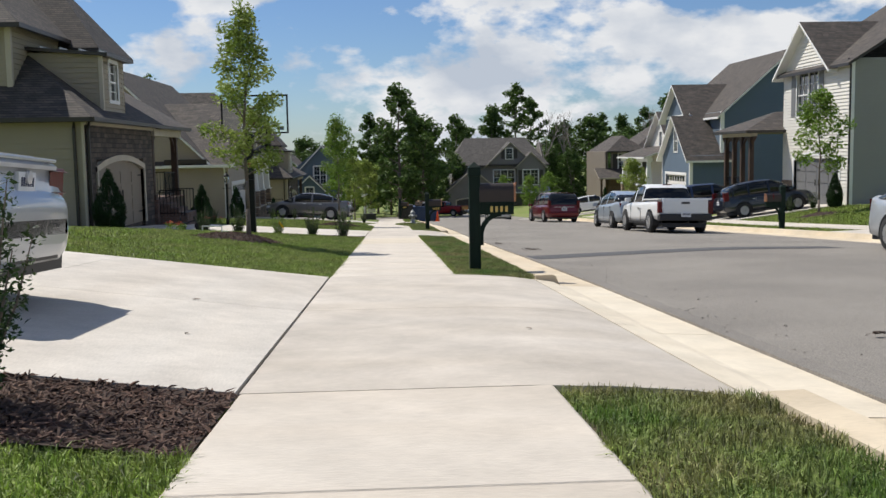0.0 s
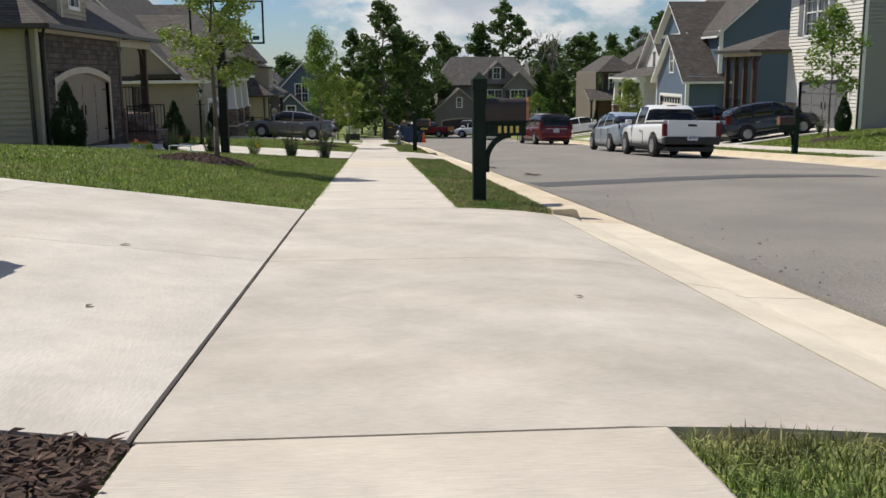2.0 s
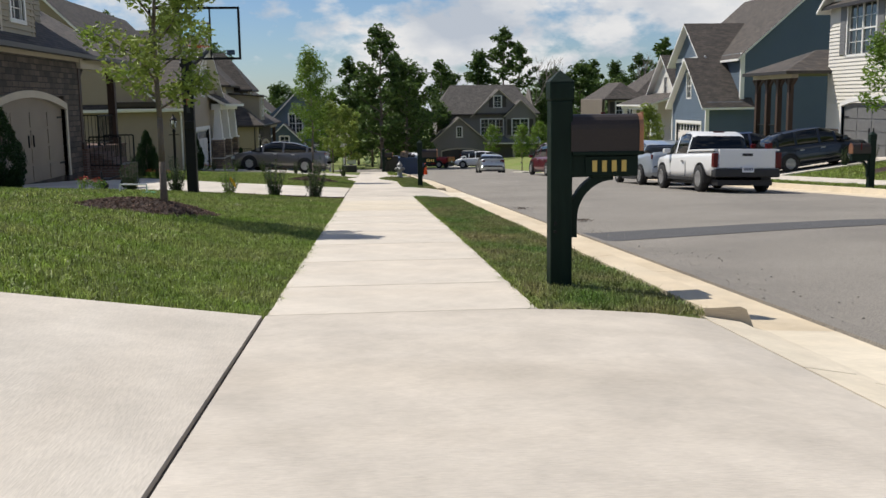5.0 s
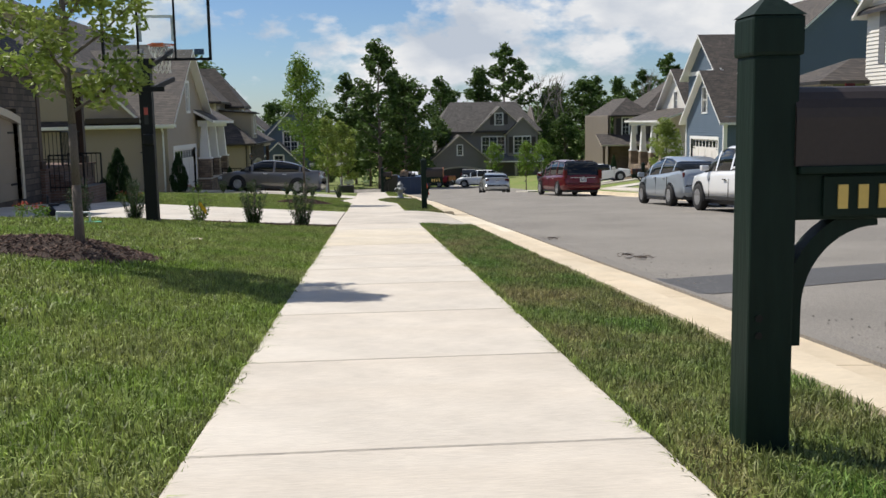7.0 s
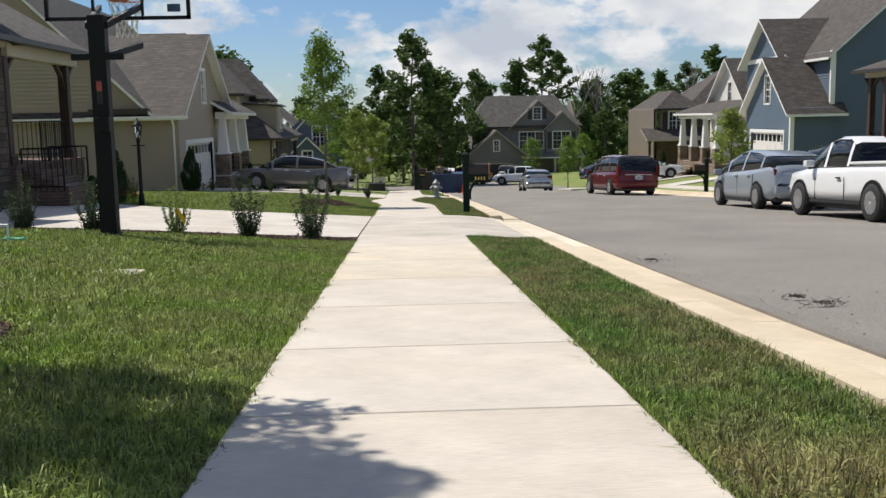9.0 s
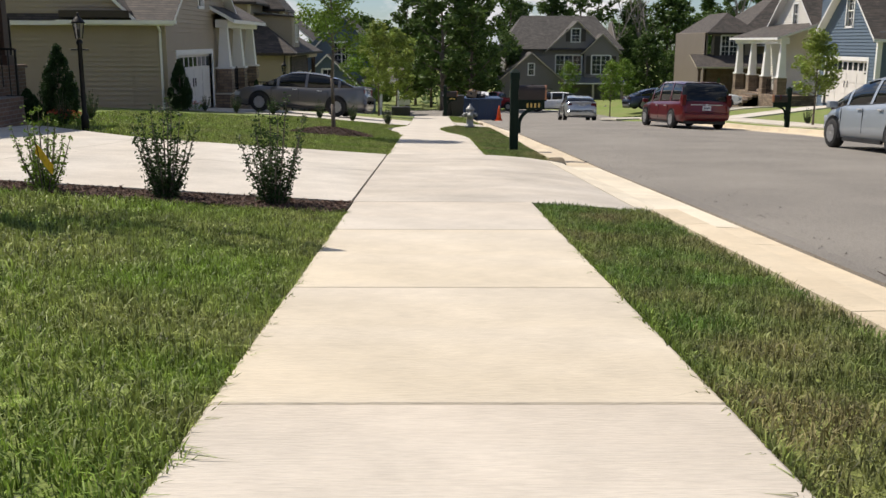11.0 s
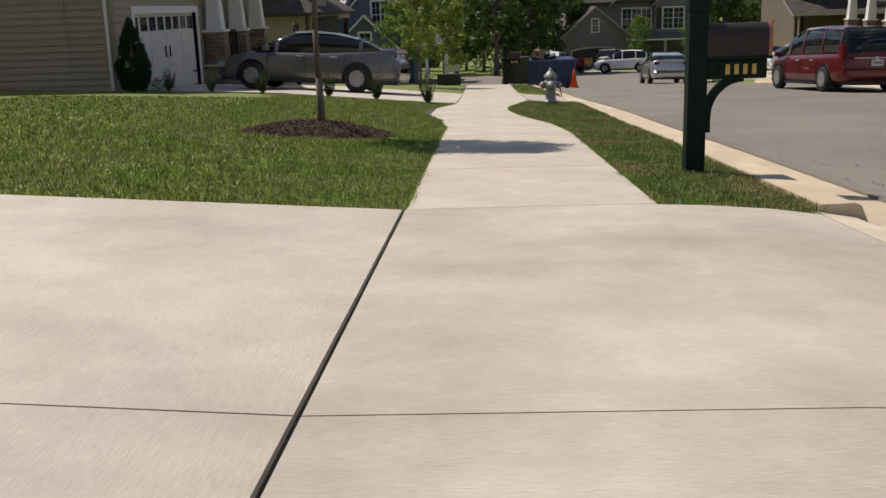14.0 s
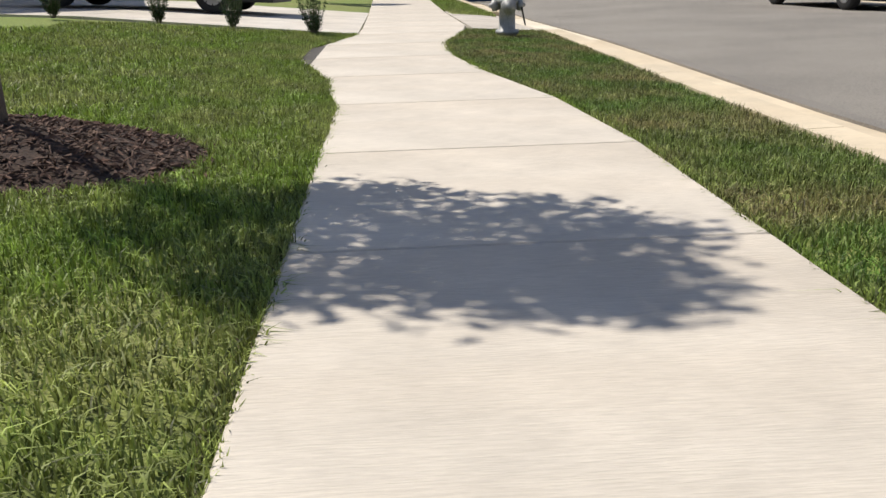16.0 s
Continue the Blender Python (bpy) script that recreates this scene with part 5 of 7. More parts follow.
YOUNG = "young street tree with a slim grey trunk and light green leaves"
tree("young_tree", YOUNG, -2.68, 10.45, lie(-2.68, 10.45) + 0.08, 4.75, 1.25, 0.84, 7000, 0.043, "leaf_light", 3, 0.045, 20, group="young street trees", top_narrow=0.42)
mulch_mound("mulch_ring_1", "mound of shredded bark round a young tree", -2.9, 10.5, 0.98, 0.8, 0.13, 2600, 5)
tree("young_tree", "young maple with a slim trunk and full green crown", -2.06, 32.5, lie(-2.06, 32.5) + 0.08, 4.8, 1.75, 0.97, 5900, 0.047, "leaf", 8, 0.045, 22, group="young street trees", top_narrow=0.34)
mulch_mound("mulch_ring_2", "mound of shredded bark round a young tree", -2.10, 32.5, 0.98, 0.85, 0.13, 3400, 6)


# ---- vehicles ----
def on_ground(x, y, rz, length=2.6, width=1.5, height=lie):
    """A pose on the land, tilted with it."""
    c, s = math.cos(radians(rz)), math.sin(radians(rz))
    f, b = height(x + c * length / 2, y + s * length / 2), height(x - c * length / 2, y - s * length / 2)
    l, r = height(x - s * width / 2, y + c * width / 2), height(x + s * width / 2, y - c * width / 2)
    ax = Vector((c * length, s * length, f - b)).normalized()
    ay = Vector((-s * width, c * width, l - r))
    az = ax.cross(ay).normalized()
    ay = az.cross(ax)
    m = Matrix((ax, ay, az)).transposed().to_4x4()
    return Matrix.Translation((x, y, (f + b + l + r) / 4)) @ m


def loft(rings, closed=True):
    m = Mesh()
    n = len(rings[0])
    for r in rings:
        m.v += r
    for k in range(len(rings) - 1):
        for i in range(n if closed else n - 1):
            m.f.append((k * n + i, k * n + (i + 1) % n, (k + 1) * n + (i + 1) % n, (k + 1) * n + i))
    if closed:
        m.f += [tuple(range(n - 1, -1, -1)), tuple(range((len(rings) - 1) * n, len(rings) * n))]
    return m


# hull: place along the car, shoulder height, width share, underside; cab: place, roof height, width share
KINDS = {
    "sedan": dict(W=0.92, wb=2.8, R=0.335, rear=(-2.345, 1.06, 0.9, 0.26), hull=[(-2.46, 0.66, 0.66, 0.40), (-2.45, 0.74, 0.76, 0.33), (-2.41, 0.79, 0.86, 0.28), (-2.355, 0.83, 0.91, 0.26), (-2.335, 1.05, 0.89, 0.25), (-2.26, 1.09, 0.93, 0.24), (-1.6, 1.04, 0.99, 0.2), (-0.6, 0.97, 1.0, 0.19), (0.8, 0.95, 1.0, 0.19), (1.5, 0.92, 0.98, 0.2), (2.1, 0.80, 0.93, 0.22), (2.36, 0.68, 0.82, 0.26), (2.42, 0.55, 0.72, 0.34)],
                  cab=[(-1.95, 1.05, 0.80), (-1.35, 1.30, 0.76), (-0.75, 1.43, 0.72), (-0.1, 1.465, 0.71), (0.35, 1.43, 0.72), (0.8, 1.26, 0.77), (1.35, 0.96, 0.84)], pillars=[-1.45, -0.25, 0.78]),
    "hatch": dict(W=0.87, wb=2.7, R=0.315, hull=[(-2.22, 0.80, 0.74, 0.42), (-2.18, 1.06, 0.86, 0.30), (-1.95, 1.10, 0.95, 0.24), (-1.2, 1.03, 0.99, 0.2), (0.0, 0.97, 1.0, 0.19), (0.9, 0.95, 1.0, 0.19), (1.6, 0.86, 0.97, 0.2), (2.05, 0.72, 0.88, 0.24), (2.22, 0.58, 0.76, 0.32)],
                  cab=[(-2.1, 1.12, 0.80), (-1.6, 1.31, 0.77), (-0.9, 1.44, 0.73), (-0.1, 1.49, 0.71), (0.4, 1.44, 0.72), (0.95, 1.23, 0.78), (1.65, 0.92, 0.84)], pillars=[-1.5, -0.25, 0.8]),
    "van": dict(W=0.98, wb=3.0, R=0.345, hull=[(-2.5, 0.85, 0.80, 0.42), (-2.46, 1.02, 0.93, 0.32), (-2.2, 1.06, 0.98, 0.26), (-1.2, 1.05, 1.0, 0.22), (0.6, 1.02, 1.0, 0.21), (1.5, 0.98, 0.98, 0.22), (2.1, 0.86, 0.93, 0.25), (2.45, 0.66, 0.80, 0.32)],
                cab=[(-2.44, 1.06, 0.93), (-2.30, 1.55, 0.86), (-2.1, 1.70, 0.80), (-1.0, 1.76, 0.79), (0.2, 1.74, 0.79), (0.8, 1.58, 0.81), (1.75, 0.97, 0.88)], pillars=[-2.2, -1.15, 0.05, 0.9]),
    "suv": dict(W=0.92, wb=2.65, R=0.36, hull=[(-2.26, 0.85, 0.80, 0.48), (-2.2, 1.06, 0.92, 0.36), (-1.9, 1.12, 0.98, 0.3), (-1.0, 1.10, 1.0, 0.26), (0.6, 1.06, 1.0, 0.25), (1.4, 1.02, 0.98, 0.26), (2.0, 0.90, 0.93, 0.29), (2.26, 0.70, 0.80, 0.36)],
                cab=[(-2.12, 1.12, 0.86), (-1.85, 1.45, 0.80), (-1.4, 1.63, 0.77), (-0.6, 1.69, 0.76), (0.2, 1.66, 0.76), (0.7, 1.48, 0.79), (1.4, 1.05, 0.86)], pillars=[-1.75, -0.95, 0.05, 0.72]),
    "pickup": dict(W=0.92, wb=3.2, R=0.37, hull=[(-2.6, 0.98, 0.92, 0.55), (-2.56, 1.10, 0.96, 0.48), (-2.2, 1.12, 0.97, 0.42), (-0.62, 1.12, 0.97, 0.36), (-0.5, 1.10, 0.98, 0.34), (0.9, 1.09, 1.0, 0.34), (1.4, 1.06, 0.99, 0.34), (2.2, 0.98, 0.95, 0.38), (2.55, 0.76, 0.84, 0.44)],
                   cab=[(-0.62, 1.12, 0.86), (-0.55, 1.55, 0.80), (-0.35, 1.68, 0.77), (0.2, 1.70, 0.76), (0.55, 1.64, 0.77), (1.35, 1.08, 0.86)], pillars=[-0.5, 0.5]),
}


def wheel(parent, x, y, r, side, rim="rim"):
    w = part("wheel", Mesh().lathe([(r * 0.60, -0.10), (r * 0.93, -0.105), (r, -0.075), (r, 0.075), (r * 0.93, 0.105), (r * 0.60, 0.10)], 24, pose(0, 0, 0, 90)), "tyre", parent, "black rubber tyre", True)
    w.location = (x, y, r)
    m = Mesh().lathe([(r * 0.60, 0.0), (r * 0.64, 0.09), (r * 0.60, 0.105), (r * 0.56, 0.06), (r * 0.1, 0.055), (0.01, 0.07)], 20, pose(0, 0, 0, 90 * side))
    part("rim", m, "plastic", w, "dark wheel dish", True)
    sp = Mesh()
    for k in range(10):
        a = 2 * math.pi * k / 10
        ca, sa = math.cos(a), math.sin(a)
        d = 0.046 * r / 0.33
        pts = [(r * 0.12, -d * 1.2), (r * 0.60, -d), (r * 0.60, d), (r * 0.12, d * 1.2)]
        sp.add([(p * ca - q * sa, -side * 0.108, p * sa + q * ca) for p, q in pts] + [(p * ca - q * sa, -side * 0.075, p * sa + q * ca) for p, q in pts],
               [(0, 1, 2, 3), (3, 2, 1, 0), (0, 4, 5, 1), (2, 6, 7, 3)])
    sp.lathe([(r * 0.13, 0.07), (r * 0.12, 0.112), (0.01, 0.115)], 12, pose(0, 0, 0, 90 * side))
    part("spokes", sp, rim, w)


def vehicle(name, label, kind, x, y, rz, color, category="car", height=lie, size=(1, 1, 1)):
    k = KINDS[kind]
    W, hull, cab = k["W"], k["hull"], k["cab"]
    t = thing(name, label, category, group="parked vehicles")
    t.matrix_world = on_ground(x, y, rz, k["wb"], 1.5, height) @ Matrix.Diagonal((*size, 1))
    rings = []
    for px, zb, w, zu in hull:
        w = w * W
        half = [(w * 0.80, zu), (w * 0.97, zu + 0.07), (w, zu + 0.22), (w * 1.0, zu + 0.38 * (zb - zu)), (w * 0.985, zb - 0.16), (w * 0.95, zb - 0.05), (w * 0.86, zb - 0.005), (w * 0.45, zb + 0.02)]
        rings.append([(px, a, b) for a, b in half] + [(px, -a, b) for a, b in half[::-1]])
    part("body", loft(rings), color, t, "painted body shell", True)
    # cab: dark glass with painted roof and pillars
    g = []
    belt = [lerp(px, [(h[0], h[1]) for h in hull]) - 0.03 for px, _, _ in cab]
    for (px, zr, w), zb in zip(cab, belt):
        wr, wb = w * W, min(0.93, lerp(px, [(h[0], h[2]) for h in hull])) * W
        u = max(0.0, min(1.0, (zr - zb) / 0.42))
        wt = wb + (wr - wb) * u
        zt = max(zr, zb + 0.01)
        half = [(wb, zb), (wb + (wt - wb) * 0.55, zb + (zt - zb) * 0.55), (wt, zb + (zt - zb) * 0.90), (wt * 0.82, zt)]
        g.append([(px, a, b) for a, b in half] + [(px, -a, b) for a, b in half[::-1]])
    part("cab_glass", loft(g), "car_glass", t, "dark tinted windows", True)
    inner = [r for r, c in zip(g, cab) if c[1] > max(q[1] for q in cab) - 0.20]
    top = [[(px, yy * 1.012, zz + 0.012) for px, yy, zz in r[2:6]] for r in inner]
    part("roof", loft(top, False), color, t, "painted roof", True)
    for px in k["pillars"]:
        for s in (0, 1):
            m = Mesh()
            pts = []
            for q in (-0.05, 0.05):
                xx = px + q
                row = []
                for i in range(3):
                    row.append((xx, lerp(xx, [(r[0][0], r[i][1]) for r in g]) * 1.014, lerp(xx, [(r[0][0], r[i][2]) for r in g]) + 0.004))
                pts += row
            if s:
                pts = [(a, -b, c) for a, b, c in pts]
            part("pillar", m.add(pts, [(0, 1, 4, 3), (1, 2, 5, 4)]), color, t)
    part("underside", Mesh().box(hull[1][0] + 0.05, hull[-2][0] - 0.05, -W * 0.8, W * 0.8, 0.2, 0.34), "plastic", t)
    for sx in (-1, 1):
        for sy in (-1, 1):
            wheel(t, sx * k["wb"] / 2 + 0.02, sy * (W - 0.078), k["R"], -sy)
            arc = Mesh()
            R = k["R"] + 0.07
            pts = [(R * math.cos(a), R * math.sin(a)) for a in [math.pi * (q / 16 * 1.16 - 0.08) for q in range(17)]]
            arc.add([(sx * k["wb"] / 2 + 0.02 + p, sy * (W + 0.004), k["R"] + q) for p, q in pts] + [(sx * k["wb"] / 2 + 0.02 + p, sy * (W - 0.3), k["R"] + q) for p, q in pts],
                    [tuple(range(17)), tuple(range(16, -1, -1))] + [(i, i + 1, 18 + i, 17 + i) for i in range(16)])
            part("wheel_arch", arc, "plastic", t)
    rear, nose = k.get("rear", hull[1]), hull[-2]
    for s in (-1, 1):
        zz = rear[1] - 0.10
        if kind in ("van", "suv"):
            part("tail_lamp", Mesh().box(rear[0] - 0.02, rear[0] + 0.22, s * W * 0.80, s * W * 0.945, zz - 0.06, zz + 0.34, bevel=0.02), "lamp_red", t)
        elif kind == "pickup":
            part("tail_lamp", Mesh().box(rear[0] - 0.05, rear[0] + 0.12, s * W * 0.84, s * W * 0.98, zz - 0.32, zz + 0.06, bevel=0.02), "lamp_red", t)
        else:
            part("tail_lamp", Mesh().box(rear[0] - 0.006, rear[0] + 0.2, s * W * 0.60, s * W * 0.865, zz - 0.13, zz + 0.04, bevel=0.03), "lamp_red", t)
        part("headlamp", Mesh().box(nose[0] - 0.28, nose[0] + 0.03, s * W * 0.55, s * W * 0.88, nose[1] - 0.16, nose[1] - 0.03, bevel=0.025), "lamp_clear", t)
        part("mirror", Mesh().box(cab[-1][0] - 0.45, cab[-1][0] - 0.27, s * W * 0.97, s * (W + 0.17), belt[-1] + 0.05, belt[-1] + 0.19, bevel=0.03), color, t)
        for hx in ((-0.75, 0.15) if kind != "pickup" else (-0.2,)):
            part("door_handle", Mesh().box(hx - 0.09, hx + 0.09, s * (W - 0.01), s * (W + 0.022), 0.83, 0.86, bevel=0.008), "rim" if kind != "pickup" else "plastic", t)
        for hx in ((-1.05, 0.0, 1.0) if kind != "pickup" else (-0.45, 0.85)):
            part("door_gap", Mesh().box(hx - 0.004, hx + 0.004, s * (W - 0.012), s * (W + 0.0025), 0.36, 0.86), "plastic", t)
        part("sill", Mesh().box(-k["wb"] / 2 + 0.5, k["wb"] / 2 - 0.5, s * W * 0.93, s * W * 0.995, hull[4][3] - 0.02, hull[4][3] + 0.05), "plastic", t)
    bz = rear[3] + 0.14
    up = 0.18 if kind == "sedan" else 0.0
    if kind == "pickup":
        up = -0.31
        part("bumper", Mesh().box(rear[0] - 0.12, rear[0] + 0.2, -W * 0.95, W * 0.95, bz - 0.20, bz + 0.03, bevel=0.04), "plastic", t)
    elif kind == "sedan":
        part("bumper_insert", Mesh().box(rear[0] - 0.105, rear[0] + 0.2, -W * 0.55, W * 0.55, bz - 0.10, bz - 0.01, bevel=0.02), "plastic", t)
    else:
        part("bumper", Mesh().box(rear[0] - 0.09, rear[0] + 0.2, -W * 0.86, W * 0.86, bz - 0.05, bz + 0.14, bevel=0.04), color, t)
    plate = part("number_plate", Mesh().box(rear[0] - 0.075 + (0.045 if up > 0 else -0.055 if up else 0), rear[0] - 0.045 + (0.045 if up > 0 else 0), -0.16, 0.16, bz + 0.24 + up, bz + 0.40 + up, bevel=0.004), "plate", t)
    for q in range(6):
        part("bar", Mesh().box(rear[0] - 0.079 + (0.045 if up > 0 else -0.055 if up else 0), rear[0] - 0.074 + (0.045 if up > 0 else -0.055 if up else 0), -0.12 + q * 0.042, -0.095 + q * 0.042, bz + 0.29 + up, bz + 0.36 + up), "ink", plate)
    if kind != "pickup":
        part("rear_shelf", Mesh().box(rear[0] - 0.035, rear[0] + 0.02, -W * 0.62, W * 0.62, bz + 0.43 + up, bz + 0.46 + up), "rim", t, "bright strip across the tail")
    if kind == "sedan":
        part("boot_lip", Mesh().box(rear[0] - 0.005, rear[0] + 0.16, -W * 0.72, W * 0.72, 1.07, 1.10, bevel=0.012), color, t)
        part("boot_seam", Mesh().box(rear[0] - 0.024, rear[0] + 0.03, -W * 0.72, W * 0.72, 0.812, 0.824), "plastic", t)
    if kind == "pickup":
        part("bed_well", Mesh().box(-2.48, -0.68, -W * 0.84, W * 0.84, 1.125, 1.145), "plastic", t, "black bed liner")
        part("bed_rail", Mesh().box(-2.56, -0.62, W * 0.84, W * 0.97, 1.11, 1.17, bevel=0.02), color, t)
        part("bed_rail", Mesh().box(-2.56, -0.62, -W * 0.97, -W * 0.84, 1.11, 1.17, bevel=0.02), color, t)
        part("tailgate", Mesh().box(-2.63, -2.5, -W * 0.82, W * 0.82, 0.66, 1.17, bevel=0.025), color, t)
        part("tailgate_handle", Mesh().box(-2.645, -2.62, -0.14, 0.14, 0.98, 1.05, bevel=0.01), "plastic", t)
        part("brake_lamp", Mesh().box(-0.60, -0.52, -0.15, 0.15, 1.655, 1.69, bevel=0.01), "lamp_red", t)
    if kind in ("sedan", "hatch", "suv", "van"):
        part("badge", Mesh().lathe([(0.05, 0), (0.05, 0.02), (0.03, 0.025)], 16, pose(rear[0] - 0.03, 0, rear[1] - 0.12, 0, -90)), "rim", t)
    return t


SILVER, GREY = paint("silver_paint", (0.44, 0.46, 0.475), 0.35, 0.38), paint("gunmetal_paint", (0.15, 0.146, 0.14), 0.55, 0.3)
vehicle("parked_car", "silver sedan parked nose-in on the driveway", "sedan", -4.86, -1.82, 180, SILVER, size=(1, 1, 0.93))
vehicle("parked_car", "gunmetal grey sedan parked on a driveway", "sedan", -4.45, 46.2, 173, GREY, size=(0.97, 1, 1))
vehicle("pickup_truck", "white pickup truck parked at the opposite kerb", "pickup", 9.8, 25.3, 90, paint("white_paint", (0.78, 0.78, 0.77), 0.0, 0.35), "pickup truck", size=(1.05, 1.0, 0.99))
vehicle("parked_car", "silver-blue hatchback parked at the opposite kerb", "hatch", 10.0, 31.7, 90.5, paint("silver_blue_paint", (0.36, 0.40, 0.44), 0.35, 0.36), size=(1.06, 1.03, 1.03))
vehicle("minivan", "dark red minivan parked at the opposite kerb", "van", 9.95, 49.6, 96, paint("dark_red_paint", (0.145, 0.006, 0.010), 0.4), "minivan")
vehicle("parked_car", "silver sedan parked by the bend of the street", "sedan", 8.75, 69.0, 88, paint("pale_silver_paint", (0.58, 0.60, 0.60), 0.7), height=road_height)
vehicle("parked_suv", "white sport utility car by the end driveway", "suv", 10.9, 97, 165, paint("white_paint", (0.78, 0.78, 0.77)), height=lambda x, y: fall(y) - 0.18)
vehicle("parked_suv", "white utility car before the end garage", "suv", 11.4, 110.5, 80, paint("white_paint", (0.78, 0.78, 0.77)), height=lambda x, y: fall(y) - 0.15)
vehicle("pickup_truck", "red pickup truck far down the street", "pickup", 6.2, 101, 150, paint("red_paint", (0.30, 0.012, 0.012), 0.2), "pickup truck", height=lambda x, y: fall(y) - 0.2)
vehicle("parked_suv", "dark sport utility car on a driveway across the street", "suv", 17.2, 34.6, 0, paint("black_blue_paint", (0.022, 0.026, 0.034), 0.5), size=(0.92, 0.92, 0.94))
vehicle("parked_suv", "navy sport utility car on a driveway across the street", "suv", 15.4, 37.0, 0, paint("navy_paint", (0.03, 0.045, 0.09), 0.5))
vehicle("parked_car", "silver car parked at the opposite kerb", "sedan", 10.75, 8.2, 270, SILVER)
vehicle("parked_car", "white car on a far driveway", "sedan", 17.2, 72.8, 0, paint("white_paint", (0.78, 0.78, 0.77)))
vehicle("parked_car", "dark blue car on a far driveway", "sedan", 17.5, 86.5, 10, paint("navy_paint", (0.03, 0.045, 0.09), 0.5))


# ---- street furniture ----
def bar_figures(parent, m, n, w, h, gap, mat="gold"):
    for k in range(n):
        part("bar", Mesh().box(k * gap, k * gap + w, -0.006, 0, 0, h, m), mat, parent)


def mailbox():
    t = thing("mailbox", "dark green timber mailbox post with a bronze metal box", "mailbox", group="mailboxes")
    w = 0.073
    post = Mesh().box(-w, w, -w, w, -0.2, 1.20, bevel=0.009)
    post.box(-w * 1.12, w * 1.12, -w * 1.12, w * 1.12, 1.20, 1.32, bevel=0.012)
    post.box(-w * 0.96, w * 0.96, -w * 0.96, w * 0.96, 1.175, 1.205)
    part("post", post, "post_green", t)
    q = w * 1.14
    part("cap", Mesh().add([(-q, -q, 1.32), (q, -q, 1.32), (q, q, 1.32), (-q, q, 1.32), (0, 0, 1.395)], [(3, 2, 1, 0), (0, 1, 4), (1, 2, 4), (2, 3, 4), (3, 0, 4)]), "post_green", t)
    part("arm", Mesh().box(w - 0.01, 0.52, -0.055, 0.055, 0.70, 0.845, bevel=0.007), "post_green", t)
    part("shelf", Mesh().box(w, 0.55, -0.095, 0.095, 0.845, 0.868, bevel=0.004), "post_green", t)
    arc = [(w + 0.012, 0.30)] + [(w + 0.012 + 0.27 * (1 - math.cos(a)), 0.42 + 0.285 * math.sin(a)) for a in [math.pi / 2 * i / 12 for i in range(13)]]
    rings = []
    for k, (a, b) in enumerate(arc):
        (a0, b0), (a1, b1) = arc[max(0, k - 1)], arc[min(len(arc) - 1, k + 1)]
        ln = math.hypot(a1 - a0, b1 - b0)
        nx, nz = (b1 - b0) / ln * 0.028, -(a1 - a0) / ln * 0.028
        rings.append([(a - nx, -0.035, b - nz), (a + nx, -0.035, b + nz), (a + nx, 0.035, b + nz), (a - nx, 0.035, b - nz)])
    br = loft(rings)
    part("bracket", br, "post_green", t)
    for zz in (0.345, 0.40):
        part("screw_hole", Mesh().lathe([(0.012, 0), (0.012, 0.004), (0.002, 0.004)], 10, pose(-0.04, -w - 0.001, zz, 90)), "iron", t)
    # the box: a rounded hood
    prof = [(-0.085, 0.0), (0.085, 0.0), (0.085, 0.13)] + [(0.085 * math.cos(a), 0.13 + 0.085 * math.sin(a)) for a in [math.pi * i / 10 for i in range(1, 10)]] + [(-0.085, 0.13)]
    rings = [[(x, s * a, 0.868 + b * 1.12) for a, b in prof] for x, s in ((0.06, 1.0), (0.52, 1.0))]
    box_ob = part("box", loft(rings), "box_bronze", t, "bronze metal letter box")
    rings = [[(x, 1.06 * a, 0.864 + b * 1.15) for a, b in prof] for x in (0.518, 0.545)]
    part("door", loft(rings), "copper", box_ob, "copper-coloured front door")
    part("latch", Mesh().box(0.545, 0.56, -0.02, 0.02, 1.08, 1.12), "copper", box_ob)
    part("flag", Mesh().box(0.30, 0.33, 0.09, 0.1, 0.95, 1.12), "lamp_red", box_ob)
    plate = part("number_board", Mesh().box(0.16, 0.50, -0.068, -0.056, 0.712, 0.835, bevel=0.003), "post_green", t)
    bar_figures(plate, pose(0.205, -0.068, 0.735), 4, 0.032, 0.074, 0.066)
    return t


box_1 = mailbox()
box_1.matrix_world = pose(1.27, 4.45, lie(1.27, 4.45) + 0.01) @ Matrix.Diagonal((1.03, 1.03, 1.045, 1))
for bx, by, rz in ((1.54, 28.8, 0), (0.75, 56.5, 0), (12.65, 21.6, 180), (12.9 + bend(46), 46, 180), (12.9 + bend(60), 60, 180)):
    copy_thing(box_1, pose(bx, by, lie(bx, by) - 0.01, 0, 0, rz))


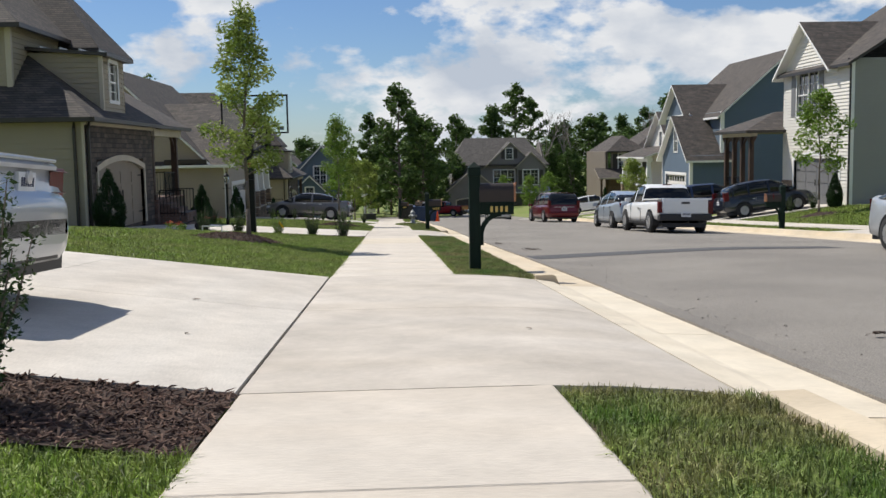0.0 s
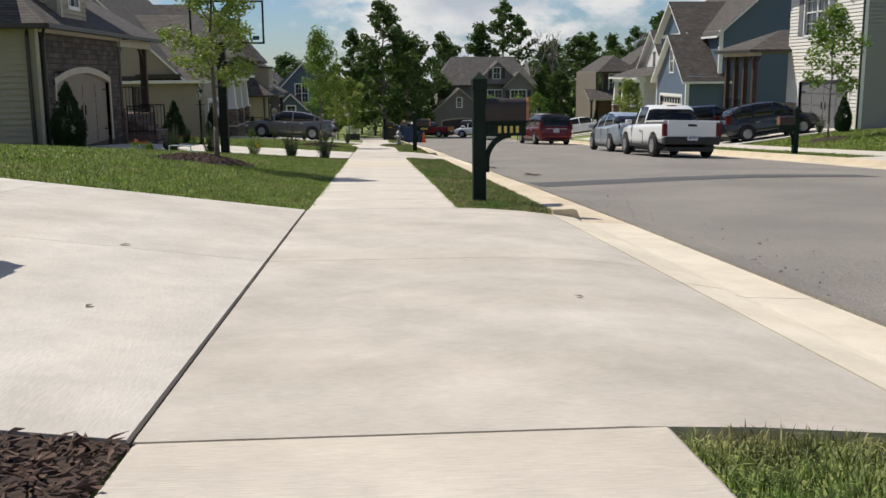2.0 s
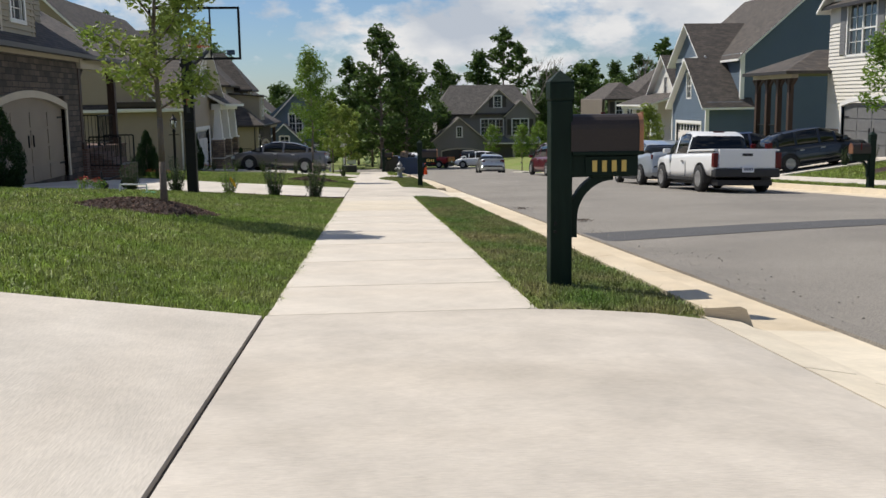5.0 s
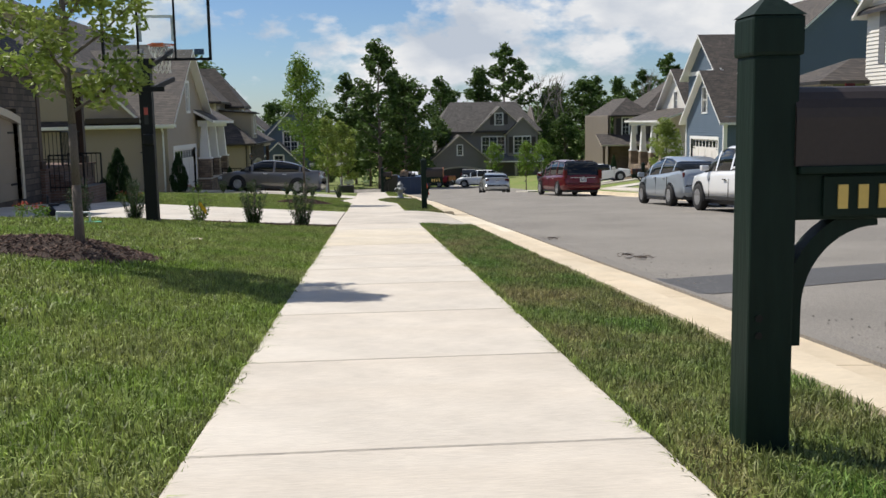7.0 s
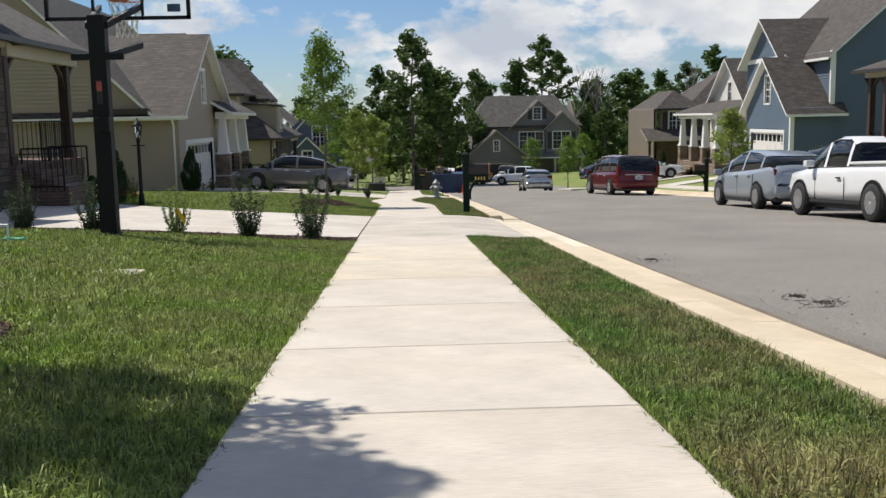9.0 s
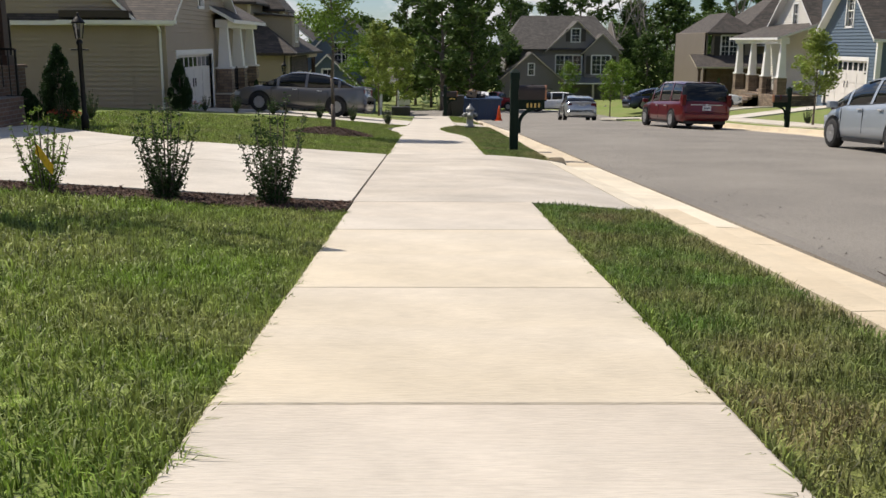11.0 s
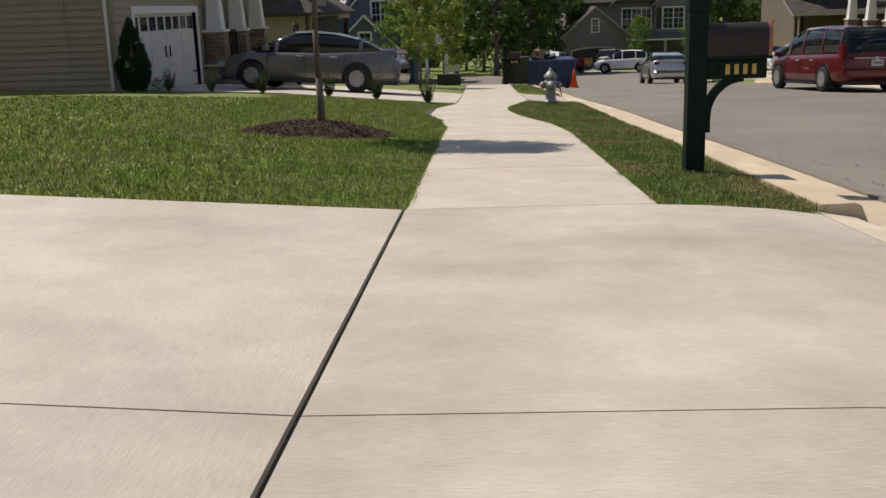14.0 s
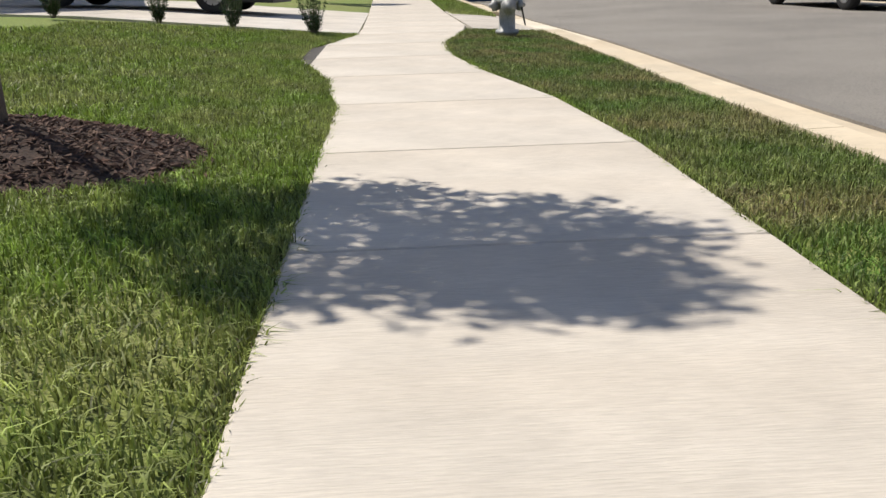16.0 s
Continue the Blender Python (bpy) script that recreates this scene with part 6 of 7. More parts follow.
def basketball_hoop(x, y, z):
    t = thing("basketball_hoop", "black in-ground basketball hoop with a clear backboard", "basketball hoop", x, y, z)
    part("pole", Mesh().box(-0.103, 0.103, -0.088, 0.088, -0.2, 2.75, bevel=0.012), "iron", t, "square black steel pole")
    part("pole_base", Mesh().box(-0.12, 0.12, -0.12, 0.12, -0.1, 0.05, bevel=0.012), "iron", t)
    part("crank_box", Mesh().box(-0.06, 0.11, -0.16, -0.08, 1.32, 1.5, bevel=0.02), "iron", t)
    part("warning_label", Mesh().box(-0.035, 0.035, -0.0905, -0.088, 1.66, 1.96), "plastic", t)
    part("warning_sign", Mesh().box(-0.032, 0.032, -0.0935, -0.0905, 1.82, 1.94), "label_red", t, "small red and white label")
    cx, cy = 0.09, 0.62
    for zz, z2 in ((2.62, 2.95), (2.25, 2.45)):
        for s in (-1, 1):
            part("lift_arm", Mesh().box(-0.03, 0.03, 0, 1, -0.04, 0.04, Matrix.Translation((s * 0.11, -0.05, zz)) @ Matrix(((1, 0.15 * s + 0.02, 0, 0), (0, 1.0, 0, 0), (0, z2 - zz, 1, 0), (0, 0, 0, 1))), bevel=0.008), "iron", t)
    part("counter_brace", Mesh().box(-0.32, 0.32, -0.10, -0.04, 2.2, 2.28, bevel=0.01), "iron", t)
    b = Mesh()
    x0, x1, z0, z1 = cx - 0.93, cx + 0.93, 2.75, 3.83
    for a in ((x0, x1, z0, z0 + 0.045), (x0, x1, z1 - 0.045, z1), (x0, x0 + 0.045, z0, z1), (x1 - 0.045, x1, z0, z1), (cx - 0.33, cx - 0.30, z0, z1), (cx + 0.30, cx + 0.33, z0, z1)):
        b.box(a[0], a[1], cy - 0.03, cy + 0.02, a[2], a[3])
    board = part("backboard_frame", b, "iron", t)
    pane = part("backboard", Mesh().box(x0 + 0.045, x1 - 0.045, cy, cy + 0.012, z0 + 0.045, z1 - 0.045), "board", board, "clear acrylic board")
    pane.visible_shadow = False
    sq = Mesh()
    for a in ((cx - 0.3, cx + 0.3, 3.48, 3.53), (cx - 0.3, cx - 0.25, 3.08, 3.5), (cx + 0.25, cx + 0.3, 3.08, 3.5)):
        sq.box(a[0], a[1], cy + 0.013, cy + 0.016, a[2], a[3])
    part("target_square", sq, "white_line", board)
    part("maker_mark", Mesh().box(x1 - 0.3, x1 - 0.13, cy + 0.013, cy + 0.016, z0 + 0.1, z0 + 0.2), "bin_blue", board)
    ring = Mesh()
    for k in range(24):
        a0, a1 = 2 * math.pi * k / 24, 2 * math.pi * (k + 1) / 24
        ring.tube((cx + 0.23 * math.cos(a0), cy + 0.38 + 0.23 * math.sin(a0), 3.05), (cx + 0.23 * math.cos(a1), cy + 0.38 + 0.23 * math.sin(a1), 3.05), 0.012, n=6, caps=False)
    ring.box(cx - 0.1, cx + 0.1, cy + 0.01, cy + 0.17, 3.0, 3.06)
    part("rim", ring, "rim_orange", t, "orange steel rim")
    net = Mesh()
    rows = [(0.225, 3.04), (0.2, 2.94), (0.165, 2.84), (0.14, 2.74), (0.135, 2.64), (0.15, 2.56)]
    for k in range(12):
        for (r0, za), (r1, zb), j in zip(rows, rows[1:], range(5)):
            for d in (-0.5, 0.5):
                a0, a1 = 2 * math.pi * (k + 0.5 * j) / 12, 2 * math.pi * (k + 0.5 * j + d) / 12
                net.tube((cx + r0 * math.cos(a0), cy + 0.38 + r0 * math.sin(a0), za), (cx + r1 * math.cos(a1), cy + 0.38 + r1 * math.sin(a1), zb), 0.006, n=4, caps=False)
    part("net", net, "net", t, "white cord net")
    return t


basketball_hoop(-3.70, 18.15, lie(-3.70, 18.15) - 0.02)


def fire_hydrant(x, y, z):
    t = thing("fire_hydrant", "weathered silver fire hydrant in the verge", "fire hydrant", x, y, z)
    part("barrel", Mesh().lathe([(0.12, -0.1), (0.12, 0.05), (0.15, 0.05), (0.15, 0.09), (0.105, 0.10), (0.10, 0.42), (0.14, 0.43), (0.14, 0.48), (0.11, 0.49), (0.105, 0.55)], 20), "hydrant", t, "", True)
    part("bonnet", Mesh().lathe([(0.135, 0.55), (0.135, 0.58), (0.10, 0.62), (0.06, 0.67), (0.03, 0.69), (0.03, 0.73), (0.005, 0.74)], 20), "hydrant", t, "", True)
    for a, r, ln in ((0, 0.055, 0.19), (180, 0.055, 0.19), (-90, 0.075, 0.2)):
        m = pose(0, 0, 0.40, 0, 90, 0)
        m = pose(0, 0, 0, 0, 0, a) @ m
        part("nozzle", Mesh().lathe([(r, 0.0), (r, ln - 0.06), (r * 1.3, ln - 0.06), (r * 1.3, ln), (r * 0.5, ln + 0.015), (r * 0.45, ln + 0.04), (0.003, ln + 0.04)], 14, m), "hydrant", t, "", True)
    chain = Mesh()
    for k in range(10):
        a0, a1 = k / 10, (k + 1) / 10
        chain.tube((0.17 + 0.05 * math.sin(a0 * 3), -0.1, 0.38 - 0.9 * a0 * (1 - a0)), (0.17 + 0.05 * math.sin(a1 * 3), -0.1, 0.38 - 0.9 * a1 * (1 - a1)), 0.008, n=5)
    part("chain", chain, "iron", t)
    return t


fire_hydrant(1.24, 40.6, lie(1.24, 40.6) - 0.03)


def lamp_post(x, y, z):
    t = thing("lamp_post", "black yard lamp post with a glass lantern", "lamp post", x, y, z)
    part("post", Mesh().lathe([(0.07, -0.1), (0.07, 0.25), (0.045, 0.3), (0.04, 1.5), (0.055, 1.52), (0.055, 1.56), (0.03, 1.6)], 12), "iron", t, "", True)
    part("cross_bar", Mesh().tube((-0.16, 0, 1.42), (0.16, 0, 1.42), 0.014), "iron", t)
    part("lantern_glass", Mesh().lathe([(0.06, 1.62), (0.095, 1.86)], 6), "lantern_glass", t)
    cage = Mesh()
    for k in range(6):
        a = math.pi * k / 3
        cage.tube((0.062 * math.cos(a), 0.062 * math.sin(a), 1.61), (0.098 * math.cos(a), 0.098 * math.sin(a), 1.87), 0.007, n=5)
    part("cage", cage, "iron", t)
    part("hood", Mesh().lathe([(0.125, 1.87), (0.11, 1.90), (0.04, 1.98), (0.02, 2.0), (0.02, 2.04), (0.003, 2.06)], 12), "iron", t, "", True)
    return t


lp = lamp_post(-6.15, 28.9, lie(-6.15, 28.9) - 0.02)
copy_thing(lp, pose(-6.2, 53.5, lie(-6.2, 53.5)))


def dumpster(x, y, z):
    t = thing("dumpster", "blue steel dumpster heaped with boxes and rubbish", "dumpster", x, y, z)
    prof = [(-0.85, 0.1), (0.85, 0.1), (0.95, 1.1), (-0.95, 1.1)]
    rings = [[(a, yy, b) for a, b in prof] for yy in (0.0, 2.6)]
    part("tub", loft(rings), "bin_blue", t)
    for k in range(6):
        xx = -0.85 + 0.34 * k
        part("rib", Mesh().box(xx - 0.04, xx + 0.04, -0.07, 0.0, 0.1, 1.05, bevel=0.01), "bin_blue", t)
    part("rail", Mesh().box(-1.0, 1.0, -0.09, 0.05, 1.04, 1.14, bevel=0.02), "bin_blue", t)
    for sx in (-0.6, 0.6):
        part("caster", Mesh().lathe([(0.07, -0.04), (0.08, 0), (0.07, 0.04)], 12, pose(sx, 0.3, 0.05, 90)), "plastic", t)
    rng = random.Random(4)
    for k in range(9):
        s = rng.uniform(0.15, 0.32)
        part("carton", Mesh().box(-s, s, -s * 0.8, s * 0.8, -s * 0.5, s * 0.5, pose(rng.uniform(-0.7, 0.7), rng.uniform(0.3, 2.2), 1.15 + rng.uniform(0, 0.15), rng.uniform(-20, 20), rng.uniform(-20, 20), rng.uniform(0, 90)), bevel=0.01), rng.choice(["cardboard", "cardboard", "plastic", "pvc"]), t)
    return t


dumpster(2.55, 58.3, lie(2.55, 58.3) - 0.05)
for k, (bx, by) in enumerate(((0.95, 58.0), (1.35, 57.5))):
    t = thing("wheelie_bin", "dark grey wheeled refuse bin by the dumpster", "bin", bx, by, lie(bx, by), group="bins by the dumpster")
    part("tub", Mesh().add([(-0.24, -0.27, 0.05), (0.24, -0.27, 0.05), (0.24, 0.27, 0.05), (-0.24, 0.27, 0.05), (-0.3, -0.33, 0.95), (0.3, -0.33, 0.95), (0.3, 0.33, 0.95), (-0.3, 0.33, 0.95)],
                           [(3, 2, 1, 0), (0, 1, 5, 4), (1, 2, 6, 5), (2, 3, 7, 6), (3, 0, 4, 7), (4, 5, 6, 7)]), "plastic", t)
    part("lid", Mesh().box(-0.32, 0.32, -0.36, 0.36, 0.95, 1.02, bevel=0.03), "plastic", t)
    for s in (-1, 1):
        part("wheel", Mesh().lathe([(0.1, -0.03), (0.11, 0), (0.1, 0.03)], 14, pose(s * 0.26, 0.27, 0.1, 0, 90)), "tyre", t)

t = thing("traffic_cone", "orange traffic cone at the edge of the street", "traffic cone", 3.75 + bend(57.8), 57.8, lie(3.7 + bend(57.8), 57.8))
part("base", Mesh().box(-0.18, 0.18, -0.18, 0.18, 0, 0.04, bevel=0.01), "cone", t)
part("cone", Mesh().lathe([(0.14, 0.04), (0.03, 0.7), (0.02, 0.71)], 16), "cone", t, "", True)

t = thing("sign_post", "white yard sign post by the walk", "sign post", -1.7, 63, lie(-1.7, 63))
part("post", Mesh().box(-0.05, 0.05, -0.05, 0.05, -0.1, 1.25, bevel=0.01), "trim", t)
part("arm", Mesh().box(-0.05, 0.75, -0.03, 0.03, 1.0, 1.08), "trim", t)
part("board", Mesh().box(0.1, 0.7, -0.012, 0.012, 0.6, 0.95), "trim", t)
t = thing("black_bin", "low black recycling tub beside the walk", "recycling tub", -1.35, 58.5, lie(-1.35, 58.5))
part("tub", Mesh().box(-0.45, 0.45, -0.25, 0.25, 0, 0.42, bevel=0.03), "plastic", t)


# ---- shrubs and garden things ----
def shrub(seed, h, r, n=1300, mat="leaf_dark", size=0.020, loose=False):
    """An upright shrub: many stems from the ground, small dense leaves along them."""
    rng = random.Random(seed)
    t = thing("shrub", "upright holly shrub with small dark glossy leaves" if not loose else "sparse young shrub with pale green leaves", "shrub", group="hedge shrubs along the driveways")
    st, centres = Mesh(), []
    for k in range(15):
        a = k * 2.4 + rng.uniform(-0.3, 0.3)
        out = r * math.sqrt((k + 0.5) / 15)
        top = h * rng.uniform(0.62, 1.05) * (1 - 0.30 * out / r)
        p0, p1 = Vector((0.03 * math.cos(a), 0.03 * math.sin(a), -0.05)), Vector((out * 0.75 * math.cos(a), out * 0.75 * math.sin(a), top * 0.55))
        p2 = Vector((out * math.cos(a) * 1.05, out * math.sin(a) * 1.05, top))
        st.tube(p0, p1, 0.008, 0.006, 5, False)
        st.tube(p1, p2, 0.006, 0.002, 5, False)
        for f in range(7):
            q = p0.lerp(p1, 0.35 + 0.65 * f / 3) if f < 3 else p1.lerp(p2, (f - 3) / 3)
            centres.append((q.x, q.y, q.z, (0.055 if not loose else 0.05) * rng.uniform(0.7, 1.2) * (1.1 - 0.5 * f / 6) * h / 0.8))
    part("stem", st, "bark", t)
    part("foliage", leaf_cloud(centres, n, size, (1, 1, 1.2), seed), mat, t)
    return t


kinds = [shrub(11, 0.98, 0.28, 4300, size=0.0145), shrub(12, 0.86, 0.25, 3600, size=0.0145), shrub(13, 0.80, 0.25, 2000, "leaf", 0.0155, True)]
spots = [(0, -1.27, 19.36, 1.05), (1, -2.15, 19.30, 1.10), (2, -3.12, 19.25, 1.0), (1, -4.25, 19.2, 1.05), (0, -5.2, 19.2, 0.9), (0, -1.70, -4.58, 1.15), (1, -2.7, -4.5, 1.05)]
spots += [(1, -1.25, 41.1, 0.78), (0, -2.35, 41.5, 0.66), (1, -3.4, 41.8, 0.72), (1, -4.9, 42.1, 0.72), (0, -6.1, 42.4, 0.66), (1, -7.2, 42.9, 0.65)]
spots += [(1, -6.9, 29.9, 0.8), (0, -7.6, 30.4, 0.7), (1, 14.8, 49.2, 0.8), (1, 16.2, 49.6, 0.75), (0, 17.5, 50, 0.8), (1, -7.6, 33.4, 0.8), (1, 17.8, 33.2, 0.9), (0, 18.7, 32.9, 0.9)]
first = {}
for k, sx, sy, sc in spots:
    m = pose(sx, sy, lie(sx, sy) + (0.02 if not 18.6 < sy < 19.8 else -0.05), 0, 0, (sx * 97 + sy * 31) % 360) @ Matrix.Diagonal((sc, sc, sc, 1))
    if k not in first:
        first[k] = kinds[k]
        kinds[k].matrix_world = m
    else:
        o = copy_thing(kinds[k], m)
        o.matrix_basis = m
mulch_mound("mulch_bed_1", "bark mulch bed along the driveway edge", -2.98, 19.31, 2.32, 0.375, -0.03, 5000, 21, True)
mulch_mound("mulch_bed_2", "bark mulch bed at the driveway corner", -2.3, -4.61, 1.65, 0.585, -0.024, 5200, 22, True)


def evergreen(x, y, h, r, seed):
    t = thing("conical_evergreen", "dense conical dark green evergreen by a house wall", "evergreen", x, y, lie(x, y), group="conical evergreens")
    rng = random.Random(seed)
    cs = []
    for k in range(230):
        u = rng.random() ** 1.25
        rr = r * (math.sin(math.pi * min(0.5, 0.2 + u * 0.45)) if u < 0.3 else (1 - u) ** 0.75 * 1.15) * 0.85
        a = rng.uniform(0, 6.28)
        cs.append((rr * 0.75 * math.cos(a), rr * 0.75 * math.sin(a), 0.1 + u * h * 0.9, 0.11 * h / 1.7 * (1.1 - 0.5 * u)))
    part("trunk", Mesh().tube((0, 0, -0.1), (0, 0, h * 0.8), 0.04, 0.01), "bark", t)
    part("crown", leaf_cloud(cs, 15000, 0.026, (1, 1, 1.4), seed, 2.5), "conifer", t)


for k, (ex, ey, eh, er) in enumerate(((-7.85, 19.2, 1.75, 0.72), (-7.7, 31.9, 1.6, 0.62), (-8.0, 43.0, 1.6, 0.58), (-7.75, 30.4, 0.6, 0.42), (19.2, 31.9, 1.5, 0.5), (18.9, 75.2, 2.0, 0.4), (-7.2, 52.4, 1.2, 0.35))):
    evergreen(ex, ey, eh, er, 40 + k)
for k, (fx, fy) in enumerate(((-6.9, 29.9), (-7.3, 30.6), (-6.1, 18.9), (-7.7, 43.6), (17.0, 48.6))):
    t = thing("flower_clump", "low clump of red and orange flowers", "flowers", fx, fy, lie(fx, fy), group="flower clumps")
    part("foliage", leaf_cloud([(0, 0, 0.12, 0.2), (0.25, 0.1, 0.1, 0.18)], 260, 0.03, (1, 1, 0.7), 60 + k), "leaf", t)
    part("blossom", leaf_cloud([(0, 0, 0.22, 0.17), (0.25, 0.1, 0.2, 0.15)], 90, 0.025, (1, 1, 0.5), 70 + k), "flower", t)

t = thing("marker_flag", "small yellow utility flag on a wire", "marker flag", -3.0, 19.0, lie(-3.0, 19.0) - 0.04)
part("wire", Mesh().tube((0, 0, -0.05), (-0.06, 0, 0.42), 0.003, n=5), "iron", t)
fl = Mesh()
for k in range(6):
    fl.v += [(-0.06 + k * 0.025, 0.012 * math.sin(k * 1.2), 0.42 - k * 0.034), (-0.075 + k * 0.025, 0.012 * math.sin(k * 1.2 + 0.4), 0.34 - k * 0.034)]
fl.f = [(2 * k, 2 * k + 1, 2 * k + 3, 2 * k + 2) for k in range(5)]
part("flag", fl, "flag", t)
def ride_on_toy(x, y, rz):
    t = thing("ride_on_toy", "small black toy tricycle standing on the driveway", "toy tricycle", x, y, lie(x, y), rz)
    for wx, wy, r in ((0.26, 0.0, 0.12), (-0.22, 0.15, 0.09), (-0.22, -0.15, 0.09)):
        w = part("wheel", Mesh().lathe([(r * 0.5, -0.025), (r * 0.92, -0.028), (r, -0.012), (r, 0.012), (r * 0.92, 0.028), (r * 0.5, 0.025)], 16, pose(0, 0, 0, 90)), "tyre", t, "", True)
        w.location = (wx, wy, r)
        part("hub", Mesh().lathe([(r * 0.52, -0.018), (r * 0.52, 0.018), (0.01, 0.022)], 12, pose(0, 0, 0, 90)), "rim", w)
    part("frame", Mesh().tube((0.24, 0, 0.14), (0.14, 0, 0.36), 0.018).tube((0.16, 0, 0.3), (-0.2, 0, 0.2), 0.02).tube((-0.22, -0.15, 0.09), (-0.22, 0.15, 0.09), 0.012).tube((-0.2, 0, 0.2), (-0.22, 0, 0.09), 0.016), "plastic", t)
    part("seat", Mesh().box(-0.26, -0.06, -0.09, 0.09, 0.2, 0.25, bevel=0.02).box(-0.28, -0.24, -0.09, 0.09, 0.24, 0.4, bevel=0.015), "plastic", t)
    part("handlebar", Mesh().tube((0.13, -0.17, 0.4), (0.13, 0.17, 0.4), 0.013).tube((0.14, 0, 0.34), (0.13, 0, 0.4), 0.014), "iron", t)


ride_on_toy(-5.85, 20.3, 20)
t = thing("irrigation_pipe", "white plastic pipe standing in the lawn", "pipe", -4.2, 16.2, lie(-4.2, 16.2))
pp = Mesh().tube((0, 0, -0.05), (0, 0, 0.16), 0.014).tube((0.01, 0, 0.155), (-0.5, 0.05, 0.165), 0.014).tube((-0.5, 0.05, 0.165), (-0.5, 0.05, -0.05), 0.014)
part("pipe", pp, "pvc", t)
part("hose_end", Mesh().box(-0.1, 0.16, -0.07, 0.07, -0.03, 0.02, bevel=0.02), "green_plastic", t)
t = thing("valve_box", "weathered concrete valve box in the lawn", "valve box", -2.42, 13.7, lie(-2.42, 13.7) - 0.09)
part("frame", Mesh().box(-0.27, 0.27, -0.17, 0.17, 0, 0.06, bevel=0.012), "kerb_sandy", t)
part("lid", Mesh().box(-0.22, 0.22, -0.12, 0.12, 0.05, 0.072, bevel=0.008), "drive", t)
t = thing("ground_cap", "small grey plastic cap in the mulch", "utility cap", -1.72, -4.95, lie(-1.72, -4.95) + 0.03)
part("cap", Mesh().lathe([(0.055, -0.02), (0.055, 0.03), (0.04, 0.045), (0.003, 0.05)], 14), "hydrant", t, "", True)


# ---- twigs on the street ----
def litter(x, y, seed, n, r):
    rng = random.Random(seed)
    t = thing("twig_litter", "fallen twigs and leaves on the asphalt", "twigs", x, y, road_height(x, y) + 0.01, group="litter on the street")
    m = Mesh()
    for k in range(n):
        a, b = rng.uniform(0, 6.28), rng.uniform(0, 6.28)
        q = Vector((r * rng.uniform(-1, 1), 0.35 * r * rng.uniform(-1, 1), rng.uniform(0, 0.03)))
        m.tube(q, q + Vector((math.cos(a) * r * 0.4, math.sin(a) * r * 0.3, rng.uniform(-0.005, 0.035))), 0.004, 0.002, 4)
    part("twig", m, "bark", t)
    part("dead_leaf", leaf_cloud([(0, 0, 0.03, r * 0.6)], 70, 0.016, (1, 0.5, 0.1), seed), "bark", t)


for k, (lx, ly, ln, lr) in enumerate(((3.35, 13.2, 30, 0.17), (3.0, 17.2, 20, 0.13), (3.3, 13.6, 6, 0.15), (9.6, 44.5, 12, 0.3), (3.9, -1.5, 5, 0.1))):
    litter(lx, ly, 80 + k, ln, lr)


for k, (lx, ly, lr) in enumerate(((-1.57, -0.36, 0.045), (-1.25, -2.3, 0.03), (1.1, -1.9, 0.03), (0.55, -6.3, 0.04))):
    t = thing("fallen_leaf", "small curled brown leaf on the pale concrete", "leaf", lx, ly, (lie(lx, ly) if lx < 0.92 else apron_height(lx, ly)) + 0.004, group="fallen leaves on the concrete")
    part("leaf_blade", Mesh().add([(-lr, 0, 0), (-lr * 0.2, -lr * 0.5, 0.006), (lr, 0, 0.003), (-lr * 0.1, lr * 0.5, 0.007), (0, 0, 0.002)], [(0, 1, 4), (1, 2, 4), (2, 3, 4), (3, 0, 4)], pose(0, 0, 0, 0, 0, 70 * k)), "bark", t)

# ---- grit along the gutter ----
rng = random.Random(31)
grit = Mesh()
for k in range(600):
    gx_, gy_ = 2.8 + abs(rng.gauss(0, 0.55)), rng.uniform(-6, 34)
    gr = rng.uniform(0.004, 0.013) * (1.6 if rng.random() < 0.06 else 1)
    grit.add([(-gr, -gr * 0.6, 0), (gr * 0.8, -gr * 0.7, 0), (gr, gr * 0.6, 0), (-gr * 0.7, gr, 0), (0, 0, gr * 0.9)], [(0, 1, 4), (1, 2, 4), (2, 3, 4), (3, 0, 4)],
             pose(gx_, gy_, road_height(gx_, gy_) + 0.003, 0, 0, rng.uniform(0, 360)))
tagged(part("road_grit", grit, "asphalt", None, "sandy grit and small stones along the gutter"), category="grit", kind="stuff")


# ---- woods and further trees ----
OAK = "tall dark green woodland tree"
oak = tree("woodland_tree", OAK, 1.2, 101, fall(101) - 0.2, 15.5, 1.5, 3.1, 4200, 0.25, "leaf_wood", 21, 0.22, 26, 1.6, group="woodland trees", top_narrow=0.65)
ash = tree("woodland_tree", "broad green woodland tree", 3.9, 103, fall(103) - 0.2, 11.8, 1.0, 3.4, 3900, 0.24, "leaf_wood", 22, 0.2, 26, 1.8, group="woodland trees", top_narrow=0.7)
slim = tree("woodland_tree", "tall slender woodland tree with an open crown", 19.2, 137, fall(137) - 0.3, 19.5, 7, 3.0, 2600, 0.28, "leaf_wood", 23, 0.24, 20, 1.6, group="woodland trees", top_narrow=0.8)
pine = tree("woodland_tree", "full green woodland tree with layered limbs", 15.4, 136, fall(136) - 0.3, 16.0, 2, 3.4, 4600, 0.27, "leaf_wood", 24, 0.22, 30, 1.6, group="woodland trees", top_narrow=0.3)
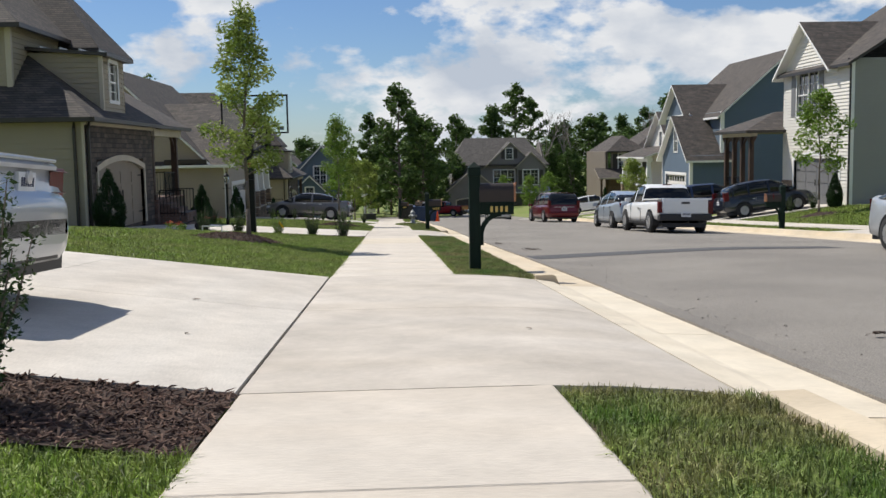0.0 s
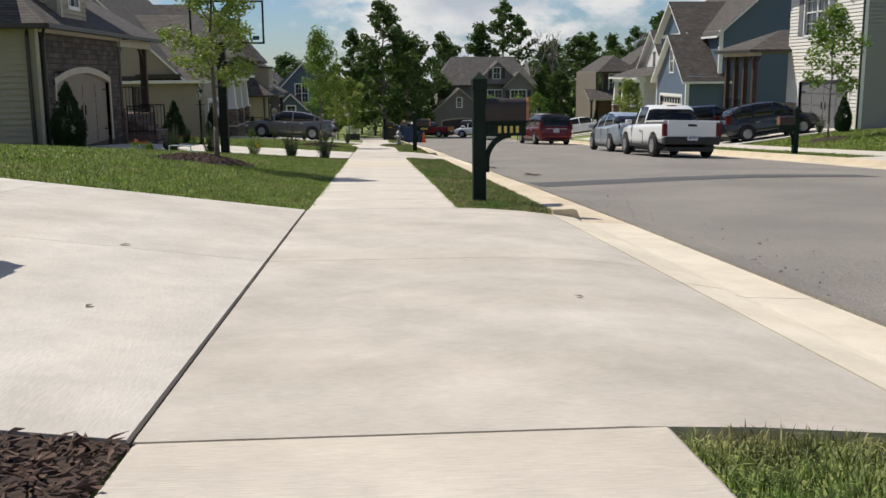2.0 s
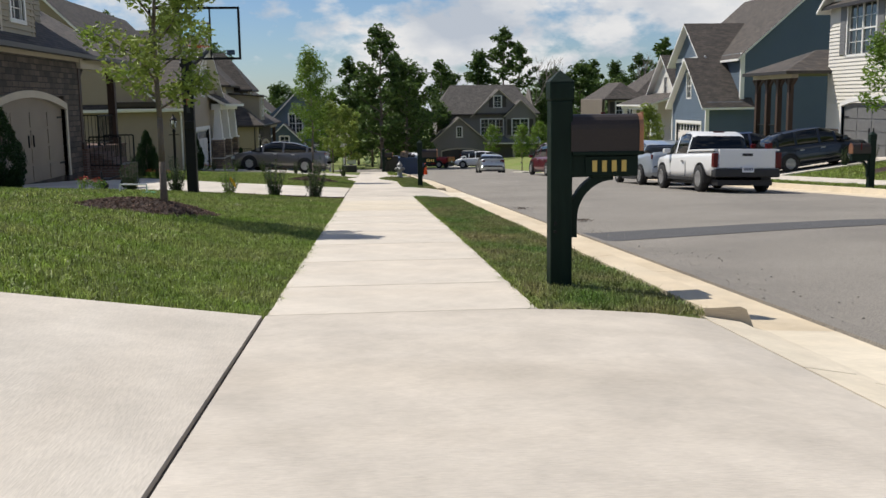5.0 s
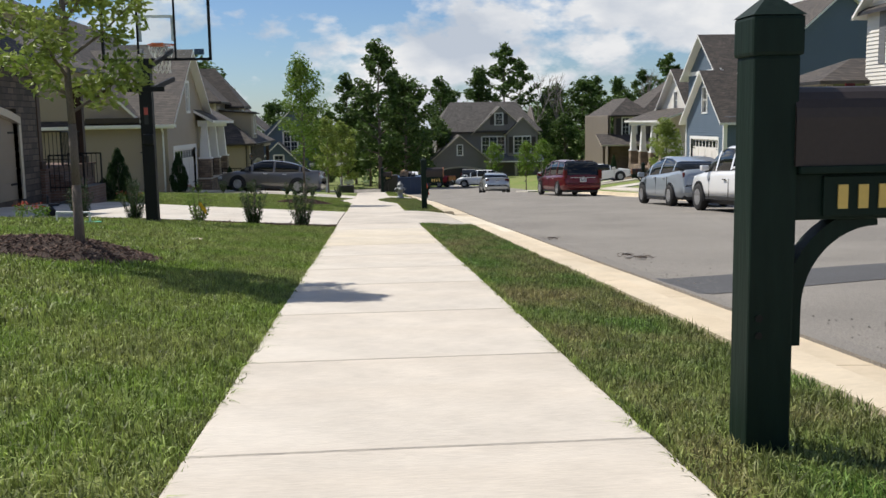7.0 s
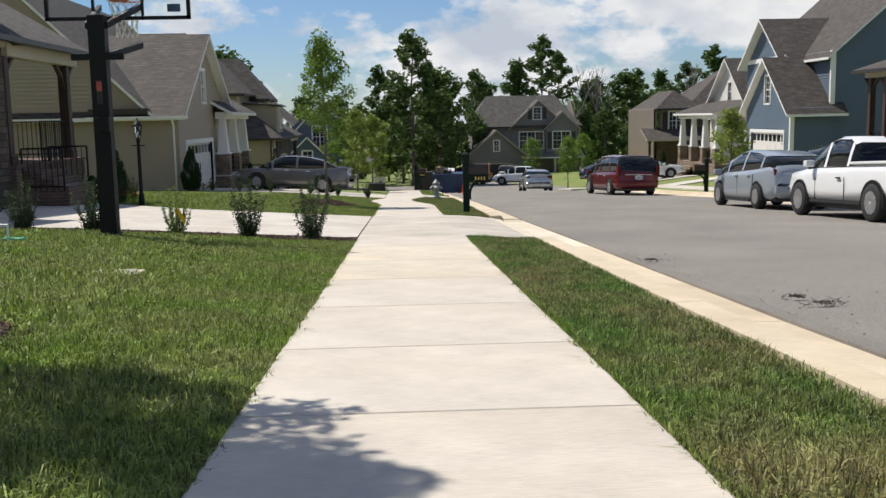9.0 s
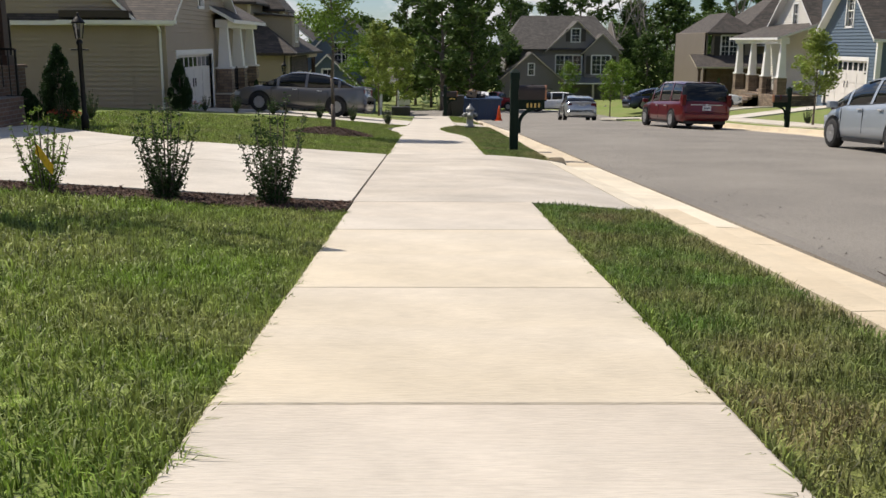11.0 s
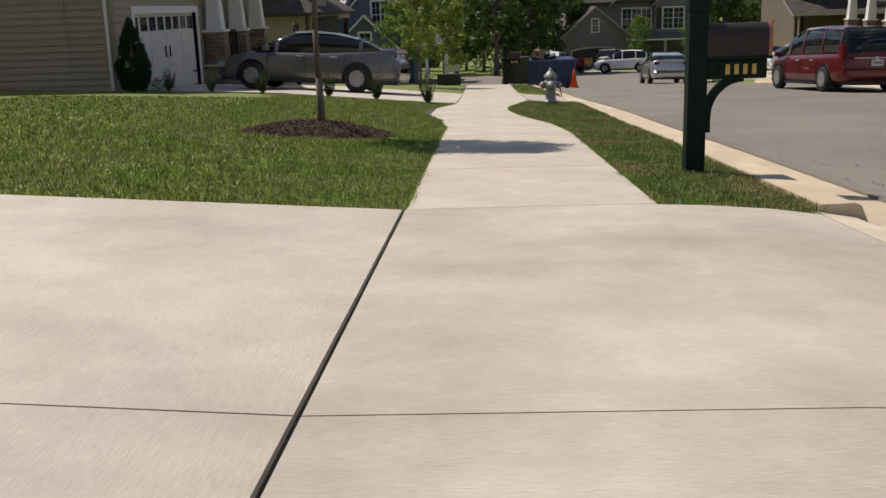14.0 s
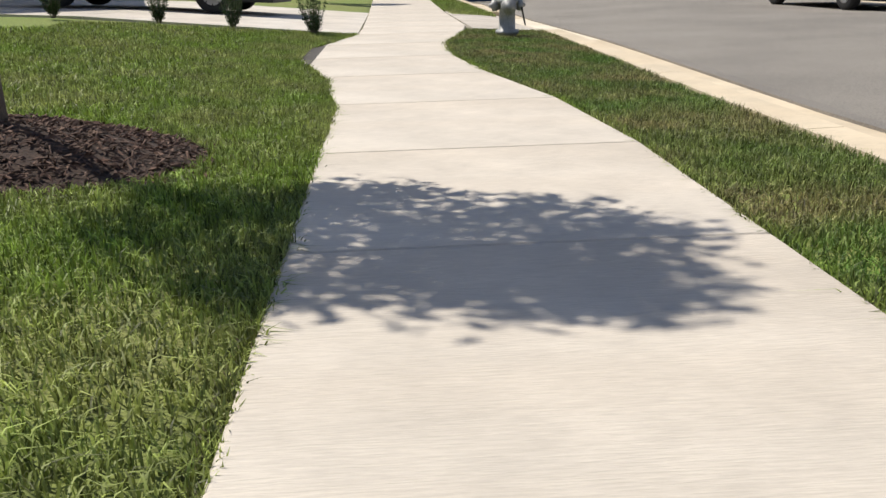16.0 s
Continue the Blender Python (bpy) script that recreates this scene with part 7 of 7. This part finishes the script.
for src, places in ((oak, ((-2.2, 106, 0.82, 40), (42, 136, 1.12, 70), (9.5, 128, 0.9, 10), (47, 131, 0.95, 200), (33, 142, 0.95, 120))),
                    (ash, ((-4.5, 103, 0.62, 60), (-9, 106, 0.66, 90), (-14, 104, 0.7, 20), (-19, 110, 0.8, 80), (11, 131, 1.05, 130), (30, 136, 1.18, 30), (35.5, 133, 1.0, 160), (25.5, 126, 0.72, 210),
                           (29, 123, 0.66, 250), (23, 130, 0.8, 290), (-15.5, 92, 1.1, 15), (-22, 82, 1.2, 75), (-27, 96, 1.0, 33), (38, 120, 0.8, 44), (3.5, 108, 0.75, 140), (-7, 116, 0.85, 170), (52, 122, 1.0, 12), (-11, 119, 0.9, 5), (-1.5, 118, 0.8, 66), (4, 121, 0.85, 222), (8.2, 117, 0.7, 301), (16.5, 128, 0.75, 31), (20, 124, 0.7, 19), (33, 127, 0.9, 340), (43, 126, 0.95, 280), (-16, 114, 0.9, 130))),
                    (slim, ((22, 141, 0.9, 50), (3.2, 112, 0.72, 90), (39.5, 139, 0.8, 140))),
                    (pine, ((5.0, 116, 0.72, 40), (27.5, 141, 0.85, 90), (0.2, 113, 0.66, 210), (24.5, 134, 0.8, 300), (36, 139, 0.9, 150)))):
    for wx, wy, sc, rz in places:
        m = pose(wx, wy, fall(wy) - 0.3, 0, 0, rz) @ Matrix.Diagonal((sc, sc, sc, 1))
        copy_thing(src, m).matrix_basis = m


def bare_tree(x, y, h, seed):
    rng = random.Random(seed)
    t = thing("dead_tree", "bare grey dead tree at the wood's edge", "dead tree", x, y, fall(y) - 0.3, group="dead trees")
    m = Mesh()

    def limb(p, d, ln, r, deep):
        q = p + d * ln
        m.tube(p, q, r, r * 0.6, 6, False)
        if deep:
            for k in range(3):
                e = (d + Vector((rng.uniform(-0.8, 0.8), rng.uniform(-0.8, 0.8), rng.uniform(0.0, 0.5)))).normalized()
                limb(p.lerp(q, rng.uniform(0.55, 1.0)), e, ln * rng.uniform(0.45, 0.7), r * 0.5, deep - 1)
    limb(Vector((0, 0, 0)), Vector((0.03, 0, 1)), h * 0.5, 0.24, 4)
    part("trunk", m, "bark_dead", t)


for k, (bx, by, bh) in enumerate(((25.0, 136, 16), (27.0, 133, 14), (39.0, 134, 15), (44.5, 138, 14), (21.0, 129, 12))):
    bare_tree(bx, by, bh, 90 + k)

far = [(-130 + 6.5 * i + (i * 37 % 5), 175 + (i * 53 % 40), fall(175) + 3.6 + (i * 29 % 7) * 0.6, 6.0) for i in range(48)]
far += [(-130 + 6.5 * i + 3, 170 + (i * 31 % 25), fall(170) - 1.5, 6.5) for i in range(48)]
far += [(-60 + 5 * i, 118 + (i * 17 % 9), fall(118) + 0.5, 3.6) for i in range(13)] + [(24 + 4.5 * i, 128 + (i * 17 % 9), fall(118) + 0.5, 3.8) for i in range(14)]
tagged(part("distant_woods", leaf_cloud(far, 30000, 0.62, (1, 0.7, 1), 77), "leaf_far", None, "dense distant green woods along the skyline"), category="woods", kind="stuff")

for k, (sx, sy, h, cr, r, n, mat) in enumerate(((-2.2, 54.2, 4.2, 1.0, 0.95, 3000, "leaf_light"), (-1.7, 62.5, 4.6, 0.8, 1.2, 3000, "leaf_light"), (-3.8, 70, 5.0, 1.0, 1.5, 2600, "leaf"),
                                               (14.5, 47.9, 3.6, 1.1, 1.0, 2800, "leaf_light"), (17.2, 29.0, 5.2, 1.8, 1.2, 3200, "leaf"),
                                               (14.2, 111, 4.8, 1.2, 1.3, 1500, "leaf"), (19.5, 110, 5.0, 1.2, 1.5, 1500, "leaf"), (13.5, 84, 4.2, 1.0, 1.1, 1600, "leaf"))):
    tree("young_tree", YOUNG if mat == "leaf_light" else "young street tree with a slim trunk and green crown", sx, sy, (lie(sx, sy) if sy < 90 else fall(sy) - 0.1), h, cr, r, n, 0.075 if sy < 60 else 0.11, mat, 120 + k, 0.045, 18, group="young street trees", top_narrow=0.55)
mulch_mound("mulch_ring_3", "ring of bark mulch round a young tree", 17.2, 29.0, 1.0, 0.8, 0.1, 500, 15)


# ---- grass ----
def turf(name, label, x0, x1, y0, y1, density, blade, width, seed, keep=None, mat="grass"):
    """Blades of grass over a stretch of lawn; x0 and x1 may follow the walk."""
    rng = np.random.default_rng(seed)
    n = int(density * (y1 - y0) * 2.0)
    y = rng.uniform(y0, y1, n)
    xa, xb = (np.array([f(v) for v in y]) if callable(f) else np.full(n, f) for f in (x0, x1))
    wide = np.maximum(0, xb - xa)
    take = rng.random(n) < wide / 2.0 if wide.max() <= 2.0 else np.ones(n, bool)
    if wide.max() > 2.0:
        n2 = int(density * (y1 - y0) * wide.max())
        y = rng.uniform(y0, y1, n2)
        xa, xb = (np.array([f(v) for v in y]) if callable(f) else np.full(n2, f) for f in (x0, x1))
        take = rng.random(n2) < (xb - xa) / wide.max()
    y, xa, xb = y[take], xa[take], xb[take]
    x = xa + (xb - xa) * rng.random(len(y))
    if keep is not None:
        ok = np.array([keep(a, b) for a, b in zip(x, y)])
        x, y = x[ok], y[ok]
    n = len(x)
    z = np.array([lie(a, b) for a, b in zip(x, y)]) - 0.04
    tuft = np.array([noise.noise(Vector((a * 2.2, b * 2.2, 3.0))) for a, b in zip(x, y)])
    h = blade * (0.65 + 0.6 * rng.random(n)) * (1 + 0.35 * tuft)
    a = rng.uniform(0, 2 * math.pi, n)
    lean = rng.normal(0, 0.95, n)
    b = rng.uniform(0, 2 * math.pi, n)
    dx, dy = np.cos(b) * lean * h, np.sin(b) * lean * h
    wx, wy = np.cos(a) * width, np.sin(a) * width
    v = np.empty((n, 5, 3))
    v[:, 0] = np.stack([x - wx, y - wy, z], 1)
    v[:, 1] = np.stack([x + wx, y + wy, z], 1)
    v[:, 2] = np.stack([x + wx * 0.75 + dx * 0.35, y + wy * 0.75 + dy * 0.35, z + h * 0.62], 1)
    v[:, 3] = np.stack([x - wx * 0.75 + dx * 0.35, y - wy * 0.75 + dy * 0.35, z + h * 0.62], 1)
    v[:, 4] = np.stack([x + dx, y + dy, z + h * np.sqrt(np.maximum(0.25, 1 - lean ** 2 * 0.6))], 1)
    data = bpy.data.meshes.new(name)
    k = np.arange(n)[:, None] * 5
    loops = np.concatenate([k + [0, 1, 2, 3], k + [3, 2, 4]], 1).ravel()
    data.vertices.add(n * 5)
    data.vertices.foreach_set("co", v.ravel())
    data.loops.add(len(loops))
    data.loops.foreach_set("vertex_index", loops)
    data.polygons.add(n * 2)
    starts = np.stack([np.arange(n) * 7, np.arange(n) * 7 + 4], 1).ravel()
    data.polygons.foreach_set("loop_start", starts)
    data.update(calc_edges=True)
    data.validate()
    data.materials.append(M[mat])
    ob = new(name, data)
    return tagged(ob, label, "grass", kind="stuff")


def off_mulch(x, y):
    return math.hypot((x + 2.9) / 0.94, (y - 10.5) / 0.76) > 1 and math.hypot((x + 2.10) / 0.94, (y - 32.5) / 0.80) > 1 and not (-5.4 < x and 18.96 < y < 19.8) and not (-3.95 < x < 0 and -5.2 < y < -4)


SPANS = ((-9.6, -5.15), (3.28, 18.95), (26.9, 41.4))
for k, (a, b) in enumerate(SPANS):
    turf("lawn_grass", "thick green mown grass beside the walk", -1.9, lambda y: walk_left(y) - 0.016 + 0.05 * noise.noise(Vector((9, y * 6, 1))), a, b, 4600, 0.058, 0.0034, 200 + k, off_mulch)
    turf("lawn_grass", "thick green mown grass of a front lawn", -4.4, -1.9, a, b, 1900, 0.070, 0.0052, 210 + k, off_mulch)
    turf("lawn_grass", "mown green grass of a front lawn", -9.0, -4.4, a, b if k < 2 else 40, 520, 0.070, 0.010, 220 + k, lambda x, y: not (26 < y < 30 and x < -4.3 - (y - 26.85) * 0.95))
for k, (a, b) in enumerate(((-9.6, -4.08), (3.31, 19.66), (26.92, 41.9))):
    turf("verge_grass", "mown grass verge between walk and kerb", lambda y: walk_right(y) + 0.012 + 0.05 * noise.noise(Vector((5, y * 6, 2))), lambda y: 1.925 + 0.03 * noise.noise(Vector((1, y * 5, 7))) + bend(y), a, b, 4700, 0.056, 0.0032, 230 + k, mat="grass_dry")
turf("verge_grass", "grass verge further down the street", 0.95, lambda y: 1.95 + bend(y), 47.2, 56, 900, 0.09, 0.008, 240)
turf("verge_grass", "grass verge across the street", 12.4, 13.65, 18.2, 32.6, 500, 0.09, 0.012, 241)
turf("lawn_grass", "front lawn across the street", 15.25, 20, 18.2, 32.6, 260, 0.09, 0.014, 242)

for k, (a, b) in enumerate(SPANS):
    turf("edge_grass", "long grass leaning over the edge of the walk", lambda y: walk_left(y) - 0.045, lambda y: walk_left(y) + 0.014 + 0.05 * noise.noise(Vector((3, y * 4, 8))), a, b, 7500, 0.062, 0.0034, 250 + k)
    turf("edge_grass", "long grass leaning over the edge of the walk", lambda y: walk_right(y) - 0.014 + 0.05 * noise.noise(Vector((4, y * 4, 6))), lambda y: walk_right(y) + 0.045, a, b, 7500, 0.062, 0.0034, 260 + k)
